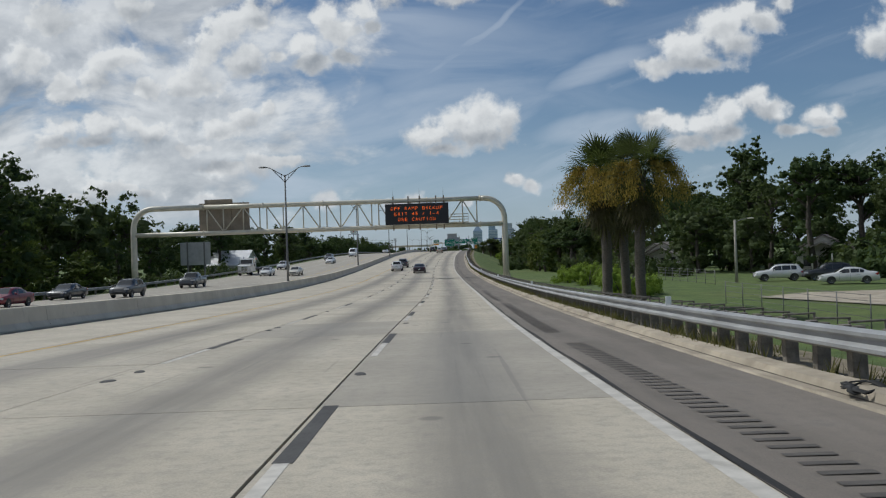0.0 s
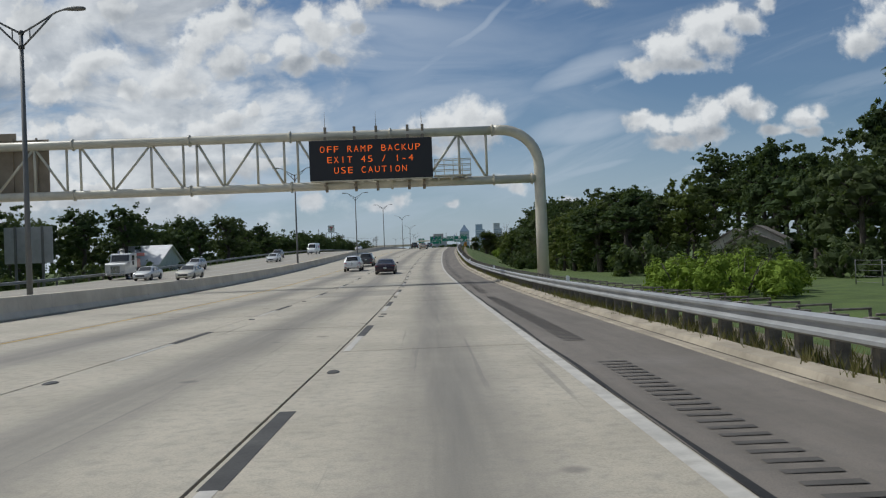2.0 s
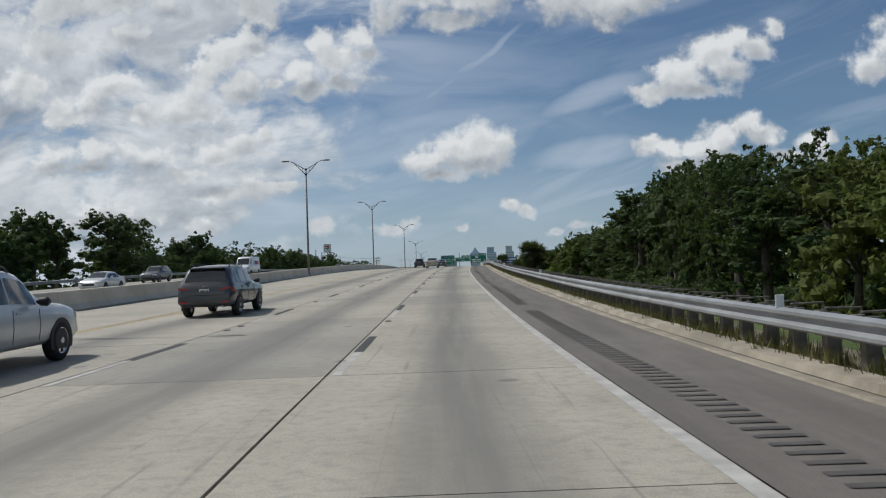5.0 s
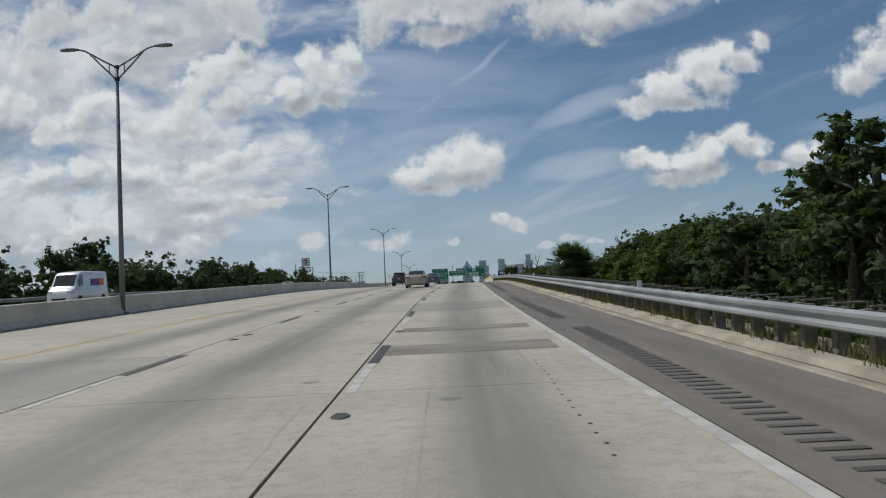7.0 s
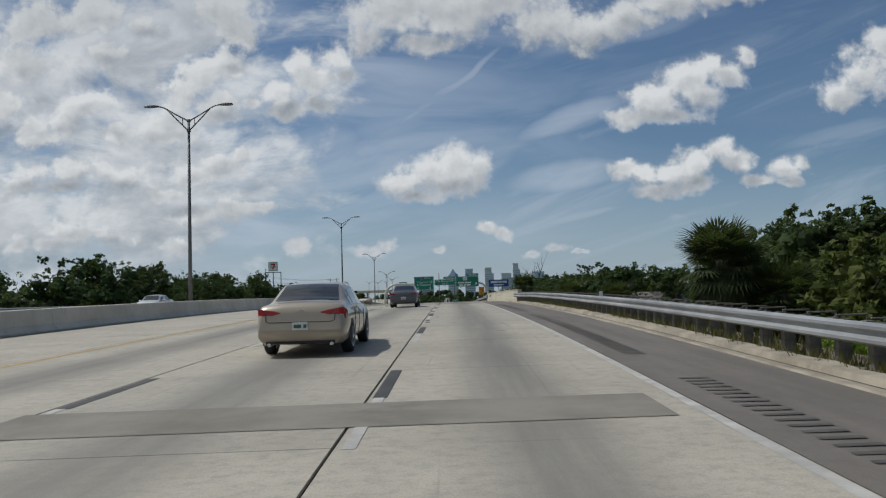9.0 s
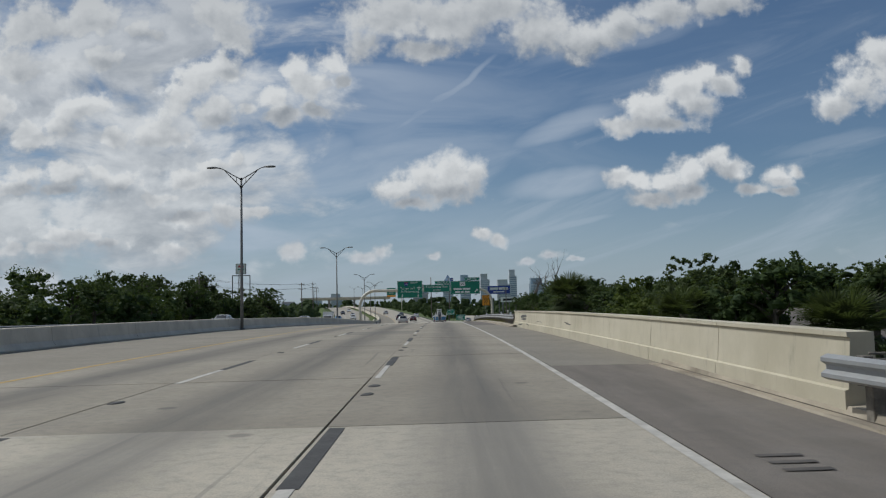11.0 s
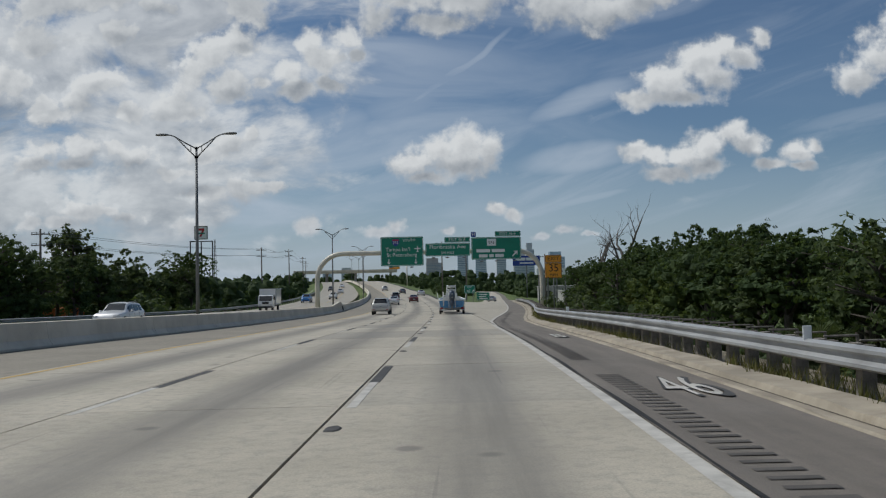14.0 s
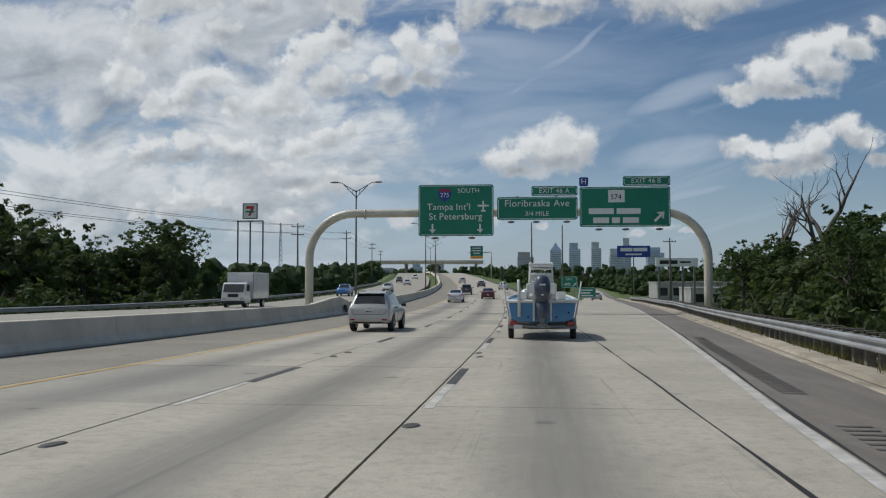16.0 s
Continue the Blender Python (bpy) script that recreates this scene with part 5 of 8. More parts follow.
def broadleaf(seed, height, spread, leaves, size, mat, label, shape="oak", core=True):
    rng = random.Random(seed)
    root = thing("tree", Matrix(), label, "tree", "roadside trees")
    bm = bmesh.new()
    trunk_top = height * (0.62 if shape == "oak" else 0.8)
    ends = limbs(bm, rng, Vector((0, 0, 0)), Vector((rng.uniform(-0.3, 0.3), 0, trunk_top)), 0.028 * height, spread * 0.72, 9 if shape == "oak" else 12,
                 height * (0.24 if shape == "oak" else 0.16))
    part("trunk", bm, M_BARK, root, smooth=True)
    verts, faces = [], []
    lobes = [(e, rng.uniform(0.22, 0.34) * spread) for e in ends]
    for _ in range(24):
        a, q = rng.uniform(0, 6.28), math.sqrt(rng.random())
        z = rng.uniform(0.06 if core else 0.3, 0.92) * height
        w = math.sin(math.pi * min(1, max(0, z / height * 0.93 + 0.05))) ** 0.5
        lobes.append((Vector((math.cos(a) * q * spread * 0.9 * w, math.sin(a) * q * spread * 0.9 * w, z)), rng.uniform(0.17, 0.30) * spread))
    for _ in range(8):
        lobes.append((Vector((rng.uniform(-0.45, 0.45) * spread, rng.uniform(-0.45, 0.45) * spread, height * rng.uniform(0.84, 0.98))), spread * rng.uniform(0.09, 0.17)))
    per = max(20, leaves // len(lobes))
    axis = Vector((0, 0, height * 0.45))
    for c, r in lobes:
        if core and r > 0.2 * spread:
            lump(rng, c, r * 0.60, verts, faces, 0.75, 4, 7)
        k = max(6, per // 16)
        out = (c - axis).normalized()
        for _ in range(k):
            d = (Vector((rng.gauss(0, 1), rng.gauss(0, 1), rng.gauss(0, 0.8) + 0.15)).normalized() + out * 0.35).normalized()
            leaf_cards(rng, c + d * r * rng.uniform(0.45, 1.1), r * 0.26, per // k, size, verts, faces, 0.6, 0.0, d)
    ob = new("crown", mesh_from(verts, faces, mat))
    ob.parent = root
    return root


def bush(seed, height, spread, leaves, size, mat, label):
    rng = random.Random(seed)
    root = thing("bush", Matrix(), label, "bush", "roadside bushes")
    bm = bmesh.new()
    for k in range(6):
        a = k * 1.05
        rod(bm, [(0, 0, -0.2), (math.cos(a) * spread * 0.3, math.sin(a) * spread * 0.3, height * 0.45), (math.cos(a) * spread * 0.55, math.sin(a) * spread * 0.55, height * 0.8)], [0.05, 0.035, 0.012], 5)
    part("stem", bm, M_BARK, root)
    verts, faces = [], []
    for k in range(16):
        a, q = rng.uniform(0, 6.28), math.sqrt(rng.random())
        z = height * rng.uniform(0.15, 0.85) * (1 - 0.4 * q)
        c = Vector((math.cos(a) * q * spread, math.sin(a) * q * spread, z))
        lump(rng, c, spread * 0.19, verts, faces, 0.75, 4, 6)
        for _ in range(6):
            d = Vector((rng.gauss(0, 1), rng.gauss(0, 1), rng.gauss(0.2, 0.8))).normalized()
            leaf_cards(rng, c + d * spread * 0.24, spread * 0.15, leaves // 96, size, verts, faces, 0.9, 0.0, d)
    ob = new("foliage", mesh_from(verts, faces, mat))
    ob.parent = root
    return root


def stand(proto, places):
    """Set the first at the first place and copies at the others: s, lat, size, turn, and how much taller."""
    first = True
    for s, lat, k, turn, tall in places:
        p = P(s, lat)
        m = Matrix.Translation((p.x, p.y, tree_foot(s, lat))) @ pose(0, 0, 0, 0, 0, turn)
        ob = proto if first else copy_thing(proto, m)
        ob.matrix_world = m @ Matrix.Diagonal((k, k, k * tall, 1))
        first = False


def tree_foot(s, lat):
    rim = lat - (EDGE(s) + 3.9) if lat > 0 else FARSIDE(s) - 1.2 - lat
    return max(GROUND, spline(KZ, s) + ramp_drop(s, lat) - 0.12 - 0.35 * max(0.0, rim - 0.6)) - 0.12


rng = random.Random(21)
oak_a = broadleaf(1, 11.5, 5.2, 3000, 0.24, M_LEAF, "broad dark green live oak at the roadside")
oak_b = broadleaf(2, 13.5, 4.6, 3000, 0.24, M_LEAF, "tall dark green oak with uneven crown", "tall")
oak_c = broadleaf(3, 10.5, 5.6, 3000, 0.24, M_LEAF, "spreading dark oak with open boughs")
oak_d = broadleaf(4, 13.0, 3.6, 3000, 0.24, M_LEAF, "slim dark green tree in the woodland edge", "tall")
light_a = broadleaf(5, 8.0, 3.6, 2500, 0.22, M_LEAF_BRIGHT, "lighter green young tree at the woodland edge")
thin_a = broadleaf(6, 11.5, 4.6, 3000, 0.22, M_LEAF, "thin-crowned tree with bare boughs showing", "tall", core=False)

right, left = {k: [] for k in "abcdlt"}, {k: [] for k in "abcdlt"}


def put(side, kind, s, lat, k, tall=1.0):
    side[kind].append((s, lat, k, rng.uniform(0, 360), tall))


# wood beyond the right verge: behind the houses, then its edge and the rows behind it
for s0, s1, lat0, lat1, gap, size in ((78, 135, 60, 78, 5.5, 1.15), (86, 128, 46, 56, 5.0, 0.95), (130, 190, 47, 56, 5.0, 1.25), (112, 136, 37, 44, 6.0, 0.85), (225, 300, 38, 48, 6, 0.95), (300, 320, 34, 44, 6.0, 0.8),
                                      (318, 336, 36, 46, 4.5, 1.15), (340, 430, 36, 48, 7.0, 0.72), (455, 505, 32, 40, 5.4, 0.95)):
    s = s0
    while s < s1:
        put(right, rng.choice("aabbcddt"), s + rng.uniform(-1.5, 1.5), rng.uniform(lat0, lat1), size * rng.uniform(0.82, 1.15), rng.uniform(0.9, 1.12))
        s += gap * rng.uniform(0.75, 1.25)
# height of the wood's edge over the road
EDGE_TOP = table([(128, 8.5), (143, 9.4), (148, 8.2), (156, 7.9), (162, 7.1), (173, 7.3), (180, 8.8), (186, 9.7), (205, 10.4), (210, 9.8), (216, 9.8), (222, 6.7), (232, 5.9), (248, 5.1), (257, 5.4), (275, 5.6),
                  (290, 4.0), (304, 3.3), (335, 4.6), (348, 4.9), (354, 4.2), (368, 5.4), (387, 4.4), (395, 5.4), (404, 5.2), (415, 5.8), (423, 6.5), (433, 8.1), (440, 8.6), (447, 8.5), (455, 7.3),
                  (470, 6.9), (479, 7.0), (493, 7.6), (505, 6.6)])
TALL = {"a": 11.5, "b": 13.5, "c": 10.5, "d": 13.0, "l": 8.0, "t": 11.5}
for s0, s1, lat0, lat1, gap, low in ((138, 300, 22.5, 26.0, 3.9, 1.0), (140, 300, 28.5, 33.0, 4.6, 1.0), (337, 430, 22.5, 26.5, 4.0, 1.0), (338, 430, 29.0, 33.0, 5.0, 0.95), (430, 505, 26.0, 30.0, 4.2, 1.08)):
    s = s0
    while s < s1:
        q, lat, kind = s + rng.uniform(-0.8, 0.8), rng.uniform(lat0, lat1), rng.choice("aabbbcdddttl")
        tall = (EDGE_TOP(q) * rng.choice((0.74, 0.86, 0.95, 1.0, 1.04)) * rng.uniform(0.95, 1.03) * low * 0.95 + spline(KZ, q) - tree_foot(q, lat)) / TALL[kind]
        wide = rng.uniform(0.72, 0.95) * (1.25 if kind in "dl" else 1.0)
        put(right, kind, q, lat, wide, tall / wide)
        s += gap * rng.uniform(0.75, 1.25)
for s, lat, k in ((250, 19.5, 0.95), (256, 20.5, 0.9), (264, 19.0, 0.85), (272, 21.0, 0.85), (345, 19, 0.75), (352, 22, 0.8), (363, 21, 0.85), (375, 21, 0.7), (440, 24, 0.9), (452, 25, 0.9), (462, 27, 0.9), (160, 21.5, 1.0), (166, 21, 0.95)):
    put(right, "l", s, lat, k)
# beyond the opposite carriageway
for s0, s1, lat0, lat1, gap, size in ((40, 130, -58, -46, 4.6, 1.08), (140, 260, -72, -58, 6.0, 1.0), (200, 330, -60, -48, 6.0, 1.05),
                                      (330, 420, -58, -46, 5.0, 1.0), (420, 505, -66, -47, 4.6, 1.12), (452, 505, -50, -40, 6.0, 0.72)):
    s = s0
    while s < s1:
        put(left, rng.choice("aabbccdt"), s + rng.uniform(-2, 2), rng.uniform(lat0, lat1), size * rng.uniform(0.8, 1.15), rng.uniform(0.9, 1.1))
        s += gap * rng.uniform(0.75, 1.25)
for s, lat, k in ((88, -45, 1.1), (96, -47, 1.1), (104, -44, 0.9), (112, -47, 1.0), (230, -50, 0.7)):
    put(left, "l", s, lat, k, 0.8)
put(left, "t", 510, -44, 1.55, 0.78), put(left, "c", 508, -47, 1.25, 0.85), put(left, "t", 518, -46, 1.2, 0.85), put(left, "a", 478, -45, 1.1, 1.0), put(left, "c", 492, -50, 1.0, 0.95), put(left, "d", 470, -47, 0.95)
for key, proto in zip("abcdlt", (oak_a, oak_b, oak_c, oak_d, light_a, thin_a)):
    stand(proto, right[key] + left[key])


def back_woods(rows, protos):
    """The rows behind, joined: thinned crowns of the trees in front."""
    r = random.Random(77)
    verts, faces = [], []
    for s0, s1, lat0, lat1, gap, size in rows:
        s = s0
        while s < s1:
            crown = [c for c in r.choice(protos).children if c.name.startswith("crown")][0].data
            lat, k, turn, o = r.uniform(lat0, lat1), size * r.uniform(0.8, 1.15), r.uniform(0, 6.28), len(verts)
            co = np.empty(len(crown.vertices) * 3)
            crown.vertices.foreach_get("co", co)
            co = co.reshape(-1, 3) * k
            c, q = math.cos(turn), math.sin(turn)
            base = Vector((P(s, lat).x, s, tree_foot(s, lat)))
            keep, index = [], {}
            for p in crown.polygons:
                if (len(p.vertices) == 4 and p.index % 3) or p.index % 6 == 0:
                    face = []
                    for v in p.vertices:
                        if v not in index:
                            index[v] = len(verts)
                            x, y, z = co[v]
                            verts.append((base.x + x * c - y * q, base.y + x * q + y * c, base.z + z))
                        face.append(index[v])
                    faces.append(face)
            s += gap * r.uniform(0.75, 1.25)
    tagged(new("back_woods", mesh_from(verts, faces, M_LEAF)), "joined dark green woodland behind the roadside trees", "woods", "", "stuff")


back_woods(((60, 200, -75, -60, 8.0, 1.05), (260, 430, -75, -62, 8.0, 1.05), (440, 540, -85, -66, 6.0, 1.2), 
            (505, 560, 55, 75, 6, 1.0), (560, 700, 75, 110, 8, 1.0), (505, 580, 44, 54, 6, 0.75), (78, 135, 78, 92, 7, 1.1), (200, 310, 46, 58, 7, 0.95), (340, 470, 50, 62, 8, 0.8)), (oak_a, oak_b, oak_c, oak_d))


def far_woods():
    """Dense woods beyond the exit, along both sides and closing the far end, down to the ground."""
    r = random.Random(8)
    verts, faces = [], []

    def clump(x, y, foot, h):
        for k in range(3):
            c = Vector((x + r.uniform(-2, 2), y + r.uniform(-2, 2), foot + h * (0.22 + 0.26 * k) * r.uniform(0.9, 1.1)))
            q = h * (0.30, 0.28, 0.20)[k]
            lump(r, c, q, verts, faces, 0.95, 4, 7)
            leaf_cards(r, c, q * 0.95, 20, 0.45, verts, faces, 0.95)

    for s in range(508, 880, 5):
        for lat in (-40, -46, -54, -64):
            q = FARSIDE(s) + 28 + lat
            clump(P(s, q).x + r.uniform(-3, 3), s, tree_foot(s, q), r.uniform(7, 11))
        for off in (14, 22, 32, 44) if s > 700 else (40, 50, 62):
            q = EDGE(s) + off
            clump(P(s, q).x + r.uniform(-3, 3), s, tree_foot(s, q), r.uniform(6.5, 9.5))
    for s in range(660, 880, 6):
        for q in range(14, int(EDGE(s) - 11), 7):
            clump(P(s, q).x + r.uniform(-2, 2), s, P(s, q).z - 0.5, r.uniform(3.5, 6.0))
    for row, h in ((905, 13), (925, 15), (960, 17)):
        for x in range(-330, 420, 6):
            if row < 950 and -60 < x < 12:
                continue
            clump(x + r.uniform(-2, 2), row + r.uniform(-6, 6), GROUND, h * r.uniform(0.8, 1.1))
    for _ in range(500):
        s, side = r.uniform(900, 1900), r.choice((-1, 1))
        clump(r.uniform(-700, 800), max(s, 985), GROUND, r.uniform(12, 18))
    tagged(new("far_woods", mesh_from(verts, faces, M_LEAF)), "dark line of distant woods", "woods", "", "stuff")


far_woods()

bush_a = bush(31, 2.6, 2.3, 3400, 0.13, M_LEAF_SHRUB, "bright green shrub thicket behind the guardrail")
stand(bush_a, [(92, 17.5, 1.0, 0, 1), (96, 19.5, 1.1, 60, 1), (99, 16.5, 0.9, 130, 1), (103, 18.5, 1.05, 200, 1.0), (66, 15.5, 0.9, 20, 1.1), (69, 17, 0.9, 20, 1), (107, 20, 1.0, 20, 1),
               (262, 17.5, 1.1, 50, 1.1), (269, 19, 1.0, 10, 1.0), (470, 20, 0.9, 80, 1.0), (478, 24, 0.8, 80, 0.8)])
bush_b = bush(32, 2.2, 2.4, 1150, 0.21, M_LEAF, "dark green undergrowth at the wood's edge")
under = [(s + rng.uniform(-2, 2), 18 + 5 * rng.random() + (10 if s < 130 else 5 if s < 185 else 0), rng.uniform(0.8, 1.5), rng.uniform(0, 360), rng.uniform(0.8, 1.3)) for s in range(112, 298, 5)]
under += [(s + rng.uniform(-2, 2), lat + rng.uniform(-3, 3), rng.uniform(1.5, 2.2), rng.uniform(0, 360), rng.uniform(0.9, 1.3)) for s in range(84, 132, 8) for lat in (50, 62)]
under += [(s + rng.uniform(-2, 2), -37 + rng.uniform(-3, 3), rng.uniform(1.2, 1.9), rng.uniform(0, 360), 1.1) for s in range(462, 510, 6)]
under += [(598, 12.5, 1.2, 0, 1.1), (606, 15, 1.4, 40, 1.2), (612, 11, 1.2, 90, 1.0)]
under += [(s + rng.uniform(-2, 2), 18 + 8 * rng.random(), rng.uniform(0.9, 1.6), rng.uniform(0, 360), rng.uniform(0.9, 1.3)) for s in range(337, 470, 5)]
under += [(s + rng.uniform(-2, 2), FARSIDE(s) - 9 - 5 * rng.random(), rng.uniform(0.9, 1.6), rng.uniform(0, 360), rng.uniform(0.8, 1.2)) for s in range(44, 460, 8)]
stand(bush_b, under)


# ---- palms ----


def fan_frond(verts, faces, rng, base, d, length, blades, width, droop):
    """A petiole and a fan of narrow blades."""
    d = d.normalized()
    side = d.cross(Vector((0, 0, 1)))
    side = side.normalized() if side.length > 0.05 else Vector((1, 0, 0))
    up = side.cross(d)
    hub = base + d * length * 0.58 - Vector((0, 0, droop * 0.25))
    o = len(verts)
    verts += [base - side * 0.025, base + side * 0.025, hub + side * 0.02, hub - side * 0.02]
    faces.append((o, o + 1, o + 2, o + 3))
    for k in range(blades):
        a = math.pi * 1.25 * (k / (blades - 1) - 0.5)
        q = (d * math.cos(a) + side * math.sin(a) + up * 0.10 * math.cos(3 * a)).normalized()
        l = length * 0.52 * (0.72 + 0.28 * math.cos(a)) * rng.uniform(0.88, 1.08)
        w = q.cross(up).normalized() * width
        mid, tip = hub + q * l * 0.6, hub + q * l - Vector((0, 0, droop * l * 0.45))
        o = len(verts)
        verts += [hub, mid - w, tip, mid + w]
        faces.append((o, o + 1, o + 2, o + 3))


def cabbage_palm(seed, height, crown, stalks=True, skirt=True, fronds=84, blade=0.034):
    rng = random.Random(seed)
    root = thing("palm_tree", Matrix(), "cabbage palm with fan fronds and yellowed hanging flower stalks" if stalks else "dark cabbage palm with drooping fan fronds", "palm tree", "palms")
    bm = bmesh.new()
    pts = [(0.10 * math.sin(z * 0.5), 0.08 * math.cos(z * 0.4), z) for z in np.linspace(-0.4, height, 26)]
    rod(bm, pts, [0.27 * (1 + (0.10 if i % 2 else 0.0)) * (1.25 if i < 2 else 1.0) for i in range(26)], 10)
    part("trunk", bm, M_PALM_BARK, root)
    top = Vector(pts[-1])
    verts, faces = [], []
    for k in range(fronds):
        e = rng.uniform(-0.75 if stalks else -1.1, 1.25)
        a = rng.uniform(0, 6.28)
        d = Vector((math.cos(a) * math.cos(e), math.sin(a) * math.cos(e), math.sin(e)))
        fan_frond(verts, faces, rng, top + Vector((0, 0, rng.uniform(-0.5, 0.3))), d, crown * rng.uniform(0.75, 1.1), 19, blade, 0.16 + 0.22 * (1 - math.sin(e)))
    ob = new("fronds", mesh_from(verts, faces, M_LEAF_PALM))
    ob.parent = root
    if skirt:
        verts, faces = [], []
        for k in range(46):
            a, e = rng.uniform(0, 6.28), rng.uniform(-1.45, -0.75)
            d = Vector((math.cos(a) * math.cos(e), math.sin(a) * math.cos(e), math.sin(e)))
            fan_frond(verts, faces, rng, top + Vector((0, 0, rng.uniform(-1.3, -0.2))), d, crown * rng.uniform(0.6, 0.95), 11, 0.04, 0.8)
        ob = new("dry_skirt", mesh_from(verts, faces, M_SKIRT))
        ob.parent = root
        tagged(ob, "grey-brown dead fronds")
    if stalks:
        for k in range(9):
            a = 2 * math.pi * k / 9 + rng.uniform(-0.2, 0.2)
            verts, faces = [], []
            out = Vector((math.cos(a), math.sin(a), 0))
            for j in range(1500):
                q = rng.random()
                reach = crown * (0.50 + 0.46 * q)
                c = top + out * reach + Vector((0, 0, 0.30 - 1.75 * q * q)) * crown * 0.42
                c += Vector((rng.gauss(0, 1), rng.gauss(0, 1), rng.gauss(0, 0.8))) * crown * 0.085 * (0.5 + q)
                l = Vector((rng.uniform(-0.3, 0.3), rng.uniform(-0.3, 0.3), -1)).normalized() * rng.uniform(0.07, 0.18)
                w = Vector((rng.uniform(-1, 1), rng.uniform(-1, 1), 0)).normalized() * rng.uniform(0.012, 0.030)
                o = len(verts)
                verts += [c, c + l * 0.5 + w, c + l, c + l * 0.5 - w]
                faces.append((o, o + 1, o + 2, o + 3))
            ob = new("flower_stalk", mesh_from(verts, faces, M_DEAD))
            ob.parent = root
            tagged(ob, "yellow-brown hanging flower stalk")
    return root


palm = cabbage_palm(41, 7.9, 2.45, fronds=100)
stand(palm, [(47.3, 10.5, 1.0, 0, 1.0), (44.6, 11.9, 1.0, 130, 1.02), (52.0, 12.6, 0.98, 250, 0.97)])
palm_b = cabbage_palm(42, 4.6, 2.4, False, True, 130, 0.05)
stand(palm_b, [(352, 12.6, 0.9, 0, 1.0), (267.5, 13.9, 0.95, 70, 1.0), (270.5, 15.3, 1.0, 160, 0.95), (266.5, 16.2, 0.9, 20, 0.85), (318, 19.5, 1.0, 40, 0.9), (332, 16.5, 0.9, 0, 0.9), (316, 24, 0.9, 10, 0.9), (398, 18.5, 0.8, 10, 0.7)])


def dead_tree(seed, s, lat, height):
    r = random.Random(seed)
    root = thing("dead_tree", Matrix.Translation((P(s, lat).x, s, tree_foot(s, lat))), "bare grey dead tree with broken boughs", "tree", "dead trees")
    bm = bmesh.new()

    def grow(p, d, l, rad, depth):
        pts, rads = [p], [rad]
        for k in range(5):
            d = (d + Vector((r.uniform(-0.42, 0.42), r.uniform(-0.42, 0.42), r.uniform(-0.08, 0.20)))).normalized()
            p = p + d * l / 5
            pts.append(p)
            rads.append(rad * (1 - 0.15 * (k + 1)))
            if depth and k > 0 and r.random() < 0.85:
                grow(p, (d + Vector((r.uniform(-1, 1), r.uniform(-1, 1), r.uniform(-0.1, 0.5)))).normalized(), l * r.uniform(0.4, 0.62), rads[-1] * 0.62, depth - 1)
        rod(bm, pts, rads, 6)

    grow(Vector((0, 0, 0)), Vector((0.05, 0, 1)), height * 0.62, 0.030 * height, 0)
    for k in range(3):
        grow(Vector((0.1, 0, height * (0.42 + 0.08 * k))), Vector((r.uniform(-0.4, 0.4), r.uniform(-0.4, 0.4), 1)).normalized(), height * 0.42, 0.0175 * height, 2)
    part("trunk", bm, M_DEADWOOD, root)


dead_tree(3, 499, 29.8, 15.4)
dead_tree(9, 498, 34.2, 18.6)

# ---- vehicles ----
M_CHROME = plain("bright_rim", (0.62, 0.62, 0.63), 0.25, 0.9)
M_RED_LAMP = plain("red_lens", (0.36, 0.012, 0.018), 0.12, Coat_Weight=0.6)
M_CLEAR_LAMP = plain("clear_lens", (0.62, 0.63, 0.65), 0.12, 0.2, Coat_Weight=0.6)
M_PLATE = plain("pale_plate", (0.66, 0.68, 0.66), 0.4)
M_PLATE_BAR = plain("green_plate_bar", (0.06, 0.12, 0.08), 0.5)
M_TRIM = plain("black_trim", (0.018, 0.018, 0.019), 0.55)


def wheel_mesh(r, w):
    """Tyre and rim as two meshes, axle along x."""
    t = bmesh.new()
    prof = [(-w / 2, r * 0.66), (-w / 2, r * 0.90), (-w * 0.40, r * 0.985), (-w * 0.2, r), (w * 0.2, r), (w * 0.40, r * 0.985), (w / 2, r * 0.90), (w / 2, r * 0.66)]
    loft(t, [[(x, q * math.cos(a), q * math.sin(a)) for x, q in prof] for a in (2 * math.pi * k / 24 for k in range(25))], closed=False)
    bmesh.ops.remove_doubles(t, verts=t.verts, dist=1e-4)
    m = bmesh.new()
    for sx in (-1, 1):
        x = sx * w * 0.40
        rings = [(w * 0.5, r * 0.67), (w * 0.47, r * 0.60), (w * 0.36, r * 0.57)]
        loft(m, [[(sx * q, rr * math.cos(a), rr * math.sin(a)) for q, rr in rings] for a in (2 * math.pi * k / 24 for k in range(25))], closed=False)
        for k in range(7):
            a = 2 * math.pi * k / 7
            tr = Matrix.Rotation(a, 4, "X")
            box(m, x, 0, r * 0.34, w * 0.10, r * 0.15, r * 0.52, tr)
        rod(m, [(x - sx * 0.02, 0, 0), (x + sx * 0.035, 0, 0)], r * 0.15, 12)
        rod(m, [(sx * w * 0.24, 0, 0), (sx * w * 0.26, 0, 0)], r * 0.58, 20, mat=1)
    return mesh_of(t, M_RUBBER, True), mesh_of(m, [M_CHROME, M_TRIM])


WHEELS = {}


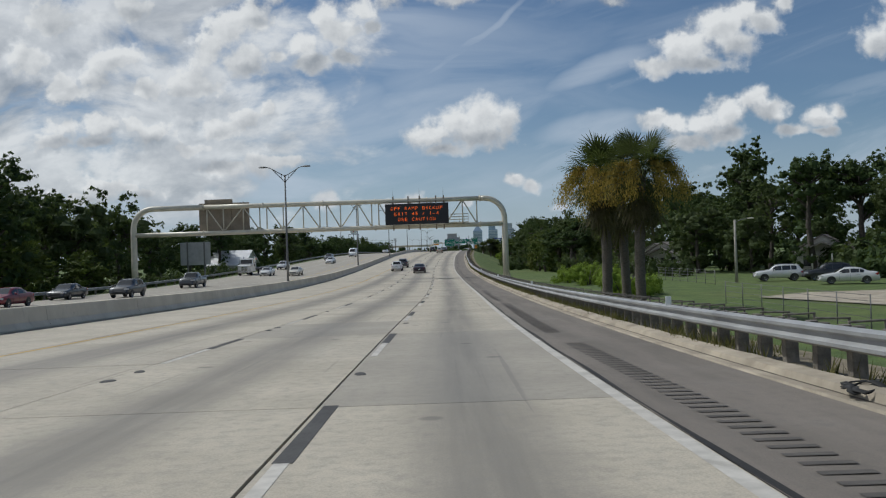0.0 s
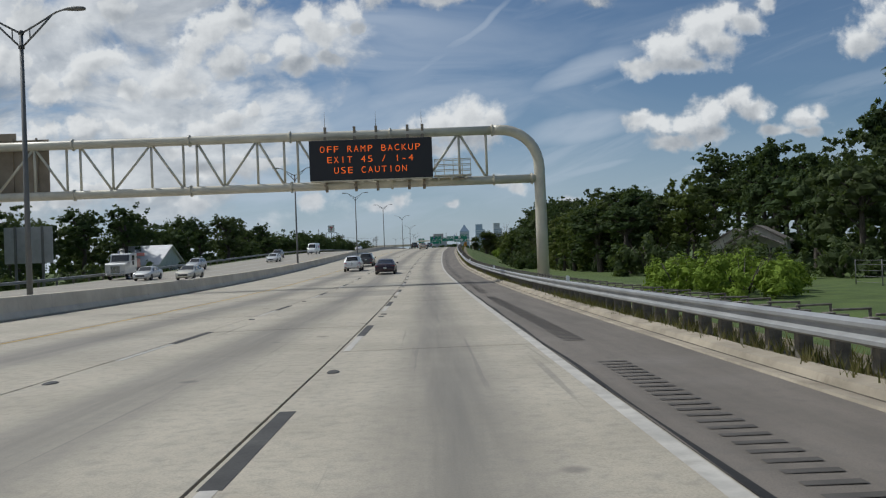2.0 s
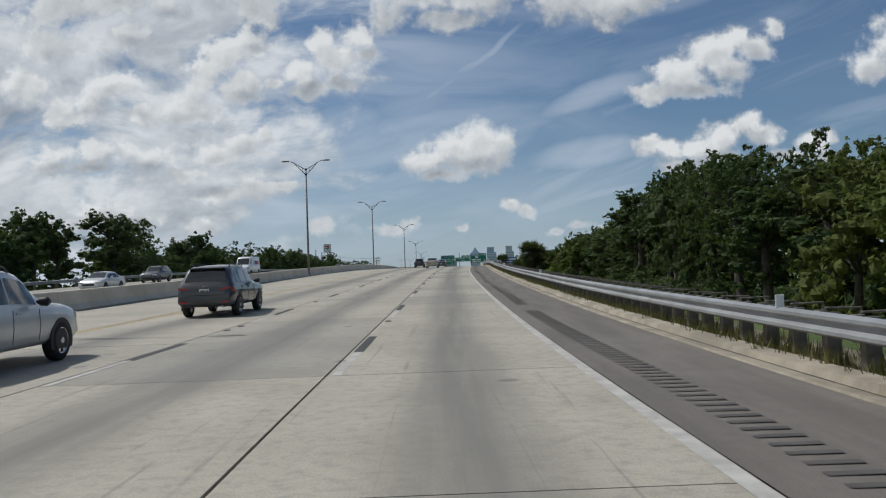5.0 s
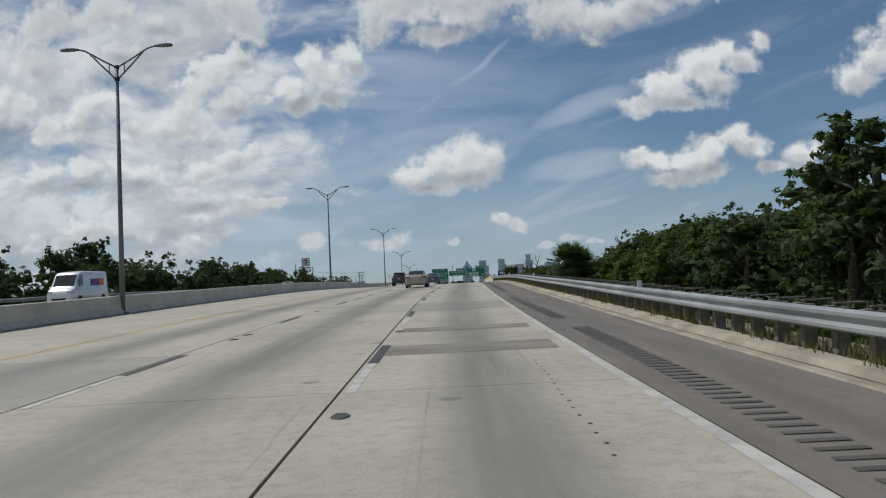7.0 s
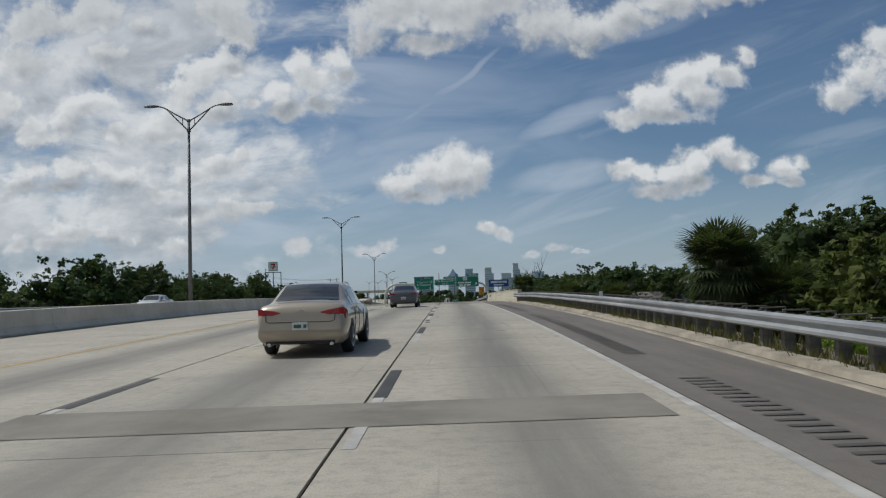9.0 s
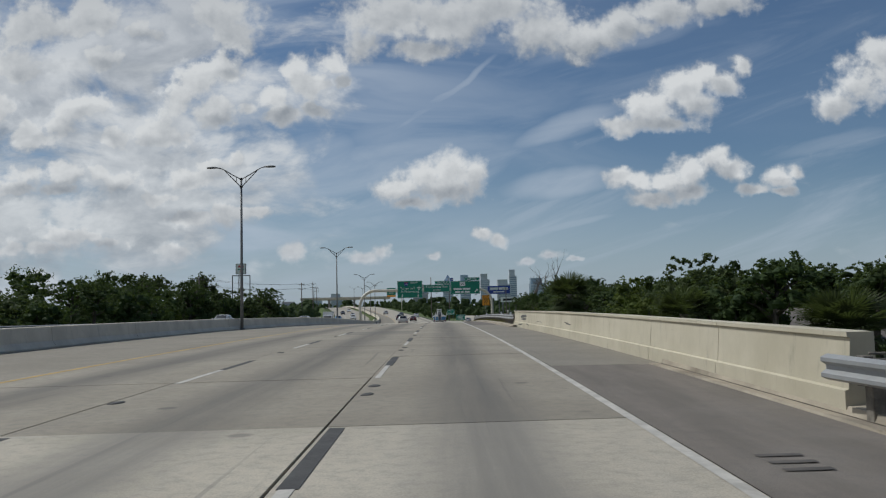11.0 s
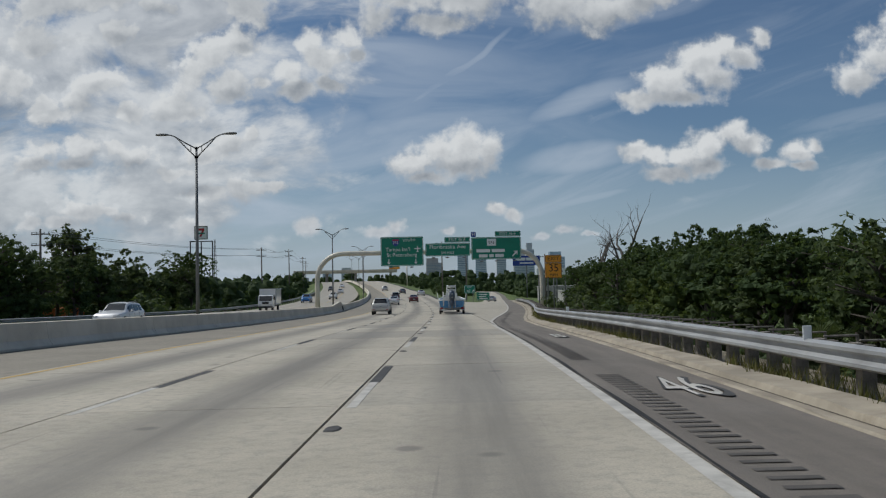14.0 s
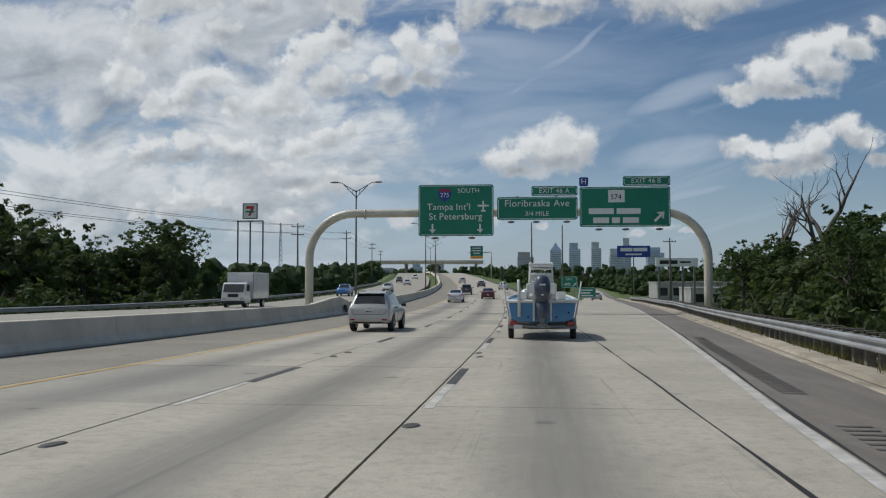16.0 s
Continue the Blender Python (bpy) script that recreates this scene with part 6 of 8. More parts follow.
def add_wheels(root, axles, track, r, w):
    key = (round(r, 2), round(w, 2))
    if key not in WHEELS:
        WHEELS[key] = wheel_mesh(r, w)
    for y in axles:
        for sx in (-1, 1):
            hub = new("wheel")
            hub.parent = root
            hub.location = (sx * (track / 2), y, r)
            for name, me in zip(("tyre", "rim"), WHEELS[key]):
                ob = new(name, me)
                ob.parent = hub


def smooth_table(pairs):
    """A smooth curve through pairs (monotone in the first), by cosine-free cubic steps."""
    xs, ys = zip(*pairs)

    def f(x):
        if x <= xs[0]:
            return ys[0]
        if x >= xs[-1]:
            return ys[-1]
        j = max(i for i in range(len(xs)) if xs[i] <= x)
        h = xs[j + 1] - xs[j]
        sl = [(ys[i + 1] - ys[i]) / (xs[i + 1] - xs[i]) for i in range(len(xs) - 1)]

        def tan(i):
            if i == 0 or i == len(xs) - 1:
                return sl[0] if i == 0 else sl[-1]
            return 0.0 if sl[i - 1] * sl[i] <= 0 else 2 * sl[i - 1] * sl[i] / (sl[i - 1] + sl[i])

        u = (x - xs[j]) / h
        return ((2 * u ** 3 - 3 * u * u + 1) * ys[j] + (u ** 3 - 2 * u * u + u) * h * tan(j) + (3 * u * u - 2 * u ** 3) * ys[j + 1] + (u ** 3 - u * u) * h * tan(j + 1))

    return f


SHAPES = {
    # fractions of length from the rear: roof line, belt line; then pillars
    "sedan": dict(L=4.9, W=1.82, H=1.47, top=[(0, 0.56), (0.012, 0.86), (0.035, 1.04), (0.15, 1.09), (0.33, 1.43), (0.45, 1.47), (0.57, 1.42), (0.74, 1.00), (0.93, 0.83), (0.985, 0.62), (1, 0.45)],
                  belt=[(0, 0.56), (0.018, 0.83), (0.05, 0.96), (0.5, 0.93), (0.75, 0.88), (0.95, 0.72), (1, 0.45)], rear=(0.165, 0.325), front=(0.58, 0.735),
                  side=((0.255, 0.325), (0.335, 0.475), (0.49, 0.655)), axles=(0.215, 0.795), r=0.33),
    "coupe": dict(L=5.0, W=1.92, H=1.45, top=[(0, 0.60), (0.015, 0.86), (0.05, 1.00), (0.17, 1.03), (0.32, 1.36), (0.43, 1.45), (0.53, 1.40), (0.68, 1.02), (0.95, 0.86), (0.985, 0.64), (1, 0.45)],
                  belt=[(0, 0.60), (0.02, 0.84), (0.06, 0.98), (0.5, 0.96), (0.7, 0.92), (0.95, 0.78), (1, 0.45)], rear=(0.18, 0.315), front=(0.54, 0.675),
                  side=((0.30, 0.345), (0.37, 0.60)), axles=(0.21, 0.80), r=0.36),
    "suv": dict(L=4.75, W=1.85, H=1.70, top=[(0, 0.62), (0.012, 0.95), (0.03, 1.08), (0.12, 1.60), (0.20, 1.67), (0.40, 1.70), (0.55, 1.63), (0.71, 1.14), (0.93, 0.98), (0.985, 0.72), (1, 0.5)],
                belt=[(0, 0.62), (0.02, 0.95), (0.06, 1.08), (0.5, 1.04), (0.72, 1.00), (0.95, 0.84), (1, 0.5)], rear=(0.042, 0.112), front=(0.565, 0.70),
                side=((0.15, 0.255), (0.27, 0.435), (0.45, 0.62)), axles=(0.20, 0.79), r=0.365),
    "pickup": dict(L=5.6, W=1.98, H=1.86, top=[(0, 0.70), (0.005, 1.22), (0.375, 1.24), (0.385, 1.26), (0.405, 1.78), (0.46, 1.85), (0.58, 1.86), (0.64, 1.80), (0.735, 1.28), (0.95, 1.16), (0.985, 0.9), (1, 0.6)],
                   belt=[(0, 0.70), (0.005, 1.20), (0.4, 1.22), (0.73, 1.18), (0.95, 1.0), (1, 0.6)], rear=(0.387, 0.403), front=(0.645, 0.73),
                   side=((0.42, 0.52), (0.535, 0.68)), axles=(0.21, 0.805), r=0.40),
    "van": dict(L=5.95, W=2.05, H=2.55, top=[(0, 0.6), (0.004, 2.40), (0.02, 2.52), (0.5, 2.55), (0.70, 2.50), (0.76, 2.36), (0.88, 1.42), (0.97, 1.12), (0.99, 0.8), (1, 0.5)],
                belt=[(0, 0.6), (0.004, 1.35), (0.5, 1.35), (0.85, 1.30), (0.97, 1.0), (1, 0.5)], rear=None, front=(0.775, 0.875),
                side=((0.70, 0.82),), axles=(0.17, 0.80), r=0.36),
}


def car(name, kind, colour, m, label, group="", rear_dark=False, lamps="red", rack=False, twin=False):
    """A vehicle that looks along +y, from a lofted body; glass, lamps, wheels and trim are parts."""
    S = SHAPES[kind]
    L, W = S["L"], S["W"]
    top, belt = smooth_table(S["top"]), smooth_table(S["belt"])
    root = thing(name, m, label, "truck" if kind == "pickup" else "van" if kind == "van" else "car", group)
    paintm = paint(name + "_paint", colour)
    sill = 0.24 if kind in ("sedan", "coupe") else 0.34
    Y = lambda f: (f - 0.5) * L

    def half(f):
        e = 1.0 - 0.075 * max(0.0, (0.10 - f) / 0.10) ** 2 - 0.16 * max(0.0, (f - 0.86) / 0.14) ** 2
        return W / 2 * e

    def shoulder(f):
        """Half width at the roof edge; wide over bonnet and boot."""
        b, t = belt(f), top(f)
        k = min(1.0, max(0.0, (t - b) / 0.42))
        return half(f) * (0.93 - (0.18 if kind != "van" else 0.04) * k)

    def section(f):
        w, b, t, s = half(f), belt(f), top(f), shoulder(f)
        low = sill + 0.04 * max(0.0, (0.05 - f) / 0.05) + 0.06 * max(0.0, (f - 0.95) / 0.05)
        b = max(b, low + 0.12)
        t = max(t, b + 0.01)
        mid = low + (b - low) * 0.5
        return [(0, low), (w * 0.86, low), (w * 0.965, low + 0.09), (w * 1.0, mid), (w * 0.985, b - 0.05), (w * 0.955, b),
                (s + (w * 0.955 - s) * 0.5, b + (t - b) * 0.46), (s + (w * 0.955 - s) * 0.10, t - min(0.09, (t - b) * 0.4)), (s * 0.90, t - 0.012), (s * 0.5, t + 0.012), (0, t + 0.02)]

    fs = sorted(set([i / 44 for i in range(45)] + [0.006, 0.012, 0.99, 0.996]))
    bm = bmesh.new()
    rows = []
    for f in fs:
        sec = section(f)
        rows.append([(x, Y(f), z) for x, z in sec] + [(-x, Y(f), z) for x, z in sec[-2:0:-1]])
    loft(bm, rows)
    part("body", bm, paintm, root, smooth=True)

    def surf(f, v, side, lift=0.008):
        w, b, t, s = half(f), belt(f), top(f), shoulder(f)
        p = [(w * 0.955, b), (s + (w * 0.955 - s) * 0.5, b + (t - b) * 0.46), (s + (w * 0.955 - s) * 0.10, t - min(0.09, (t - b) * 0.4))]
        q = v * 2
        a, c = (p[0], p[1]) if q < 1 else (p[1], p[2])
        q = q if q < 1 else q - 1
        return (side * (a[0] + (c[0] - a[0]) * q + lift), Y(f), a[1] + (c[1] - a[1]) * q + lift * 0.3)

    for f0, f1 in S["side"]:
        for side in (-1, 1):
            bm = bmesh.new()
            loft(bm, [[surf(f0 + (f1 - f0) * i / 6, v, side) for v in (0.10, 0.3, 0.5, 0.7, 0.90)] for i in range(7)], closed=False)
            part("side_window", bm, M_GLASS, root, smooth=True)
    for zone, nm in ((S["rear"], "rear_window"), (S["front"], "windscreen")):
        if zone:
            bm = bmesh.new()
            rws = []
            for i in range(7):
                f = zone[0] + (zone[1] - zone[0]) * i / 6
                s, t = shoulder(f), top(f)
                rws.append([(x * s, Y(f), t + (0.02 - 0.034 * abs(x) ** 2.2) + 0.012) for x in (-0.84, -0.5, 0, 0.5, 0.84)])
            loft(bm, rws, closed=False)
            part(nm, bm, M_GLASS, root, smooth=True)
    ra, fa = S["axles"]
    add_wheels(root, (Y(ra), Y(fa)), W - 0.21, S["r"], 0.225)
    for f in (ra, fa):
        for side in (-1, 1):
            bm = bmesh.new()
            x = side * (half(f) + 0.004)
            r = S["r"] * 1.16
            pts = [(math.cos(a) * r, S["r"] + math.sin(a) * r) for a in np.linspace(math.radians(-20), math.radians(200), 15)]
            loft(bm, [[(x - side * 0.10, Y(f) + a, z) for a, z in pts], [(x, Y(f) + a, z) for a, z in pts]], closed=True, smooth=False)
            part("wheel_arch", bm, M_TRIM, root)
    for side in (-1, 1):
        # tail lamps wrap the rear corner
        bm = bmesh.new()
        z0 = belt(0.03) - (0.05 if kind == "sedan" else 0.11) if kind != "pickup" else 0.95
        hgt = 0.24 if kind in ("sedan",) else 0.12 if kind == "coupe" else 0.20 if kind != "van" else 0.5
        secs = []
        for q in range(6):
            f = [0.078, 0.05, 0.028, 0.016, 0.014, 0.016][q]
            x = [half(0.078) * 0.99, half(0.05) * 0.985, half(0.028) * 0.965, half(0.016) * 0.88, half(0.014) * 0.66, half(0.014) * 0.46][q]
            if kind in ("pickup", "van"):
                f = [0.035, 0.02, 0.008, -0.003, -0.004, -0.004][q]
                x = half(0.02) * [0.99, 0.985, 0.975, 0.96, 0.90, 0.84][q]
            k = [0.35, 0.8, 1.0, 0.95, 0.7, 0.35][q]
            secs.append([(side * (x + 0.014), Y(f) - 0.012, z0 - hgt * 0.5 * k), (side * (x + 0.014), Y(f) - 0.02, z0 + hgt * 0.5 * k),
                         (side * (x - 0.05), Y(f) + 0.05, z0 + hgt * 0.45 * k), (side * (x - 0.05), Y(f) + 0.05, z0 - hgt * 0.45 * k)])
        loft(bm, secs, smooth=False)
        part("tail_lamp", bm, M_RED_LAMP if lamps == "red" else M_CLEAR_LAMP, root, "red tail lamp" if lamps == "red" else "clear tail lamp")
        bm = bmesh.new()
        z1 = belt(0.95) - 0.03
        secs = [[(side * (half(f) * k), Y(f) + 0.012, z1 - 0.07), (side * (half(f) * k), Y(f) + 0.012, z1 + 0.05), (side * (half(f) * k - 0.06), Y(f) - 0.1, z1 + 0.05), (side * (half(f) * k - 0.06), Y(f) - 0.1, z1 - 0.07)]
                for f, k in ((0.925, 1.0), (0.955, 0.99), (0.978, 0.9), (0.988, 0.66))]
        loft(bm, secs, smooth=False)
        part("headlamp", bm, M_CLEAR_LAMP, root, "clear headlamp")
        bm = bmesh.new()
        fm = S["side"][-1][1] - 0.02
        secs = [[(side * (half(fm) + 0.02 + q), Y(fm) + 0.06 * math.cos(a), belt(fm) + 0.09 + h * math.sin(a)) for a in (2 * math.pi * k / 10 for k in range(10))]
                for q, h in ((0.0, 0.03), (0.06, 0.075), (0.17, 0.085), (0.21, 0.05))]
        loft(bm, secs)
        part("mirror", bm, paintm if not rear_dark else M_TRIM, root, smooth=True)
        for f0, f1 in S["side"][1:]:
            bm = bmesh.new()
            fh = f0 + 0.025
            box(bm, side * (half(fh) * 0.985 + 0.02), Y(fh), belt(fh) - 0.10, 0.03, 0.17, 0.035)
            part("door_handle", bevelled(bm, 0.01, 1), paintm, root)
        bm = bmesh.new()
        for f0, f1 in S["side"]:
            f = f1 + 0.006
            rod(bm, [(side * (half(f) * 0.985 + 0.004), Y(f), belt(f) - 0.04), (side * (half(f) * 1.0 + 0.003), Y(f), (belt(f) + sill) / 2), (side * (half(f) * 0.965 + 0.004), Y(f), sill + 0.1)], 0.005, 4)
        part("door_gap", bm, M_TRIM, root)
    bm = bmesh.new()
    zb = sill + 0.03
    loft(bm, [[(x, Y(0.0) + q, zb + dz) for q, dz in ((0.05, 0.0), (-0.008, 0.01), (-0.008, 0.055), (0.05, 0.07))] for x in np.linspace(-half(0) * 0.82, half(0) * 0.82, 5)], smooth=False)
    part("rear_valance", bm, M_TRIM, root)
    # number plate as plain bars
    zp = (0.62 if kind in ("sedan", "coupe") else 0.86 if kind != "pickup" else 0.62)
    fy = Y(0.0) - 0.02 if zp < 0.7 else Y(0.010)
    bm = bmesh.new()
    box(bm, 0, fy - 0.008, zp, 0.31, 0.012, 0.155)
    plate = part("number_plate", bevelled(bm, 0.004, 1), M_PLATE, root, "pale number plate with dark bars")
    bm = bmesh.new()
    box(bm, -0.05, fy - 0.016, zp, 0.15, 0.004, 0.07)
    box(bm, 0.10, fy - 0.016, zp, 0.06, 0.004, 0.07)
    part("plate_mark", bm, M_PLATE_BAR, plate)
    bm = bmesh.new()
    loft(bm, [[(x, Y(1.0) - 0.02 + q, z) for q, z in ((0, 0.42), (0.028, 0.45), (0.03, 0.58), (0, 0.62))] for x in np.linspace(-half(1) * 0.6, half(1) * 0.6, 5)], smooth=False)
    part("grille", bm, M_TRIM, root)
    if kind in ("sedan", "coupe", "suv"):
        # boot or tailgate gap
        bm = bmesh.new()
        zg = 0.70 if kind != "suv" else 0.74
        wg = half(0.012) * 0.80
        rod(bm, [(-wg * 1.02, Y(0.010) - 0.008, zg + 0.22), (-wg, Y(0.004) - 0.008, zg + 0.03), (-wg * 0.9, Y(0.0) - 0.006, zg), (wg * 0.9, Y(0.0) - 0.006, zg), (wg, Y(0.004) - 0.008, zg + 0.03), (wg * 1.02, Y(0.010) - 0.008, zg + 0.22)], 0.007, 5)
        part("lid_gap", bm, M_TRIM, root)
        bm = bmesh.new()
        rod(bm, [(0.075 * math.cos(a), Y(0.018) - 0.012, belt(0.03) - 0.02 + 0.05 * math.sin(a)) for a in np.linspace(0, 6.28, 13)], 0.007, 5)
        part("badge", bm, M_CHROME, root)
        for x in ((-0.62, 0.62) if twin else (0.6,)):
            bm = bmesh.new()
            rod(bm, [(x, Y(0) - 0.03, sill + 0.02), (x, Y(0) + 0.3, sill + 0.02)], 0.038, 10)
            part("exhaust", bm, M_CHROME, root)
    if kind == "suv":
        bm = bmesh.new()
        loft(bm, [[(x, Y(q), top(0.125) + dz) for q, dz in ((0.13, 0.0), (0.085, 0.015), (0.085, -0.02), (0.13, -0.05))] for x in (-shoulder(0.13) * 0.84, 0, shoulder(0.13) * 0.84)], smooth=False)
        part("roof_spoiler", bm, paintm if not rear_dark else M_TRIM, root)
        for x in (-0.62, 0.62):
            bm = bmesh.new()
            rod(bm, [(x, Y(0.17), top(0.17) + 0.0), (x, Y(0.19), top(0.2) + 0.06), (x, Y(0.50), top(0.5) + 0.06), (x, Y(0.53), top(0.53) + 0.0)], 0.018, 6)
            part("roof_rail", bm, M_TRIM, root)
        for x in (-0.68, 0.68):
            bm = bmesh.new()
            box(bm, x, Y(0.0) - 0.012, 0.52, 0.22, 0.02, 0.06)
            part("reflector", bm, M_RED_LAMP, root, "red bumper reflector")
    if kind == "pickup":
        bm = bmesh.new()
        box(bm, 0, Y(0.19), 1.242, W * 0.80, L * 0.33, 0.01)
        part("bed_floor", bm, M_TRIM, root)
    return root


def at(s, lat, turn=0.0, h=0.0):
    return road_pose(s, lat, h, turn)


def centre_from_rear_axle(kind, s):
    S = SHAPES[kind]
    return s + (0.5 - S["axles"][0]) * S["L"]


# the carriageway ahead
car("sedan", "sedan", (0.43, 0.36, 0.27), at(centre_from_rear_axle("sedan", 247.3), -1.95), "gold-beige four-door sedan with red tail lamps", twin=True)
car("crossover", "suv", (0.46, 0.45, 0.42), at(centre_from_rear_axle("suv", 443.4), -5.2), "champagne silver crossover with clear tail lamps", lamps="clear", rear_dark=True)
car("coupe", "coupe", (0.030, 0.014, 0.022), at(130.0, -2.1), "dark plum two-door coupe with dark windows", rear_dark=True)
car("crossover", "suv", (0.70, 0.70, 0.69), at(142.0, -6.3), "white crossover with dark rear window", rear_dark=True)
car("crossover", "suv", (0.05, 0.052, 0.055), at(157.0, -6.1), "charcoal grey crossover in the inner lane", rear_dark=True)
car("crossover", "suv", (0.035, 0.036, 0.04), at(281.0, -6.0), "black crossover in the inner lane", rear_dark=True)
car("sedan", "sedan", (0.08, 0.085, 0.09), at(285.0, -2.0), "dark grey sedan in the middle lane")
car("sedan", "sedan", (0.68, 0.68, 0.67), at(505.0, -5.6), "white sedan in the inner lane")
car("sedan", "sedan", (0.11, 0.02, 0.02), at(520.0, -1.9), "dark red sedan in the middle lane")
car("crossover", "suv", (0.04, 0.04, 0.045), at(545.0, -5.4), "black crossover in distant traffic", rear_dark=True)
car("sedan", "sedan", (0.60, 0.60, 0.60), at(575.0, 1.9), "white sedan in distant traffic")
car("sedan", "sedan", (0.10, 0.10, 0.11), at(600.0, -1.9), "dark sedan in distant traffic")
car("crossover", "suv", (0.62, 0.62, 0.61), at(640.0, -5.4), "white crossover in distant traffic")
car("sedan", "sedan", (0.35, 0.36, 0.37), at(575.0, EDGE(575) - 3.2, -14.0), "silver sedan on the exit ramp")

# the opposite carriageway
car("sedan", "sedan", (0.20, 0.012, 0.022), at(62.5, -31.4, 180), "dark red sedan on the opposite carriageway")
car("sedan", "sedan", (0.03, 0.032, 0.034), at(77.0, -33.6, 180), "black sedan on the opposite carriageway")
car("crossover", "suv", (0.035, 0.037, 0.04), at(77.5, -28.2, 180), "black crossover on the opposite carriageway")
car("pickup", "pickup", (0.055, 0.06, 0.065), at(102.0, -29.6, 180), "dark grey pickup on the opposite carriageway")
car("sedan", "sedan", (0.62, 0.62, 0.60), at(140.0, -28.4, 180), "white sedan on the opposite carriageway")
car("sedan", "sedan", (0.58, 0.55, 0.46), at(137.0, -23.0, 180), "cream sedan on the opposite carriageway")
car("crossover", "suv", (0.48, 0.49, 0.50), at(168.0, -31.5, 180), "silver crossover on the opposite carriageway")
car("sedan", "sedan", (0.66, 0.66, 0.65), at(192.0, -25.5, 180), "white sedan near the median on the opposite side")
car("crossover", "suv", (0.06, 0.065, 0.07), at(214.0, -29.5, 180), "dark crossover on the opposite carriageway")
car("delivery_van", "van", (0.72, 0.72, 0.71), at(240.0, -27.0, 180), "white high-roof delivery van with purple and orange bars")
car("sedan", "sedan", (0.65, 0.65, 0.64), at(301.0, -24.5, 180), "white sedan coming over the crest")
car("crossover", "suv", (0.66, 0.66, 0.65), at(415.0, -20.5, 180), "white crossover behind the median barrier")
car("sedan", "sedan", (0.55, 0.55, 0.54), at(378.0, -24.0, 180), "pale sedan behind the median barrier")
car("pickup", "pickup", (0.03, 0.16, 0.42), at(535.0, -24.5, 180), "bright blue pickup on the opposite carriageway")
car("crossover", "suv", (0.60, 0.60, 0.57), at(560.0, -20.5, 180), "cream crossover on the opposite carriageway")
car("sedan", "sedan", (0.5, 0.5, 0.5), at(620.0, -20.5, 180), "silver sedan in distant oncoming traffic")
car("crossover", "suv", (0.05, 0.05, 0.05), at(650.0, -24.0, 180), "dark crossover in distant oncoming traffic")
car("sedan", "sedan", (0.66, 0.66, 0.66), at(690.0, -20.0, 180), "white sedan in distant oncoming traffic")

M_PURPLE = plain("purple_bar", (0.12, 0.03, 0.25), 0.5)
M_ORANGE = plain("orange_bar", (0.75, 0.16, 0.02), 0.5)


def van_bars():
    van = [o for o in scene.objects if o.name.startswith("delivery_van") and o.parent is None][0]
    for side in (-1, 1):
        for name, mat, y0, y1 in (("side_bar", M_PURPLE, -1.2, -0.1), ("side_bar", M_ORANGE, -2.1, -1.25)):
            bm = bmesh.new()
            box(bm, side * 1.012, (y0 + y1) / 2, 1.72, 0.02, y1 - y0, 0.5)
            part(name, bm, mat, van)


van_bars()


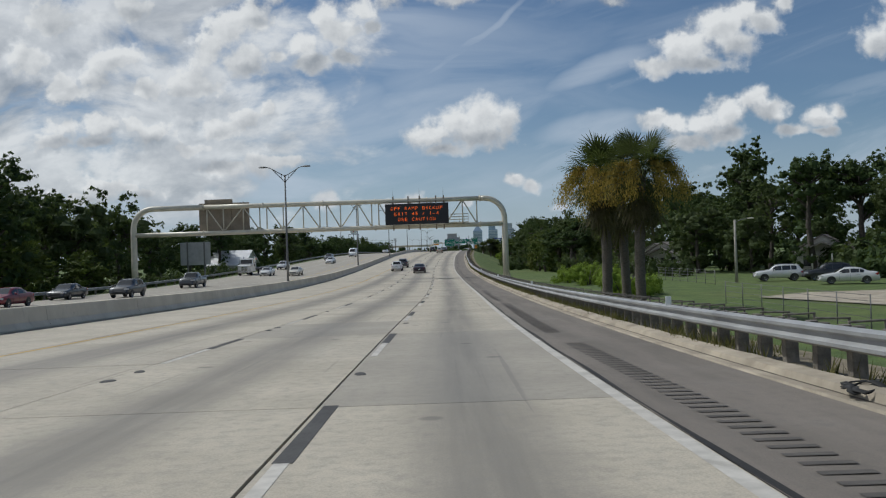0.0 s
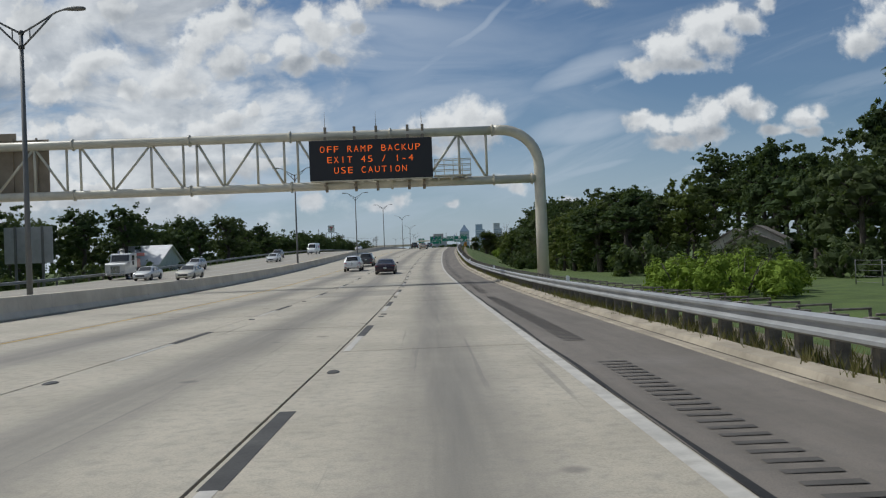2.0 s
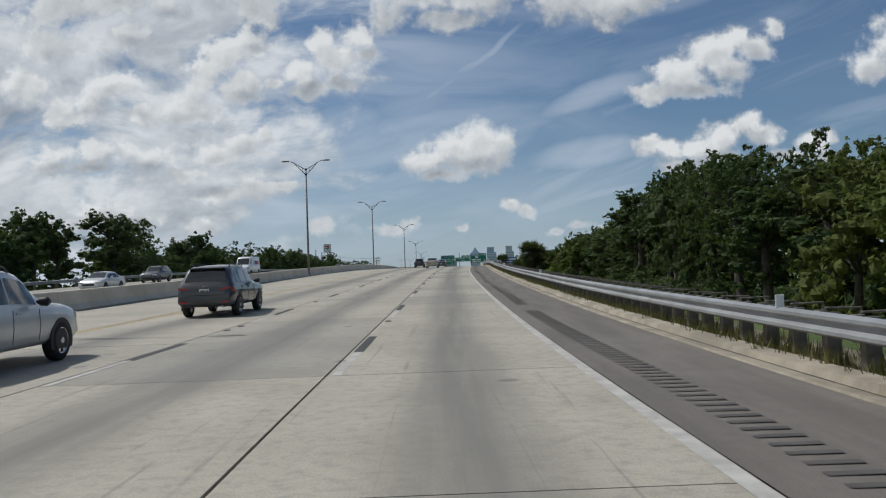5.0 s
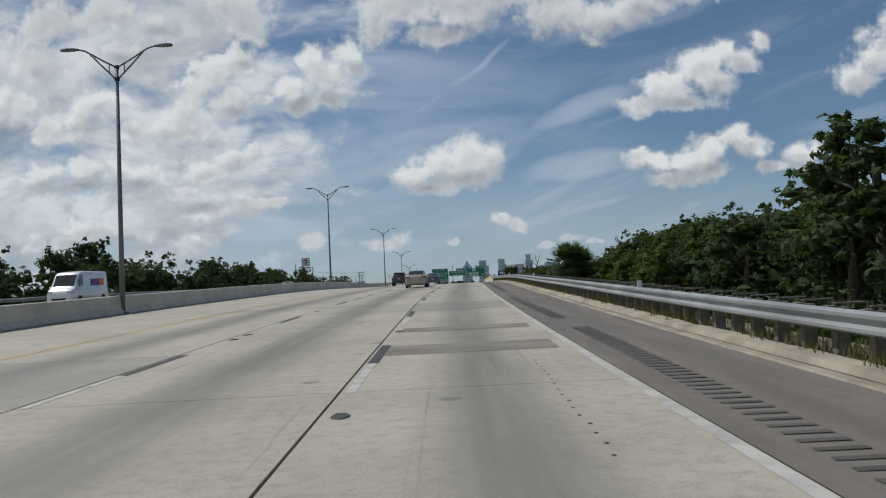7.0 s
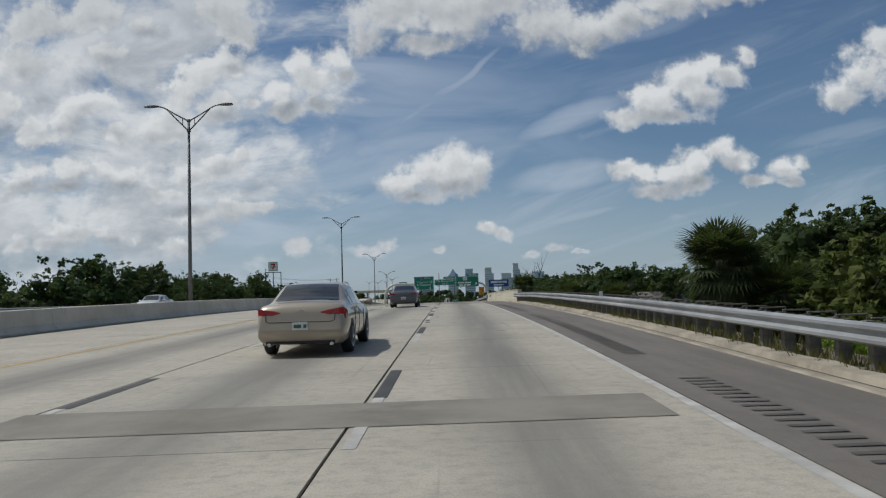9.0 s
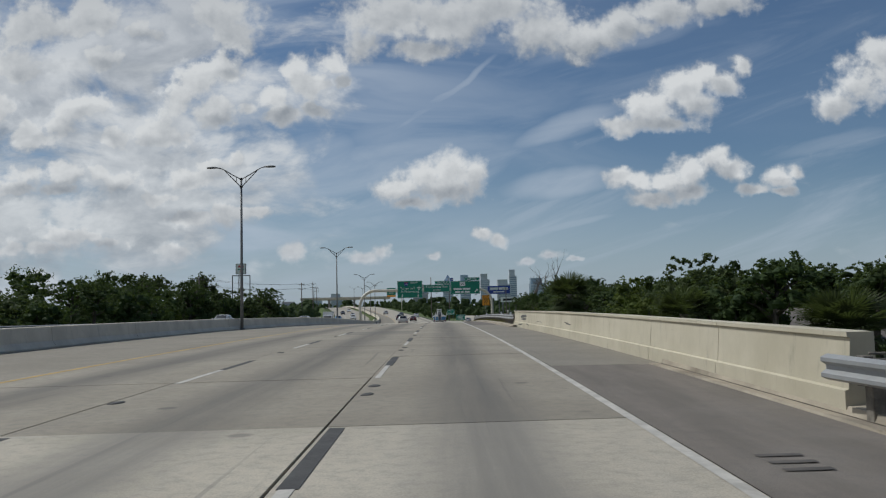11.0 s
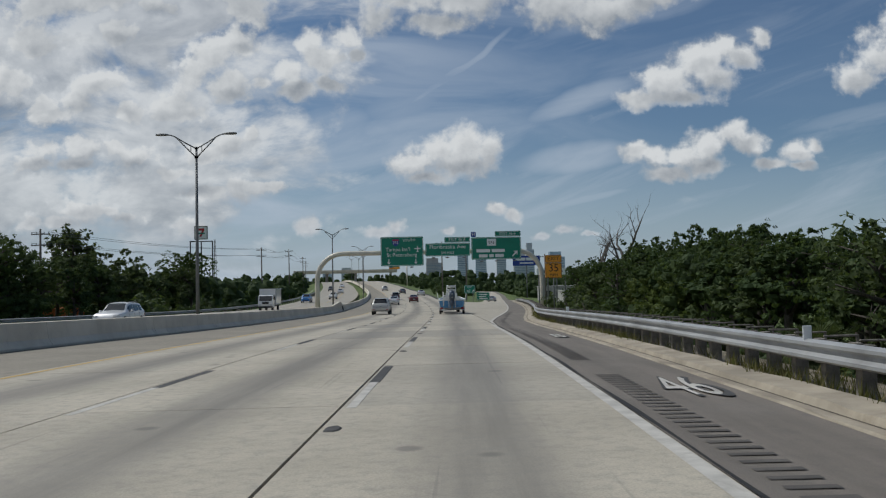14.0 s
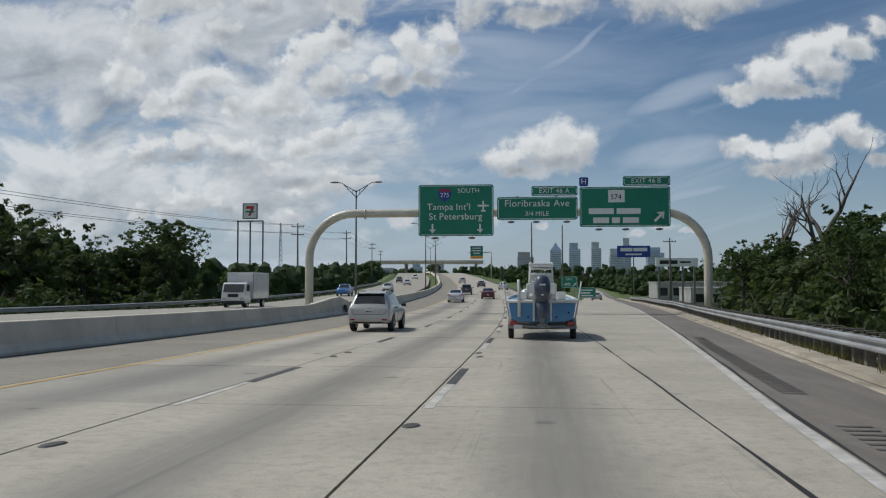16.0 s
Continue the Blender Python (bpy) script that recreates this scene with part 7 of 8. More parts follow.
def lorry(name, m, label, cab_colour, kind):
    """A lorry that looks along +y: box body, or a red crane on a flat deck."""
    root = thing(name, m, label, "truck")
    pm = paint(name + "_paint", cab_colour)
    bm = bmesh.new()
    if kind == "box":
        prof = [(1.7, 0.55), (3.35, 0.55), (3.42, 1.1), (3.3, 1.5), (2.95, 2.25), (2.7, 2.35), (1.7, 2.35)]
    else:
        prof = [(0.6, 0.7), (4.1, 0.7), (4.15, 1.75), (4.0, 1.9), (2.6, 2.0), (2.35, 2.85), (2.1, 2.95), (0.6, 2.95)]
    w = 1.05 if kind == "box" else 1.15
    loft(bm, [[(x * w, y, z) for y, z in prof] for x in (-1, -0.97, 0.97, 1)], smooth=False)
    part("cab", bevelled(bm, 0.04, 2), pm, root)
    bm = bmesh.new()
    ws = ((3.33, 1.50), (2.97, 2.2)) if kind == "box" else ((2.62, 2.08), (2.40, 2.78))
    loft(bm, [[(x * w * 0.86, y + 0.03, z + 0.01) for y, z in ws] for x in (-1, -0.5, 0.5, 1)], closed=False)
    part("windscreen", bm, M_GLASS, root)
    for side in (-1, 1):
        bm = bmesh.new()
        box(bm, side * (w + 0.004), ws[0][0] - 0.85, (ws[0][1] + ws[1][1]) / 2, 0.02, 0.75, 0.55)
        part("side_window", bm, M_GLASS, root)
        bm = bmesh.new()
        yf = 3.42 if kind == "box" else 4.15
        box(bm, side * w * 0.74, yf + 0.01, 0.92, 0.30, 0.06, 0.2)
        part("headlamp", bevelled(bm, 0.02, 1), M_CLEAR_LAMP, root, "clear headlamp")
        bm = bmesh.new()
        rod(bm, [(side * w, ws[0][0] - 0.3, 2.2), (side * (w + 0.25), ws[0][0] - 0.2, 2.2), (side * (w + 0.25), ws[0][0] - 0.2, 1.6)], 0.025, 6)
        box(bm, side * (w + 0.25), ws[0][0] - 0.2, 1.85, 0.16, 0.08, 0.45)
        part("mirror", bm, M_TRIM, root)
    bm = bmesh.new()
    yf = 3.42 if kind == "box" else 4.15
    box(bm, 0, yf + 0.02, 0.62, w * 1.96, 0.14, 0.24)
    part("bumper", bevelled(bm, 0.03, 1), M_TRIM if kind == "box" else M_CHROME, root)
    bm = bmesh.new()
    box(bm, 0, yf + 0.01, 1.2 if kind != "box" else 1.22, w * 0.9, 0.05, 0.8 if kind != "box" else 0.3)
    part("grille", bevelled(bm, 0.02, 1), M_CHROME if kind != "box" else M_TRIM, root)
    bm = bmesh.new()
    for x in (-0.4, 0.4):
        box(bm, x, -0.6, 0.72, 0.12, 7.2 if kind == "box" else 8.5, 0.22)
    part("chassis", bm, M_TRIM, root)
    if kind == "box":
        bm = bmesh.new()
        box(bm, 0, -0.95, 2.08, 2.35, 5.0, 2.35)
        part("cargo_box", bevelled(bm, 0.04, 2), pm, root, "white cargo box")
        bm = bmesh.new()
        for y in (-3.4, 1.5):
            for x in (-1.18, 1.18):
                box(bm, x, y, 2.08, 0.05, 0.06, 2.3)
        part("box_edge", bm, M_STEEL_G, root)
        add_wheels(root, (-2.2, 2.55), 1.75, 0.40, 0.26)
    else:
        red = paint("crane_red", (0.40, 0.025, 0.02), 0.0)
        bm = bmesh.new()
        box(bm, 0, -2.0, 1.05, 2.4, 5.6, 0.25)
        part("deck", bevelled(bm, 0.02, 1), M_TRIM, root)
        bm = bmesh.new()
        box(bm, 0, 0.1, 2.0, 0.7, 0.7, 1.9)
        box(bm, 0, -2.0, 2.75, 0.35, 5.4, 0.4)
        rod(bm, [(0, -0.2, 2.0), (0, -2.2, 2.65)], 0.1, 8)
        part("crane", bevelled(bm, 0.02, 1), red, root, "red crane boom")
        bm = bmesh.new()
        box(bm, 0.5, -2.6, 1.7, 1.0, 2.2, 1.1)
        part("load", bevelled(bm, 0.03, 1), red, root)
        for x in (-1.0, 1.0):
            bm = bmesh.new()
            rod(bm, [(x, 0.45, 1.2), (x, 0.45, 3.3)], 0.07, 8)
            part("exhaust_stack", bm, M_CHROME, root)
        add_wheels(root, (-3.6, -2.3, 3.1), 2.0, 0.50, 0.28)
    return root


lorry("box_truck", at(481.0, -23.6, 180), "white box truck on the opposite carriageway", (0.70, 0.70, 0.69), "box")
lorry("crane_truck", at(147.0, -33.0, 180), "white-cabbed truck with a red crane", (0.66, 0.66, 0.65), "crane")

# ---- the boat on its trailer, and the pickup that tows it ----
M_HULL = paint("boat_blue", (0.040, 0.205, 0.42), 0.0)
M_GEL = worn("white_gelcoat", (0.66, 0.66, 0.62), 0.3, 0, 1.5, 0.08, 60, 0.0005)
M_MOTOR = paint("motor_grey_blue", (0.045, 0.065, 0.095), 0.2)
M_PVC = plain("white_pvc", (0.66, 0.66, 0.62), 0.4)


def boat_rig():
    m = at(438.5, 1.95)
    t = thing("boat_trailer", m, "galvanised boat trailer with white guide posts", "trailer")
    for side in (-1, 1):
        bm = bmesh.new()
        rod(bm, [(side * 0.95, -0.75, 0.52), (side * 0.95, 3.2, 0.52), (side * 0.1, 6.0, 0.50)], 0.06, 8)
        part("frame_rail", bm, M_GALV, t)
        bm = bmesh.new()
        pts = [(math.cos(a) * 0.43, 0.33 + math.sin(a) * 0.43) for a in np.linspace(math.radians(5), math.radians(175), 9)]
        loft(bm, [[(x, y, z) for y, z in pts] + [(x, y * 0.94, 0.33 + (z - 0.33) * 0.94) for y, z in pts[::-1]] for x in (side * 0.98, side * 1.22)], smooth=False)
        part("fender", bm, M_GALV, t)
        bm = bmesh.new()
        box(bm, side * 1.0, -0.80, 0.56, 0.26, 0.10, 0.16)
        part("tail_lamp", bevelled(bm, 0.02, 1), M_RED_LAMP, t, "red trailer lamp")
        bm = bmesh.new()
        rod(bm, [(side * 1.10, -0.70, 0.50), (side * 1.20, -0.70, 0.95), (side * 1.43, -0.72, 2.30)], 0.028, 8)
        part("guide_post", bm, M_PVC, t, "white plastic guide post")
        bm = bmesh.new()
        rod(bm, [(side * 1.385, -0.72, 2.05), (side * 1.448, -0.72, 2.42)], 0.031, 8)
        part("guide_cap", bm, M_TRIM, t)
        bm = bmesh.new()
        box(bm, side * 0.6, 1.3, 0.66, 0.1, 4.0, 0.1)
        part("bunk", bm, M_POST, t)
    bm = bmesh.new()
    for y in (-0.72, 0.0, 2.6):
        rod(bm, [(-0.98, y, 0.50), (0, y, 0.42), (0.98, y, 0.50)], 0.055, 8)
    rod(bm, [(0, 3.4, 0.5), (0, 7.0, 0.48)], 0.055, 8)
    part("cross_frame", bm, M_GALV, t)
    bm = bmesh.new()
    box(bm, -0.85, -0.87, 0.44, 0.31, 0.01, 0.155)
    part("number_plate", bm, M_PLATE, t, "pale plate with a dark bar")
    add_wheels(t, (0.0,), 2.22, 0.33, 0.20)

    b = thing("boat", m @ Matrix.Diagonal((1.17, 1.0, 1.1, 1)) @ Matrix.Translation((0, 0, -0.08)), "blue centre-console boat with white gunwales", "boat")
    secs = []
    for y, w, zb, zt in ((-1.05, 1.0, 0.70, 1.28), (0.0, 1.06, 0.66, 1.30), (2.0, 1.08, 0.66, 1.36), (3.6, 0.92, 0.74, 1.44), (4.8, 0.55, 0.95, 1.54), (5.4, 0.12, 1.30, 1.62)):
        k = w
        secs.append([(0, y, zb - 0.08), (k * 0.78, y, zb - 0.02), (k * 0.92, y, zb + 0.06), (k * 0.97, y, (zb + zt) / 2 + 0.05), (k, y, zt), (0, y, zt), (-k, y, zt), (-k * 0.97, y, (zb + zt) / 2 + 0.05), (-k * 0.92, y, zb + 0.06), (-k * 0.78, y, zb - 0.02)])
    bm = bmesh.new()
    loft(bm, secs, smooth=False)
    part("hull", bevelled(bm, 0.015, 1), M_HULL, b)
    bm = bmesh.new()
    for side in (-1, 1):
        rod(bm, [(side * 1.02, -1.08, 1.30), (side * 1.08, 0.0, 1.32), (side * 1.10, 2.0, 1.38), (side * 0.94, 3.6, 1.46), (side * 0.57, 4.8, 1.56), (0, 5.5, 1.64)], 0.055, 8)
    rod(bm, [(-1.04, -1.08, 1.30), (1.04, -1.08, 1.30)], 0.05, 8)
    part("gunwale", bm, M_GEL, b, "white rounded gunwale")
    bm = bmesh.new()
    box(bm, 0, 0.4, 1.335, 1.9, 2.6, 0.02)
    part("deck", bm, M_GEL, b)
    bm = bmesh.new()
    box(bm, 0, 1.35, 1.75, 0.78, 0.75, 0.95)
    box(bm, 0, 1.42, 2.02, 0.70, 0.55, 0.5)
    part("console", bevelled(bm, 0.05, 2), M_GEL, b)
    bm = bmesh.new()
    box(bm, 0, 0.55, 1.62, 0.95, 0.5, 0.55)
    part("leaning_seat", bevelled(bm, 0.06, 2), M_GEL, b)
    for side in (-1, 1):
        bm = bmesh.new()
        box(bm, side * 0.60, 0.25, 1.48, 0.28, 0.45, 0.28)
        part("jump_seat", bevelled(bm, 0.05, 2), M_GEL, b)
    # tower with upper station
    bm = bmesh.new()
    for side in (-1, 1):
        rod(bm, [(side * 0.42, 0.6, 1.35), (side * 0.36, 0.8, 2.05), (side * 0.34, 0.85, 2.62)], 0.028, 8)
        rod(bm, [(side * 0.42, 1.7, 1.35), (side * 0.38, 1.5, 2.05), (side * 0.36, 1.4, 2.62)], 0.028, 8)
    for z in (1.95, 2.22, 2.40):
        rod(bm, [(-0.36, 0.82, z), (0.36, 0.82, z)], 0.022, 6)
        rod(bm, [(-0.37, 1.45, z), (0.37, 1.45, z)], 0.022, 6)
    part("tower", bm, M_GEL, b, "white tube tower")
    bm = bmesh.new()
    box(bm, 0, 1.15, 2.20, 0.78, 0.85, 0.05)
    part("tower_platform", bevelled(bm, 0.02, 1), M_GEL, b)
    bm = bmesh.new()
    box(bm, 0, 1.05, 2.52, 0.78, 0.55, 0.13)
    part("tower_pad", bevelled(bm, 0.05, 2), M_GEL, b)
    bm = bmesh.new()
    rod(bm, [(-0.12 + 0.14 * math.cos(a), 0.86, 2.32 + 0.085 * math.sin(a)) for a in np.linspace(0, 6.28, 15)], 0.012, 6)
    part("steering_wheel", bm, M_CHROME, b)
    bm = bmesh.new()
    rod(bm, [(-0.68, -1.12, 0.80), (-0.70, -1.12, 2.0)], 0.04, 8)
    box(bm, -0.69, -1.10, 1.2, 0.09, 0.07, 0.8)
    part("anchor_pole", bm, M_PVC, b, "white shallow-water anchor pole")
    bm = bmesh.new()
    for x, z in ((-0.42, 0.80), (0.42, 0.80), (0.78, 0.95)):
        rod(bm, [(x, -1.07, z), (x, -1.0, z)], 0.035, 10)
    part("drain_fitting", bm, M_TRIM, b)
    # outboard
    o = thing("outboard_motor", m @ Matrix.Diagonal((1.25, 1.0, 1.16, 1)) @ Matrix.Translation((0, 0, -0.06)), "grey-blue outboard motor on the transom", "outboard motor")
    secs = []
    for z, w, y0, y1 in ((1.12, 0.10, -1.45, -1.18), (1.25, 0.19, -1.62, -1.12), (1.50, 0.225, -1.72, -1.06), (1.75, 0.225, -1.70, -1.06), (1.92, 0.19, -1.62, -1.10), (2.0, 0.10, -1.50, -1.18)):
        secs.append([((w * (abs(math.cos(a)) ** 0.7) * (1 if math.cos(a) > 0 else -1)), (y0 + y1) / 2 + (y1 - y0) / 2 * math.sin(a), z) for a in (2 * math.pi * k / 20 for k in range(20))])
    bm = bmesh.new()
    loft(bm, secs)
    part("cowling", bm, M_MOTOR, o, smooth=True)
    bm = bmesh.new()
    secs = [[(w * math.cos(a), yc + d * math.sin(a), z) for a in (2 * math.pi * k / 14 for k in range(14))] for z, w, yc, d in ((1.20, 0.17, -1.34, 0.22), (0.95, 0.15, -1.36, 0.18), (0.70, 0.11, -1.40, 0.14), (0.52, 0.05, -1.42, 0.10))]
    loft(bm, secs)
    rod(bm, [(0, -1.66, 0.56), (0, -1.2, 0.56)], [0.05, 0.06], 10)
    part("leg", bm, M_MOTOR, o, smooth=True)
    bm = bmesh.new()
    for k in range(3):
        box(bm, 0, -1.66, 0.08, 0.11, 0.02, 0.16, Matrix.Translation((0, 0, 0.56)) @ Matrix.Rotation(2.094 * k, 4, "Y"))
    part("propeller", bm, M_STEEL_G, o, "dull metal propeller")
    for side in (-1, 1):
        bm = bmesh.new()
        box(bm, side * 0.24, -1.11, 1.05, 0.05, 0.16, 0.85)
        rod(bm, [(side * 0.20, -1.2, 1.32), (side * 0.34, -1.16, 1.42)], 0.05, 8)
        part("transom_bracket", bm, M_GEL, o)
    bm = bmesh.new()
    box(bm, 0, -1.725, 1.72, 0.16, 0.01, 0.05)
    box(bm, 0, -1.715, 1.42, 0.07, 0.01, 0.05)
    part("marking_bar", bm, M_PLATE, o, "pale marking bar")
    car("tow_truck", "pickup", (0.64, 0.64, 0.63), at(449.0, 1.95), "white pickup towing the boat trailer")


boat_rig()

# ---- beside and beyond the road ----
M_SIDING = worn("pale_siding", (0.60, 0.59, 0.55), 0.7, 0, 1.5, 0.08, 30, 0.004)
M_ROOF = worn("grey_shingle", (0.22, 0.20, 0.185), 0.9, 0, 2.0, 0.25, 14, 0.02)
M_ROOF_METAL = worn("white_metal_roof", (0.62, 0.62, 0.62), 0.4, 0.2, 1.0, 0.08)
M_TIMBER_POLE = bark("utility_pole_wood", (0.10, 0.085, 0.07), (0.19, 0.165, 0.14))
M_ORANGE_WALL = worn("orange_stucco", (0.48, 0.13, 0.045), 0.8, 0, 0.8, 0.2, 20, 0.01, dirt=(0.25, 0.10, 0.06))
M_GREY_WALL = worn("grey_stucco", (0.38, 0.37, 0.35), 0.8, 0, 0.8, 0.2, 20, 0.01)
# tower colours lightened towards blue: distance haze mixed into the walls
M_TOWER_BLUE = worn("hazed_blue_curtain_wall", (0.34, 0.43, 0.53), 0.2, 0.3, 0.05, 0.2)
M_TOWER_GREY = worn("hazed_pale_tower_stone", (0.50, 0.53, 0.57), 0.7, 0, 0.05, 0.15)
M_TOWER_BROWN = worn("hazed_brown_tower_stone", (0.42, 0.40, 0.41), 0.7, 0, 0.05, 0.15)
M_PANE = plain("dark_pane", (0.03, 0.035, 0.04), 0.1)
M_BILL_BLUE = plain("blue_billboard", (0.02, 0.05, 0.30), 0.5)


def house(s, lat, w, d, h, turn, label, roof=M_ROOF, porch=True):
    p = P(s, lat)
    m = Matrix.Translation((p.x, p.y, GROUND - 0.02)) @ pose(0, 0, 0, 0, 0, turn)
    root = thing("house", m, label, "house", "roadside houses")
    bm = bmesh.new()
    box(bm, 0, 0, h / 2, w, d, h)
    part("wall", bm, M_SIDING, root)
    rise = w * 0.30
    bm = bmesh.new()
    prof = [(-w / 2 - 0.45, h - 0.1), (0, h + rise), (w / 2 + 0.45, h - 0.1), (w / 2 + 0.45, h + 0.06), (0, h + rise + 0.16), (-w / 2 - 0.45, h + 0.06)]
    loft(bm, [[(x, y, z) for x, z in prof] for y in (-d / 2 - 0.5, d / 2 + 0.5)], smooth=False)
    part("roof", bm, roof, root)
    bm = bmesh.new()
    loft(bm, [[(-w / 2, y, h), (w / 2, y, h), (0, y, h + rise)] for y in (-d / 2 - 0.01, -d / 2 + 0.2)], smooth=False)
    part("gable", bm, M_SIDING, root)
    for x in (-w * 0.28, w * 0.28):
        bm = bmesh.new()
        box(bm, x, -d / 2 - 0.02, 1.6, 0.95, 0.05, 1.3)
        win = part("window", bm, M_PANE, root)
        bm = bmesh.new()
        for q in (-0.5, 0.5):
            box(bm, x + q, -d / 2 - 0.05, 1.6, 0.09, 0.06, 1.45)
        for z in (0.92, 2.28):
            box(bm, x, -d / 2 - 0.05, z, 1.1, 0.06, 0.09)
        part("frame", bm, M_PVC, win)
    bm = bmesh.new()
    box(bm, 0, -d / 2 - 0.02, 1.05, 0.95, 0.06, 2.05)
    part("door", bm, M_TRIM, root)
    if porch:
        bm = bmesh.new()
        prof = [(-w / 2 + 0.1, 2.45), (0, 2.45 + rise * 0.7), (w / 2 - 0.1, 2.45), (w / 2 - 0.1, 2.6), (0, 2.6 + rise * 0.7), (-w / 2 + 0.1, 2.6)]
        loft(bm, [[(x, y, z) for x, z in prof] for y in (-d / 2 - 2.3, -d / 2 - 0.1)], smooth=False)
        part("porch_roof", bm, roof, root)
        for x in (-w / 2 + 0.35, -w * 0.17, w * 0.17, w / 2 - 0.35):
            bm = bmesh.new()
            box(bm, x, -d / 2 - 2.1, 1.25, 0.2, 0.2, 2.5)
            part("porch_post", bevelled(bm, 0.02, 1), M_PVC, root)
        bm = bmesh.new()
        box(bm, 0, -d / 2 - 1.2, 0.2, w - 0.3, 2.3, 0.4)
        part("porch_floor", bm, M_GREY_WALL, root)


house(98, 60, 6.5, 7.5, 2.9, -20, "white bungalow with gabled porch behind the trees", M_ROOF_METAL)
house(104, 50, 6.5, 7.0, 2.8, -30, "pale bungalow with grey roof in the trees")
house(150, 43, 6.5, 7.0, 2.9, -30, "pale bungalow with dark gable in the trees")
house(160, 44, 6.5, 7.0, 2.8, -30, "grey-roofed bungalow half hidden by trees", porch=False)
house(344, 30, 9, 8, 3.4, -90, "white low house below the overpass", M_ROOF, False)
house(366, 31, 9, 8, 3.2, -90, "pale house behind the roadside trees", M_ROOF)
house(205, -52, 12, 9, 3.2, 85, "long shed with pale roof beyond the far guardrail", M_ROOF_METAL, False)


def on_ground(s, lat, turn):
    p = P(s, lat)
    return Matrix.Translation((p.x, p.y, GROUND + 0.05)) @ pose(0, 0, 0, 0, 0, turn)


car("crossover", "suv", (0.64, 0.64, 0.63), on_ground(84, 35.4, 75), "white crossover parked by the houses")
car("sedan", "sedan", (0.64, 0.64, 0.63), on_ground(74, 37.5, 70), "white sedan parked on the gravel lot")
car("crossover", "suv", (0.03, 0.03, 0.03), on_ground(82, 39.5, 80), "black crossover parked under the trees")
car("sedan", "sedan", (0.03, 0.03, 0.03), on_ground(364, 26.0, 80), "dark sedan parked by a pale house")


def gravel_lot():
    verts, faces = [], []
    n = 14
    for i in range(n):
        a = 2 * math.pi * i / n
        q = 1 + 0.12 * math.sin(3 * a) + 0.08 * math.cos(5 * a)
        p = P(53 + 11 * math.sin(a) * q, 37.5 + 13.5 * math.cos(a) * q)
        verts.append((p.x, p.y, GROUND + 0.10))
    me = D.meshes.new("lot")
    me.from_pydata(verts, [], [tuple(range(n))])
    me.materials.append(M_CURB)
    tagged(new("gravel_lot", me), "pale gravel lot beside the houses", "pavement", "", "structure")


gravel_lot()


def mast_lamp(s, lat, top):
    p = P(s, lat)
    root = thing("street_lamp", Matrix.Translation((p.x, p.y, GROUND)), "concrete street lamp with one short arm", "street lamp")
    bm = bmesh.new()
    rod(bm, [(0, 0, -0.2), (0, 0, top)], [0.17, 0.11], 8)
    part("pole", bm, M_CONC_BASE, root)
    bm = bmesh.new()
    rod(bm, [(0, 0, top - 0.3), (0.6, 0, top), (1.5, 0, top + 0.12)], 0.04, 6)
    part("arm", bm, M_STEEL_G, root)
    bm = bmesh.new()
    loft(bm, [[(q, w * math.cos(a), top + 0.12 + w * 0.5 * math.sin(a)) for a in (2 * math.pi * k / 10 for k in range(10))] for q, w in ((1.3, 0.06), (1.5, 0.15), (1.85, 0.16), (2.0, 0.06))])
    part("lamp_head", bm, M_STEEL_W, root)


mast_lamp(83.5, 31.0, 6.4)


def chain_fence(s0, s1, lat, label):
    root = thing("wire_fence", Matrix(), label, "fence")
    ss = along(s0, s1, 3.0)
    for s in ss:
        p = P(s, lat)
        bm = bmesh.new()
        rod(bm, [(p.x, p.y, GROUND - 0.2), (p.x, p.y, GROUND + 1.5)], 0.03, 6)
        part("post", bm, M_STEEL_G, root)
    for h in (0.15, 0.5, 0.85, 1.2, 1.45):
        bm = bmesh.new()
        rod(bm, [(P(s, lat).x, s, GROUND + h) for s in (ss[0], ss[-1])], 0.012, 4)
        part("wire", bm, M_STEEL_G, root)


chain_fence(36, 54, 19.5, "thin wire fence on posts beside the lot")
chain_fence(80, 100, 27.6, "grey wire fence along the wood's edge")


def utility_pole(s, lat, top, arms=2, label="wooden utility pole with cross arms"):
    p = P(s, lat)
    root = thing("utility_pole", Matrix.Translation((p.x, p.y, GROUND)), label, "utility pole", "utility poles")
    h = top - GROUND
    bm = bmesh.new()
    rod(bm, [(0, 0, -0.3), (0.05, 0, h * 0.5), (0, 0, h)], [0.21, 0.18, 0.13], 8)
    part("pole", bm, M_TIMBER_POLE, root)
    for k in range(arms):
        bm = bmesh.new()
        box(bm, 0, 0, h - 0.7 - 1.5 * k, 2.4, 0.12, 0.14)
        arm = part("cross_arm", bm, M_TIMBER_POLE, root)
        for x in (-1.1, -0.5, 0.5, 1.1):
            bm = bmesh.new()
            rod(bm, [(x, 0, h - 0.65 - 1.5 * k), (x, 0, h - 0.4 - 1.5 * k)], 0.05, 6)
            part("insulator", bm, M_STEEL_G, arm)
    return Vector((p.x, p.y, top))


tops = [utility_pole(s, lat, z) for s, lat, z in ((470, -52, 12.5), (560, -37.9, 13.9), (620, -36.8, 16.1), (700, -36, 16.5), (790, -36, 17))]
utility_pole(590, 9.0, 15.9, 0, "slim grey utility pole in the gore"), utility_pole(596, 16.6, 15.6, 0, "slim grey utility pole in the gore")
utility_pole(565, 33.0, 11.0, 1)


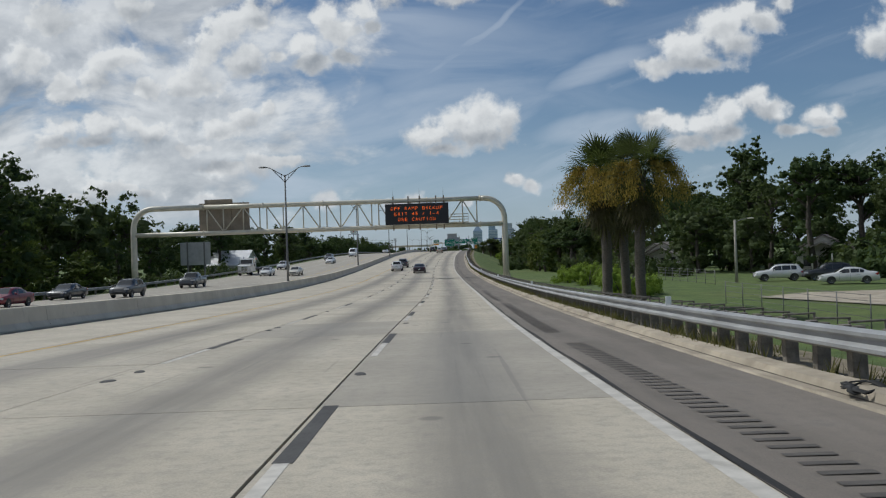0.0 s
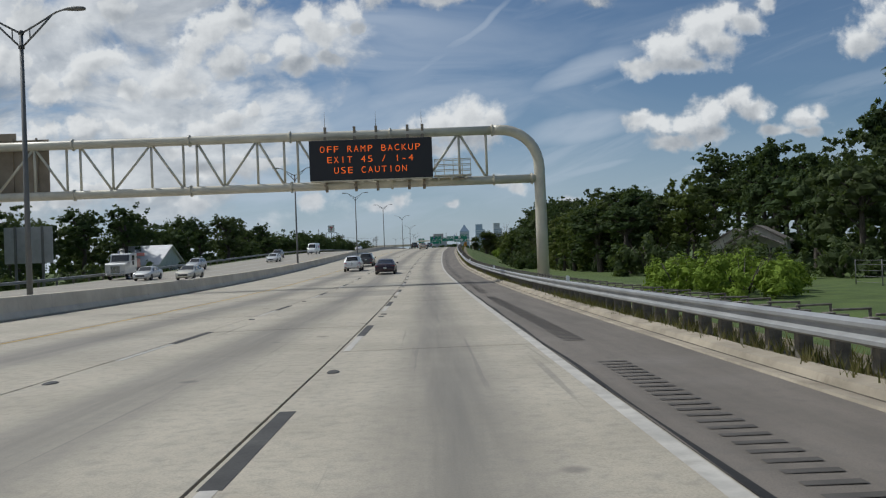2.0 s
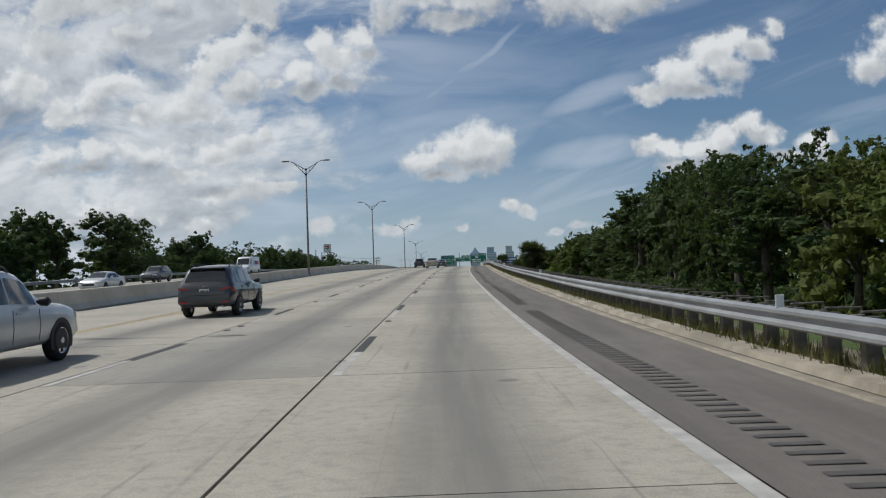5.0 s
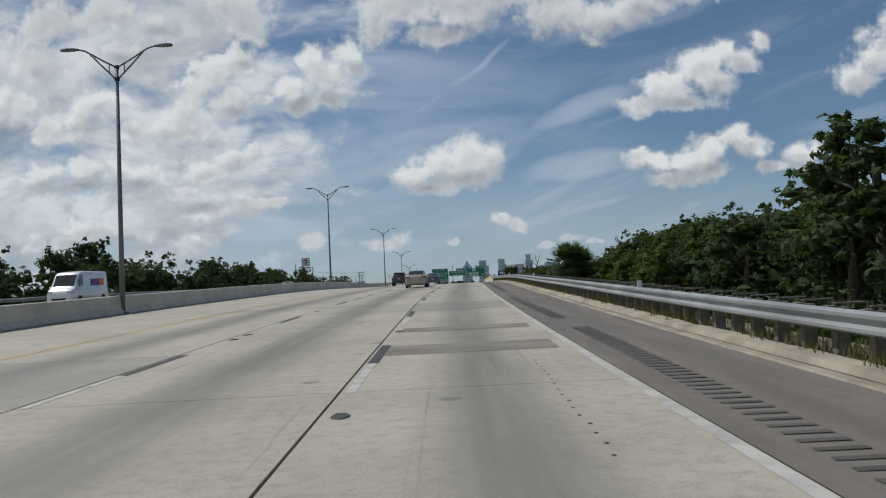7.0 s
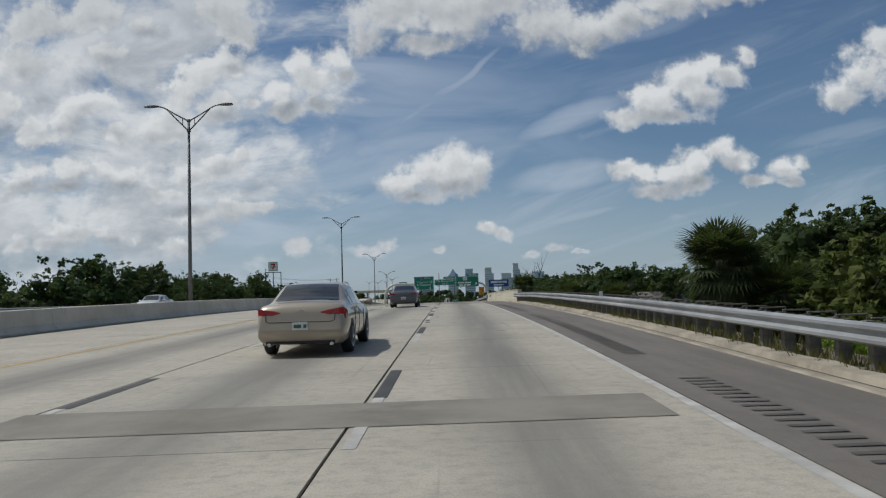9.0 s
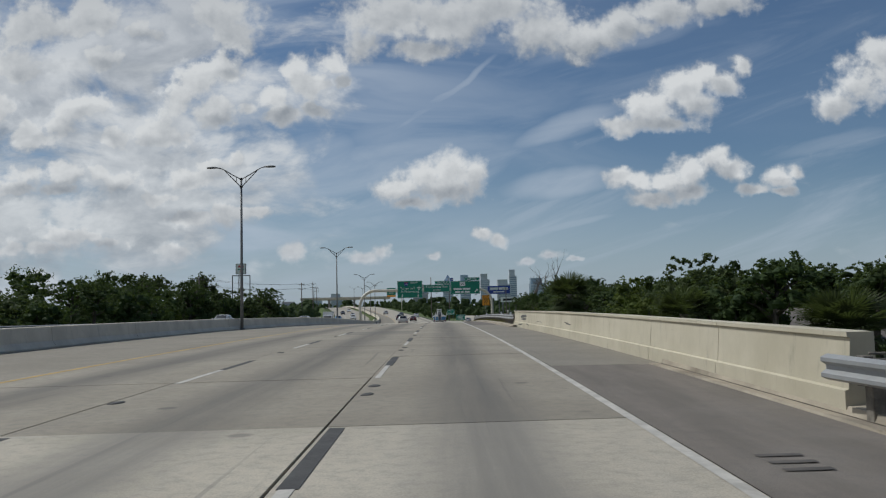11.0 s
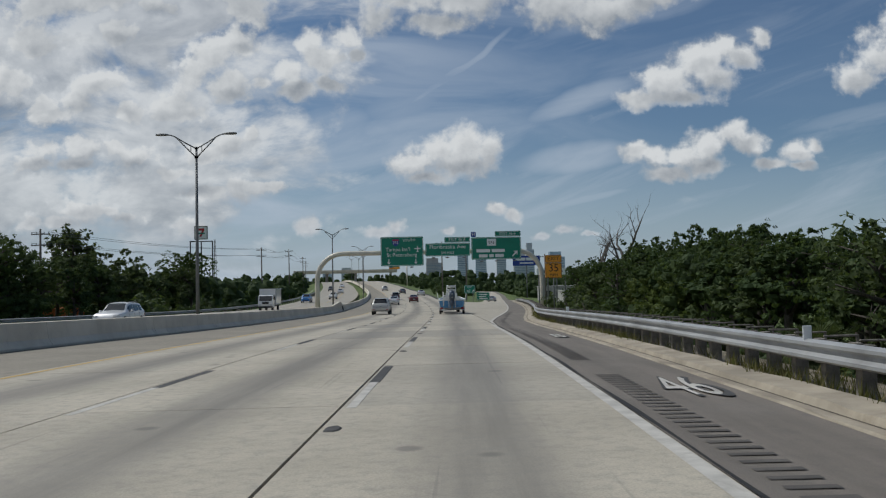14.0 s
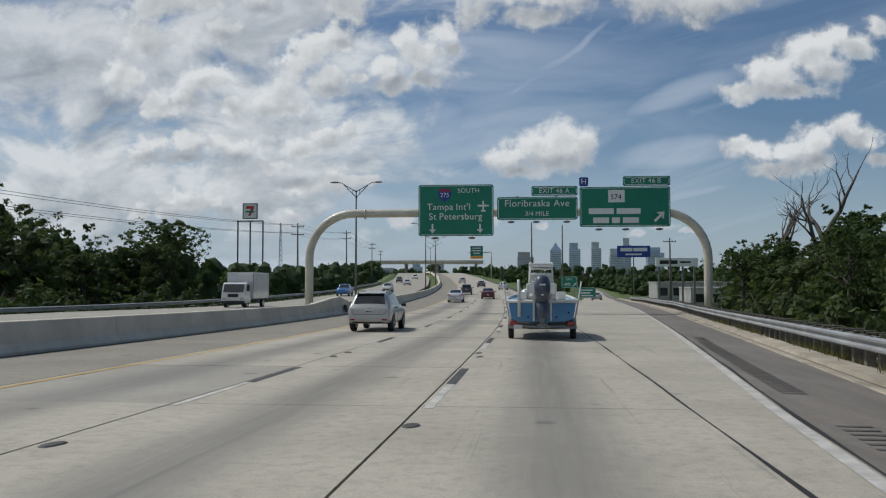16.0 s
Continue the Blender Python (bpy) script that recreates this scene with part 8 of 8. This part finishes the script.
def wires():
    root = thing("power_lines", Matrix(), "thin dark power lines between the poles", "power line")
    for a, b in zip(tops, tops[1:]):
        for x, dz in ((-1.1, -0.4), (1.1, -0.4), (-1.1, -1.9), (1.1, -1.9)):
            bm = bmesh.new()
            rod(bm, [a.lerp(b, t) + Vector((x, 0, dz - 3.0 * t * (1 - t))) for t in np.linspace(0, 1, 9)], 0.025, 4, cap=False)
            part("wire", bm, M_TRIM, root)


wires()


def pole_sign():
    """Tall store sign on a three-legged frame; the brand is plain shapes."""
    p = P(645, -68.9)
    root = thing("pole_sign", Matrix.Translation((p.x, p.y, 0)), "tall store sign with red and green shapes on posts", "pole sign")
    for x in (-3.8, 0, 3.9):
        bm = bmesh.new()
        box(bm, x, 0, 8.8, 0.35, 0.35, 23.6)
        part("post", bm, M_TRIM, root)
    bm = bmesh.new()
    box(bm, 0, 0, 20.6, 8.1, 0.4, 0.35)
    part("beam", bm, M_TRIM, root)
    bm = bmesh.new()
    box(bm, 0, 0, 23.6, 4.5, 0.7, 4.7)
    box_part = part("cabinet", bevelled(bm, 0.06, 1), M_SIGN_W, root, "white lit cabinet with dark rim")
    bm = bmesh.new()
    for x, z, w, h in ((0, 25.8, 4.5, 0.25), (0, 21.4, 4.5, 0.25), (-2.15, 23.6, 0.25, 4.6), (2.15, 23.6, 0.25, 4.6)):
        box(bm, x, -0.36, z, w, 0.06, h)
    part("rim", bm, M_TRIM, box_part)
    bm = bmesh.new()
    vs = [(-1.2, 25.1), (1.2, 25.1), (1.2, 24.5), (0.15, 22.2), (-0.6, 22.2), (0.35, 24.3), (-1.2, 24.3)]
    loft(bm, [[(x, -0.36, z) for x, z in vs], [(x, -0.42, z) for x, z in vs]], smooth=False)
    part("red_shape", bm, M_RED_S, box_part)
    bm = bmesh.new()
    box(bm, 0.0, -0.44, 23.4, 2.7, 0.05, 0.45)
    part("green_bar", bm, M_SIGN_G, box_part)


pole_sign()


def panel_sign(name, s, lat0, lat1, z0, z1, mat, label, cells, posts, bar_mat):
    x0, x1 = P(s, lat0).x, P(s, lat1).x
    root = thing(name, Matrix.Translation(((x0 + x1) / 2, s, 0)), label, "billboard")
    w = x1 - x0
    bm = bmesh.new()
    box(bm, 0, 0, (z0 + z1) / 2, w, 0.5, z1 - z0)
    part("panel", bevelled(bm, 0.04, 1), mat, root)
    for x, z, bw, bh in cells:
        bm = bmesh.new()
        box(bm, x * w, -0.27, z0 + (z1 - z0) * z, bw * w, 0.05, bh * (z1 - z0))
        part("legend_bar", bm, bar_mat, root)
    for x in posts:
        bm = bmesh.new()
        box(bm, x * w, 0.1, (z0 + GROUND) / 2, 0.35, 0.35, z0 - GROUND)
        part("post", bm, M_STEEL_G, root)


panel_sign("billboard", 700, 52.2, 63.8, 10.9, 15.0, M_BILL_BLUE, "blue roadside billboard with pale bars", [(-0.22, 0.66, 0.36, 0.3), (0.2, 0.66, 0.42, 0.3), (0, 0.25, 0.5, 0.14)], (0,), M_SIGN_W)
panel_sign("shop_sign", 580, 33.8, 42.4, 5.8, 7.6, M_SIGN_W, "white shop sign with a dark bar on posts", [(-0.2, 0.5, 0.42, 0.42), (0.2, 0.5, 0.26, 0.2)], (-0.42, -0.14, 0.14, 0.42), M_TRIM)


def block(s, lat, w, d, h, mat, label, z=GROUND, floors=1):
    """A plain commercial building: walls, parapet, windows, door."""
    p = P(s, lat)
    root = thing("building", Matrix.Translation((p.x, p.y, z)), label, "building")
    bm = bmesh.new()
    box(bm, 0, 0, h / 2, w, d, h)
    part("wall", bm, mat, root)
    bm = bmesh.new()
    box(bm, 0, 0, h + 0.15, w + 0.3, d + 0.3, 0.3)
    part("parapet", bm, mat, root)
    n = max(2, int(w / 3.5))
    for f in range(floors):
        for k in range(n):
            x = -w / 2 + w * (k + 0.5) / n
            bm = bmesh.new()
            box(bm, x, -d / 2 - 0.03, (f + 0.5) * h / floors, w / n * 0.55, 0.06, h / floors * 0.45)
            part("window", bm, M_PANE, root)


block(486, -56, 13, 10, 4.2, M_ORANGE_WALL, "low orange stucco shop in the trees")
block(600, -70, 30, 14, 6, M_GREY_WALL, "pale grey low commercial building")
block(680, -95, 40, 20, 8, M_GREY_WALL, "long grey warehouse in the distance")
block(650, 62, 22, 14, 5, M_GREY_WALL, "low pale shop beyond the exit ramp")
block(592, 50, 14, 12, 4, M_GREY_WALL, "shop with pale walls near the exit")


def radio_mast():
    root = thing("radio_mast", Matrix.Translation((P(760, -80).x, 760, GROUND)), "slim lattice radio mast", "radio mast")
    for a in range(3):
        bm = bmesh.new()
        q = 2.094 * a
        rod(bm, [(1.3 * math.cos(q), 1.3 * math.sin(q), 0), (0.3 * math.cos(q), 0.3 * math.sin(q), 31)], 0.1, 5)
        part("leg", bm, M_STEEL_G, root)
    for k in range(14):
        z0, z1 = k * 2.2, (k + 1) * 2.2
        r0, r1 = 1.3 - z0 / 31, 1.3 - z1 / 31
        bm = bmesh.new()
        for a in range(3):
            q, q2 = 2.094 * a, 2.094 * (a + 1)
            rod(bm, [(r0 * math.cos(q), r0 * math.sin(q), z0), (r1 * math.cos(q2), r1 * math.sin(q2), z1)], 0.06, 4)
        part("brace", bm, M_STEEL_G, root)


radio_mast()


def tower(u, dist, w, h, mat, kind, label):
    """Downtown tower far off: shaft, setback, crown, floor bands."""
    x = 13.2 + u * (dist - 409)
    h, w = h * 0.86, w * 0.75
    root = thing("tower_block", Matrix.Translation((x, dist, GROUND)), label, "tower block", "downtown towers")
    bm = bmesh.new()
    box(bm, 0, 0, h * 0.42, w, w * 0.8, h * 0.84)
    part("shaft", bm, mat, root)
    bm = bmesh.new()
    if kind == "spire":
        loft(bm, [[(-w / 2, -w * 0.4, h * 0.84), (w / 2, -w * 0.4, h * 0.84), (w / 2, w * 0.4, h * 0.84), (-w / 2, w * 0.4, h * 0.84)],
                  [(-w * 0.2, -w * 0.15, h * 0.96), (w * 0.2, -w * 0.15, h * 0.96), (w * 0.2, w * 0.15, h * 0.96), (-w * 0.2, w * 0.15, h * 0.96)],
                  [(-0.5, -0.5, h * 1.05), (0.5, -0.5, h * 1.05), (0.5, 0.5, h * 1.05), (-0.5, 0.5, h * 1.05)]], smooth=False)
    else:
        box(bm, -w * 0.1, 0, h * 0.92, w * 0.75, w * 0.6, h * 0.16)
    part("crown", bm, mat, root)
    for k in range(16):
        bm = bmesh.new()
        box(bm, 0, -w * 0.4 - 0.3, h * (0.05 + 0.05 * k), w * 0.92, 0.6, h * 0.018)
        part("window_band", bm, M_TOWER_BLUE if mat is not M_TOWER_BLUE else M_TOWER_GREY, root)


for u, d, w, h, mat, kind, tag in ((0.019, 2000, 42, 68, M_TOWER_BROWN, "flat", "broad brown tower block downtown"), (0.056, 2300, 34, 100, M_TOWER_BLUE, "spire", "pointed blue-grey tower downtown"),
                                   (0.079, 2300, 34, 104, M_TOWER_BLUE, "flat", "blue glass tower downtown"), (0.105, 2300, 30, 106, M_TOWER_GREY, "flat", "pale grey tower downtown"),
                                   (0.130, 2300, 44, 88, M_TOWER_GREY, "flat", "white stepped tower downtown"), (0.142, 2400, 26, 122, M_TOWER_GREY, "flat", "tall pale tower downtown"),
                                   (0.176, 2100, 44, 82, M_TOWER_BLUE, "flat", "broad blue glass tower downtown"), (-0.09, 2400, 40, 60, M_TOWER_GREY, "flat", "grey far tower block"),
                                   (-0.115, 2500, 34, 52, M_TOWER_BLUE, "flat", "small blue far tower block"), (-0.15, 2600, 60, 42, M_TOWER_BROWN, "flat", "low brown far block")):
    tower(u, d, w, h, mat, kind, tag)


def far_overpass():
    """A plain concrete bridge over the road, far ahead."""
    z = spline(KZ, 868) + 5.4
    root = thing("overpass", Matrix.Translation((-34, 868, 0)), "pale concrete overpass bridge far ahead over the road", "bridge", "", "structure")
    bm = bmesh.new()
    box(bm, 0, 0, z + 0.75, 64, 9, 1.1)
    part("deck", bevelled(bm, 0.05, 1), M_CREAM, root)
    for y in (-4.4, 4.4):
        bm = bmesh.new()
        box(bm, 0, y, z + 1.75, 64, 0.3, 0.9)
        part("parapet", bevelled(bm, 0.03, 1), M_WALL, root)
    for x in (-30, -12, 6, 28):
        bm = bmesh.new()
        for y in (-3, 3):
            rod(bm, [(x, y, z - 9.5), (x, y, z)], 0.55, 10)
        box(bm, x, 0, z + 0.0, 1.4, 8.4, 0.9)
        part("pier", bm, M_CONC_BASE, root, "grey concrete pier")


far_overpass()

# ---- small things at the road's edge ----


def delineator(s, lat, h):
    root = thing("delineator", Matrix.Translation(P(s, lat, h)), "small white reflector tab on the rail", "reflector", "rail reflectors")
    bm = bmesh.new()
    box(bm, 0, 0, 0.10, 0.13, 0.02, 0.20)
    part("tab", bevelled(bm, 0.006, 1), M_SIGN_W, root)


for s in (20, 50, 80, 110, 140, 170, 200, 230, 260, 336.5, 348, 372, 396):
    delineator(s, RAIL(s), 0.70)


def painted(text, s0, lat0, wide, label):
    """White characters with a black edge, stretched along the shoulder."""
    root = thing("painted_exit_mark", road_pose(s0, lat0, 0.006), label, "road marking", "painted exit marks", "structure")
    for dx, mat, h, name, grow in ((0.04, M_DARK_LINE, 0.0, "black_edge", 1.28), (0.0, M_WHITE_LINE, 0.004, "character", 1.0)):
        letters(text, 1.0, root, pose(dx, -0.03 * grow, h) @ Matrix.Diagonal((wide * grow, 3.2 * (1 + (grow - 1) * 0.6), 1, 1)), mat, name, 0.0015)


painted("46", 372.7, 4.95, 0.68, "white painted exit number with black edges on the shoulder")
painted("B", 388.1, 5.08, 0.80, "white painted exit letter with black edges on the shoulder")
strip("exit_lane_joint", 402.0, 486.0, lambda s: [(3.725 + 0.012 * math.sin(s * 1.1), 0.006), (3.765 + 0.015 * math.sin(s * 0.7), 0.006)], M_JOINT, 0.8, "dark tarred joint between through lane and exit lane", category="road joint")


def weeds():
    """Tufts of grass along the kerb and under the rail."""
    r = random.Random(17)
    verts, faces = [], []
    for _ in range(15000):
        s = r.uniform(-8, 455)
        if 294 < s < 334:
            continue
        if noise.noise((s * 0.12, 3.0, 0.0)) < -0.08 and r.random() < 0.8:
            continue
        lat = EDGE(s) + r.choice((2.92, 3.0, 3.1, 3.2, 3.4, 4.0)) + r.uniform(-0.12, 0.35)
        p = P(s, lat, 0.0 if lat < EDGE(s) + 3.4 else -0.12)
        for _ in range(5):
            h, a, w = r.uniform(0.10, 0.36), r.uniform(0, 6.28), r.uniform(0.008, 0.022)
            tip = p + Vector((math.cos(a) * h * 0.5, math.sin(a) * h * 0.5, h))
            side = Vector((-math.sin(a), math.cos(a), 0)) * w
            b = p + Vector((r.uniform(-0.1, 0.1), r.uniform(-0.1, 0.1), -0.03))
            o = len(verts)
            verts += [b - side, b + side, tip]
            faces.append((o, o + 1, o + 2))
    tagged(new("weeds", mesh_from(verts, faces, M_WEED)), "tufts of weeds along the kerb", "weeds", "", "stuff")


M_WEED = leaf("weed_blades", (0.10, 0.105, 0.032), (0.24, 0.195, 0.085), (0.19, 0.155, 0.06))
weeds()


def shred():
    """Black curled strips by the kerb, in place of a dark drain hole with debris."""
    root = thing("tyre_shred", Matrix.Translation(P(11.0, 6.25, 0.03)) @ Matrix.Diagonal((0.6, 0.6, 0.6, 1)), "black curled strips standing in for a dark drain hole with debris", "tyre shred")
    r = random.Random(5)
    bm = bmesh.new()
    for k in range(3):
        pts = [(r.uniform(-0.1, 0.1) + 0.35 * math.cos(t + k), 0.5 * math.sin(t * 1.2 + k), 0.06 + 0.09 * abs(math.sin(2 * t + k))) for t in np.linspace(0, 2.6, 9)]
        loft(bm, [[(x - 0.07, y, z), (x + 0.07, y + 0.03, z + 0.02), (x + 0.07, y + 0.03, z + 0.04), (x - 0.07, y, z + 0.02)] for x, y, z in pts])
    part("tread", bm, M_RUBBER, root)


shred()

# ---- road slabs, last ----


def slabs():
    """Concrete slabs, each with its own edges; the joints between them are open to the dark bed."""
    root = thing("road_slabs", Matrix(), "pale tan concrete carriageway of jointed slabs", "road", "", "structure")
    edges = [lambda s: YELLOW(s) - 0.24, JOINT2, lambda s: 0.0, lambda s: EDGE(s) + SEAM if s < 402 else 3.735]
    rng = random.Random(11)
    L = 6.1
    for k in range(-5, 90):
        s0, s1 = C0 - 0.1 + k * L, C0 - 0.1 + (k + 1) * L
        for j in range(3):
            a, b = edges[j], edges[j + 1]
            gap = (0.018 if j else 0.012) if not 296 < s0 < 338 else 0.004
            rgap = 0.002 if j == 2 else gap
            lift = rng.uniform(-0.002, 0.002)
            verts, uvs = [], []
            for s in (s0 + 0.008, (s0 + s1) / 2, s1 - 0.008):
                l, r = a(s) + gap, b(s) - rgap
                for q in (0.0, 1.0):
                    verts.append(P(s, l + (r - l) * q, lift))
                    uvs.append((l + (r - l) * q, s, q))
                for q in (0.0, 1.0):
                    verts.append(P(s, l + (r - l) * q, -0.05))
                    uvs.append((l + (r - l) * q, s, q))
            faces = []
            for i in range(2):
                o = 4 * i
                faces += [(o, o + 1, o + 5, o + 4), (o, o + 4, o + 6, o + 2), (o + 1, o + 3, o + 7, o + 5)]
            faces += [(0, 2, 3, 1), (8, 9, 11, 10)]
            me = D.meshes.new("slab")
            me.from_pydata(verts, [], faces)
            layer = me.uv_layers.new(name="road")
            for loop in me.loops:
                layer.data[loop.index].uv = uvs[loop.vertex_index][:2]
            lane = me.attributes.new("lane", "FLOAT", "POINT")
            for i, u in enumerate(uvs):
                lane.data[i].value = u[2]
            # darker copy runs on past the bridge: cloud shadow put into the slabs' colour
            me.materials.append(M_DECK_SHADE if 292 < (s0 + s1) / 2 < 362 else M_ROAD)
            ob = new("slab", me)
            ob.parent = root
    far = strip("road_far", C0 - 0.1 + 90 * L, END, lambda s: [(YELLOW(s) - 0.24, 0.0), (3.72, 0.0)], M_ROAD, 6.0, "pale concrete carriageway running on", category="road")


slabs()
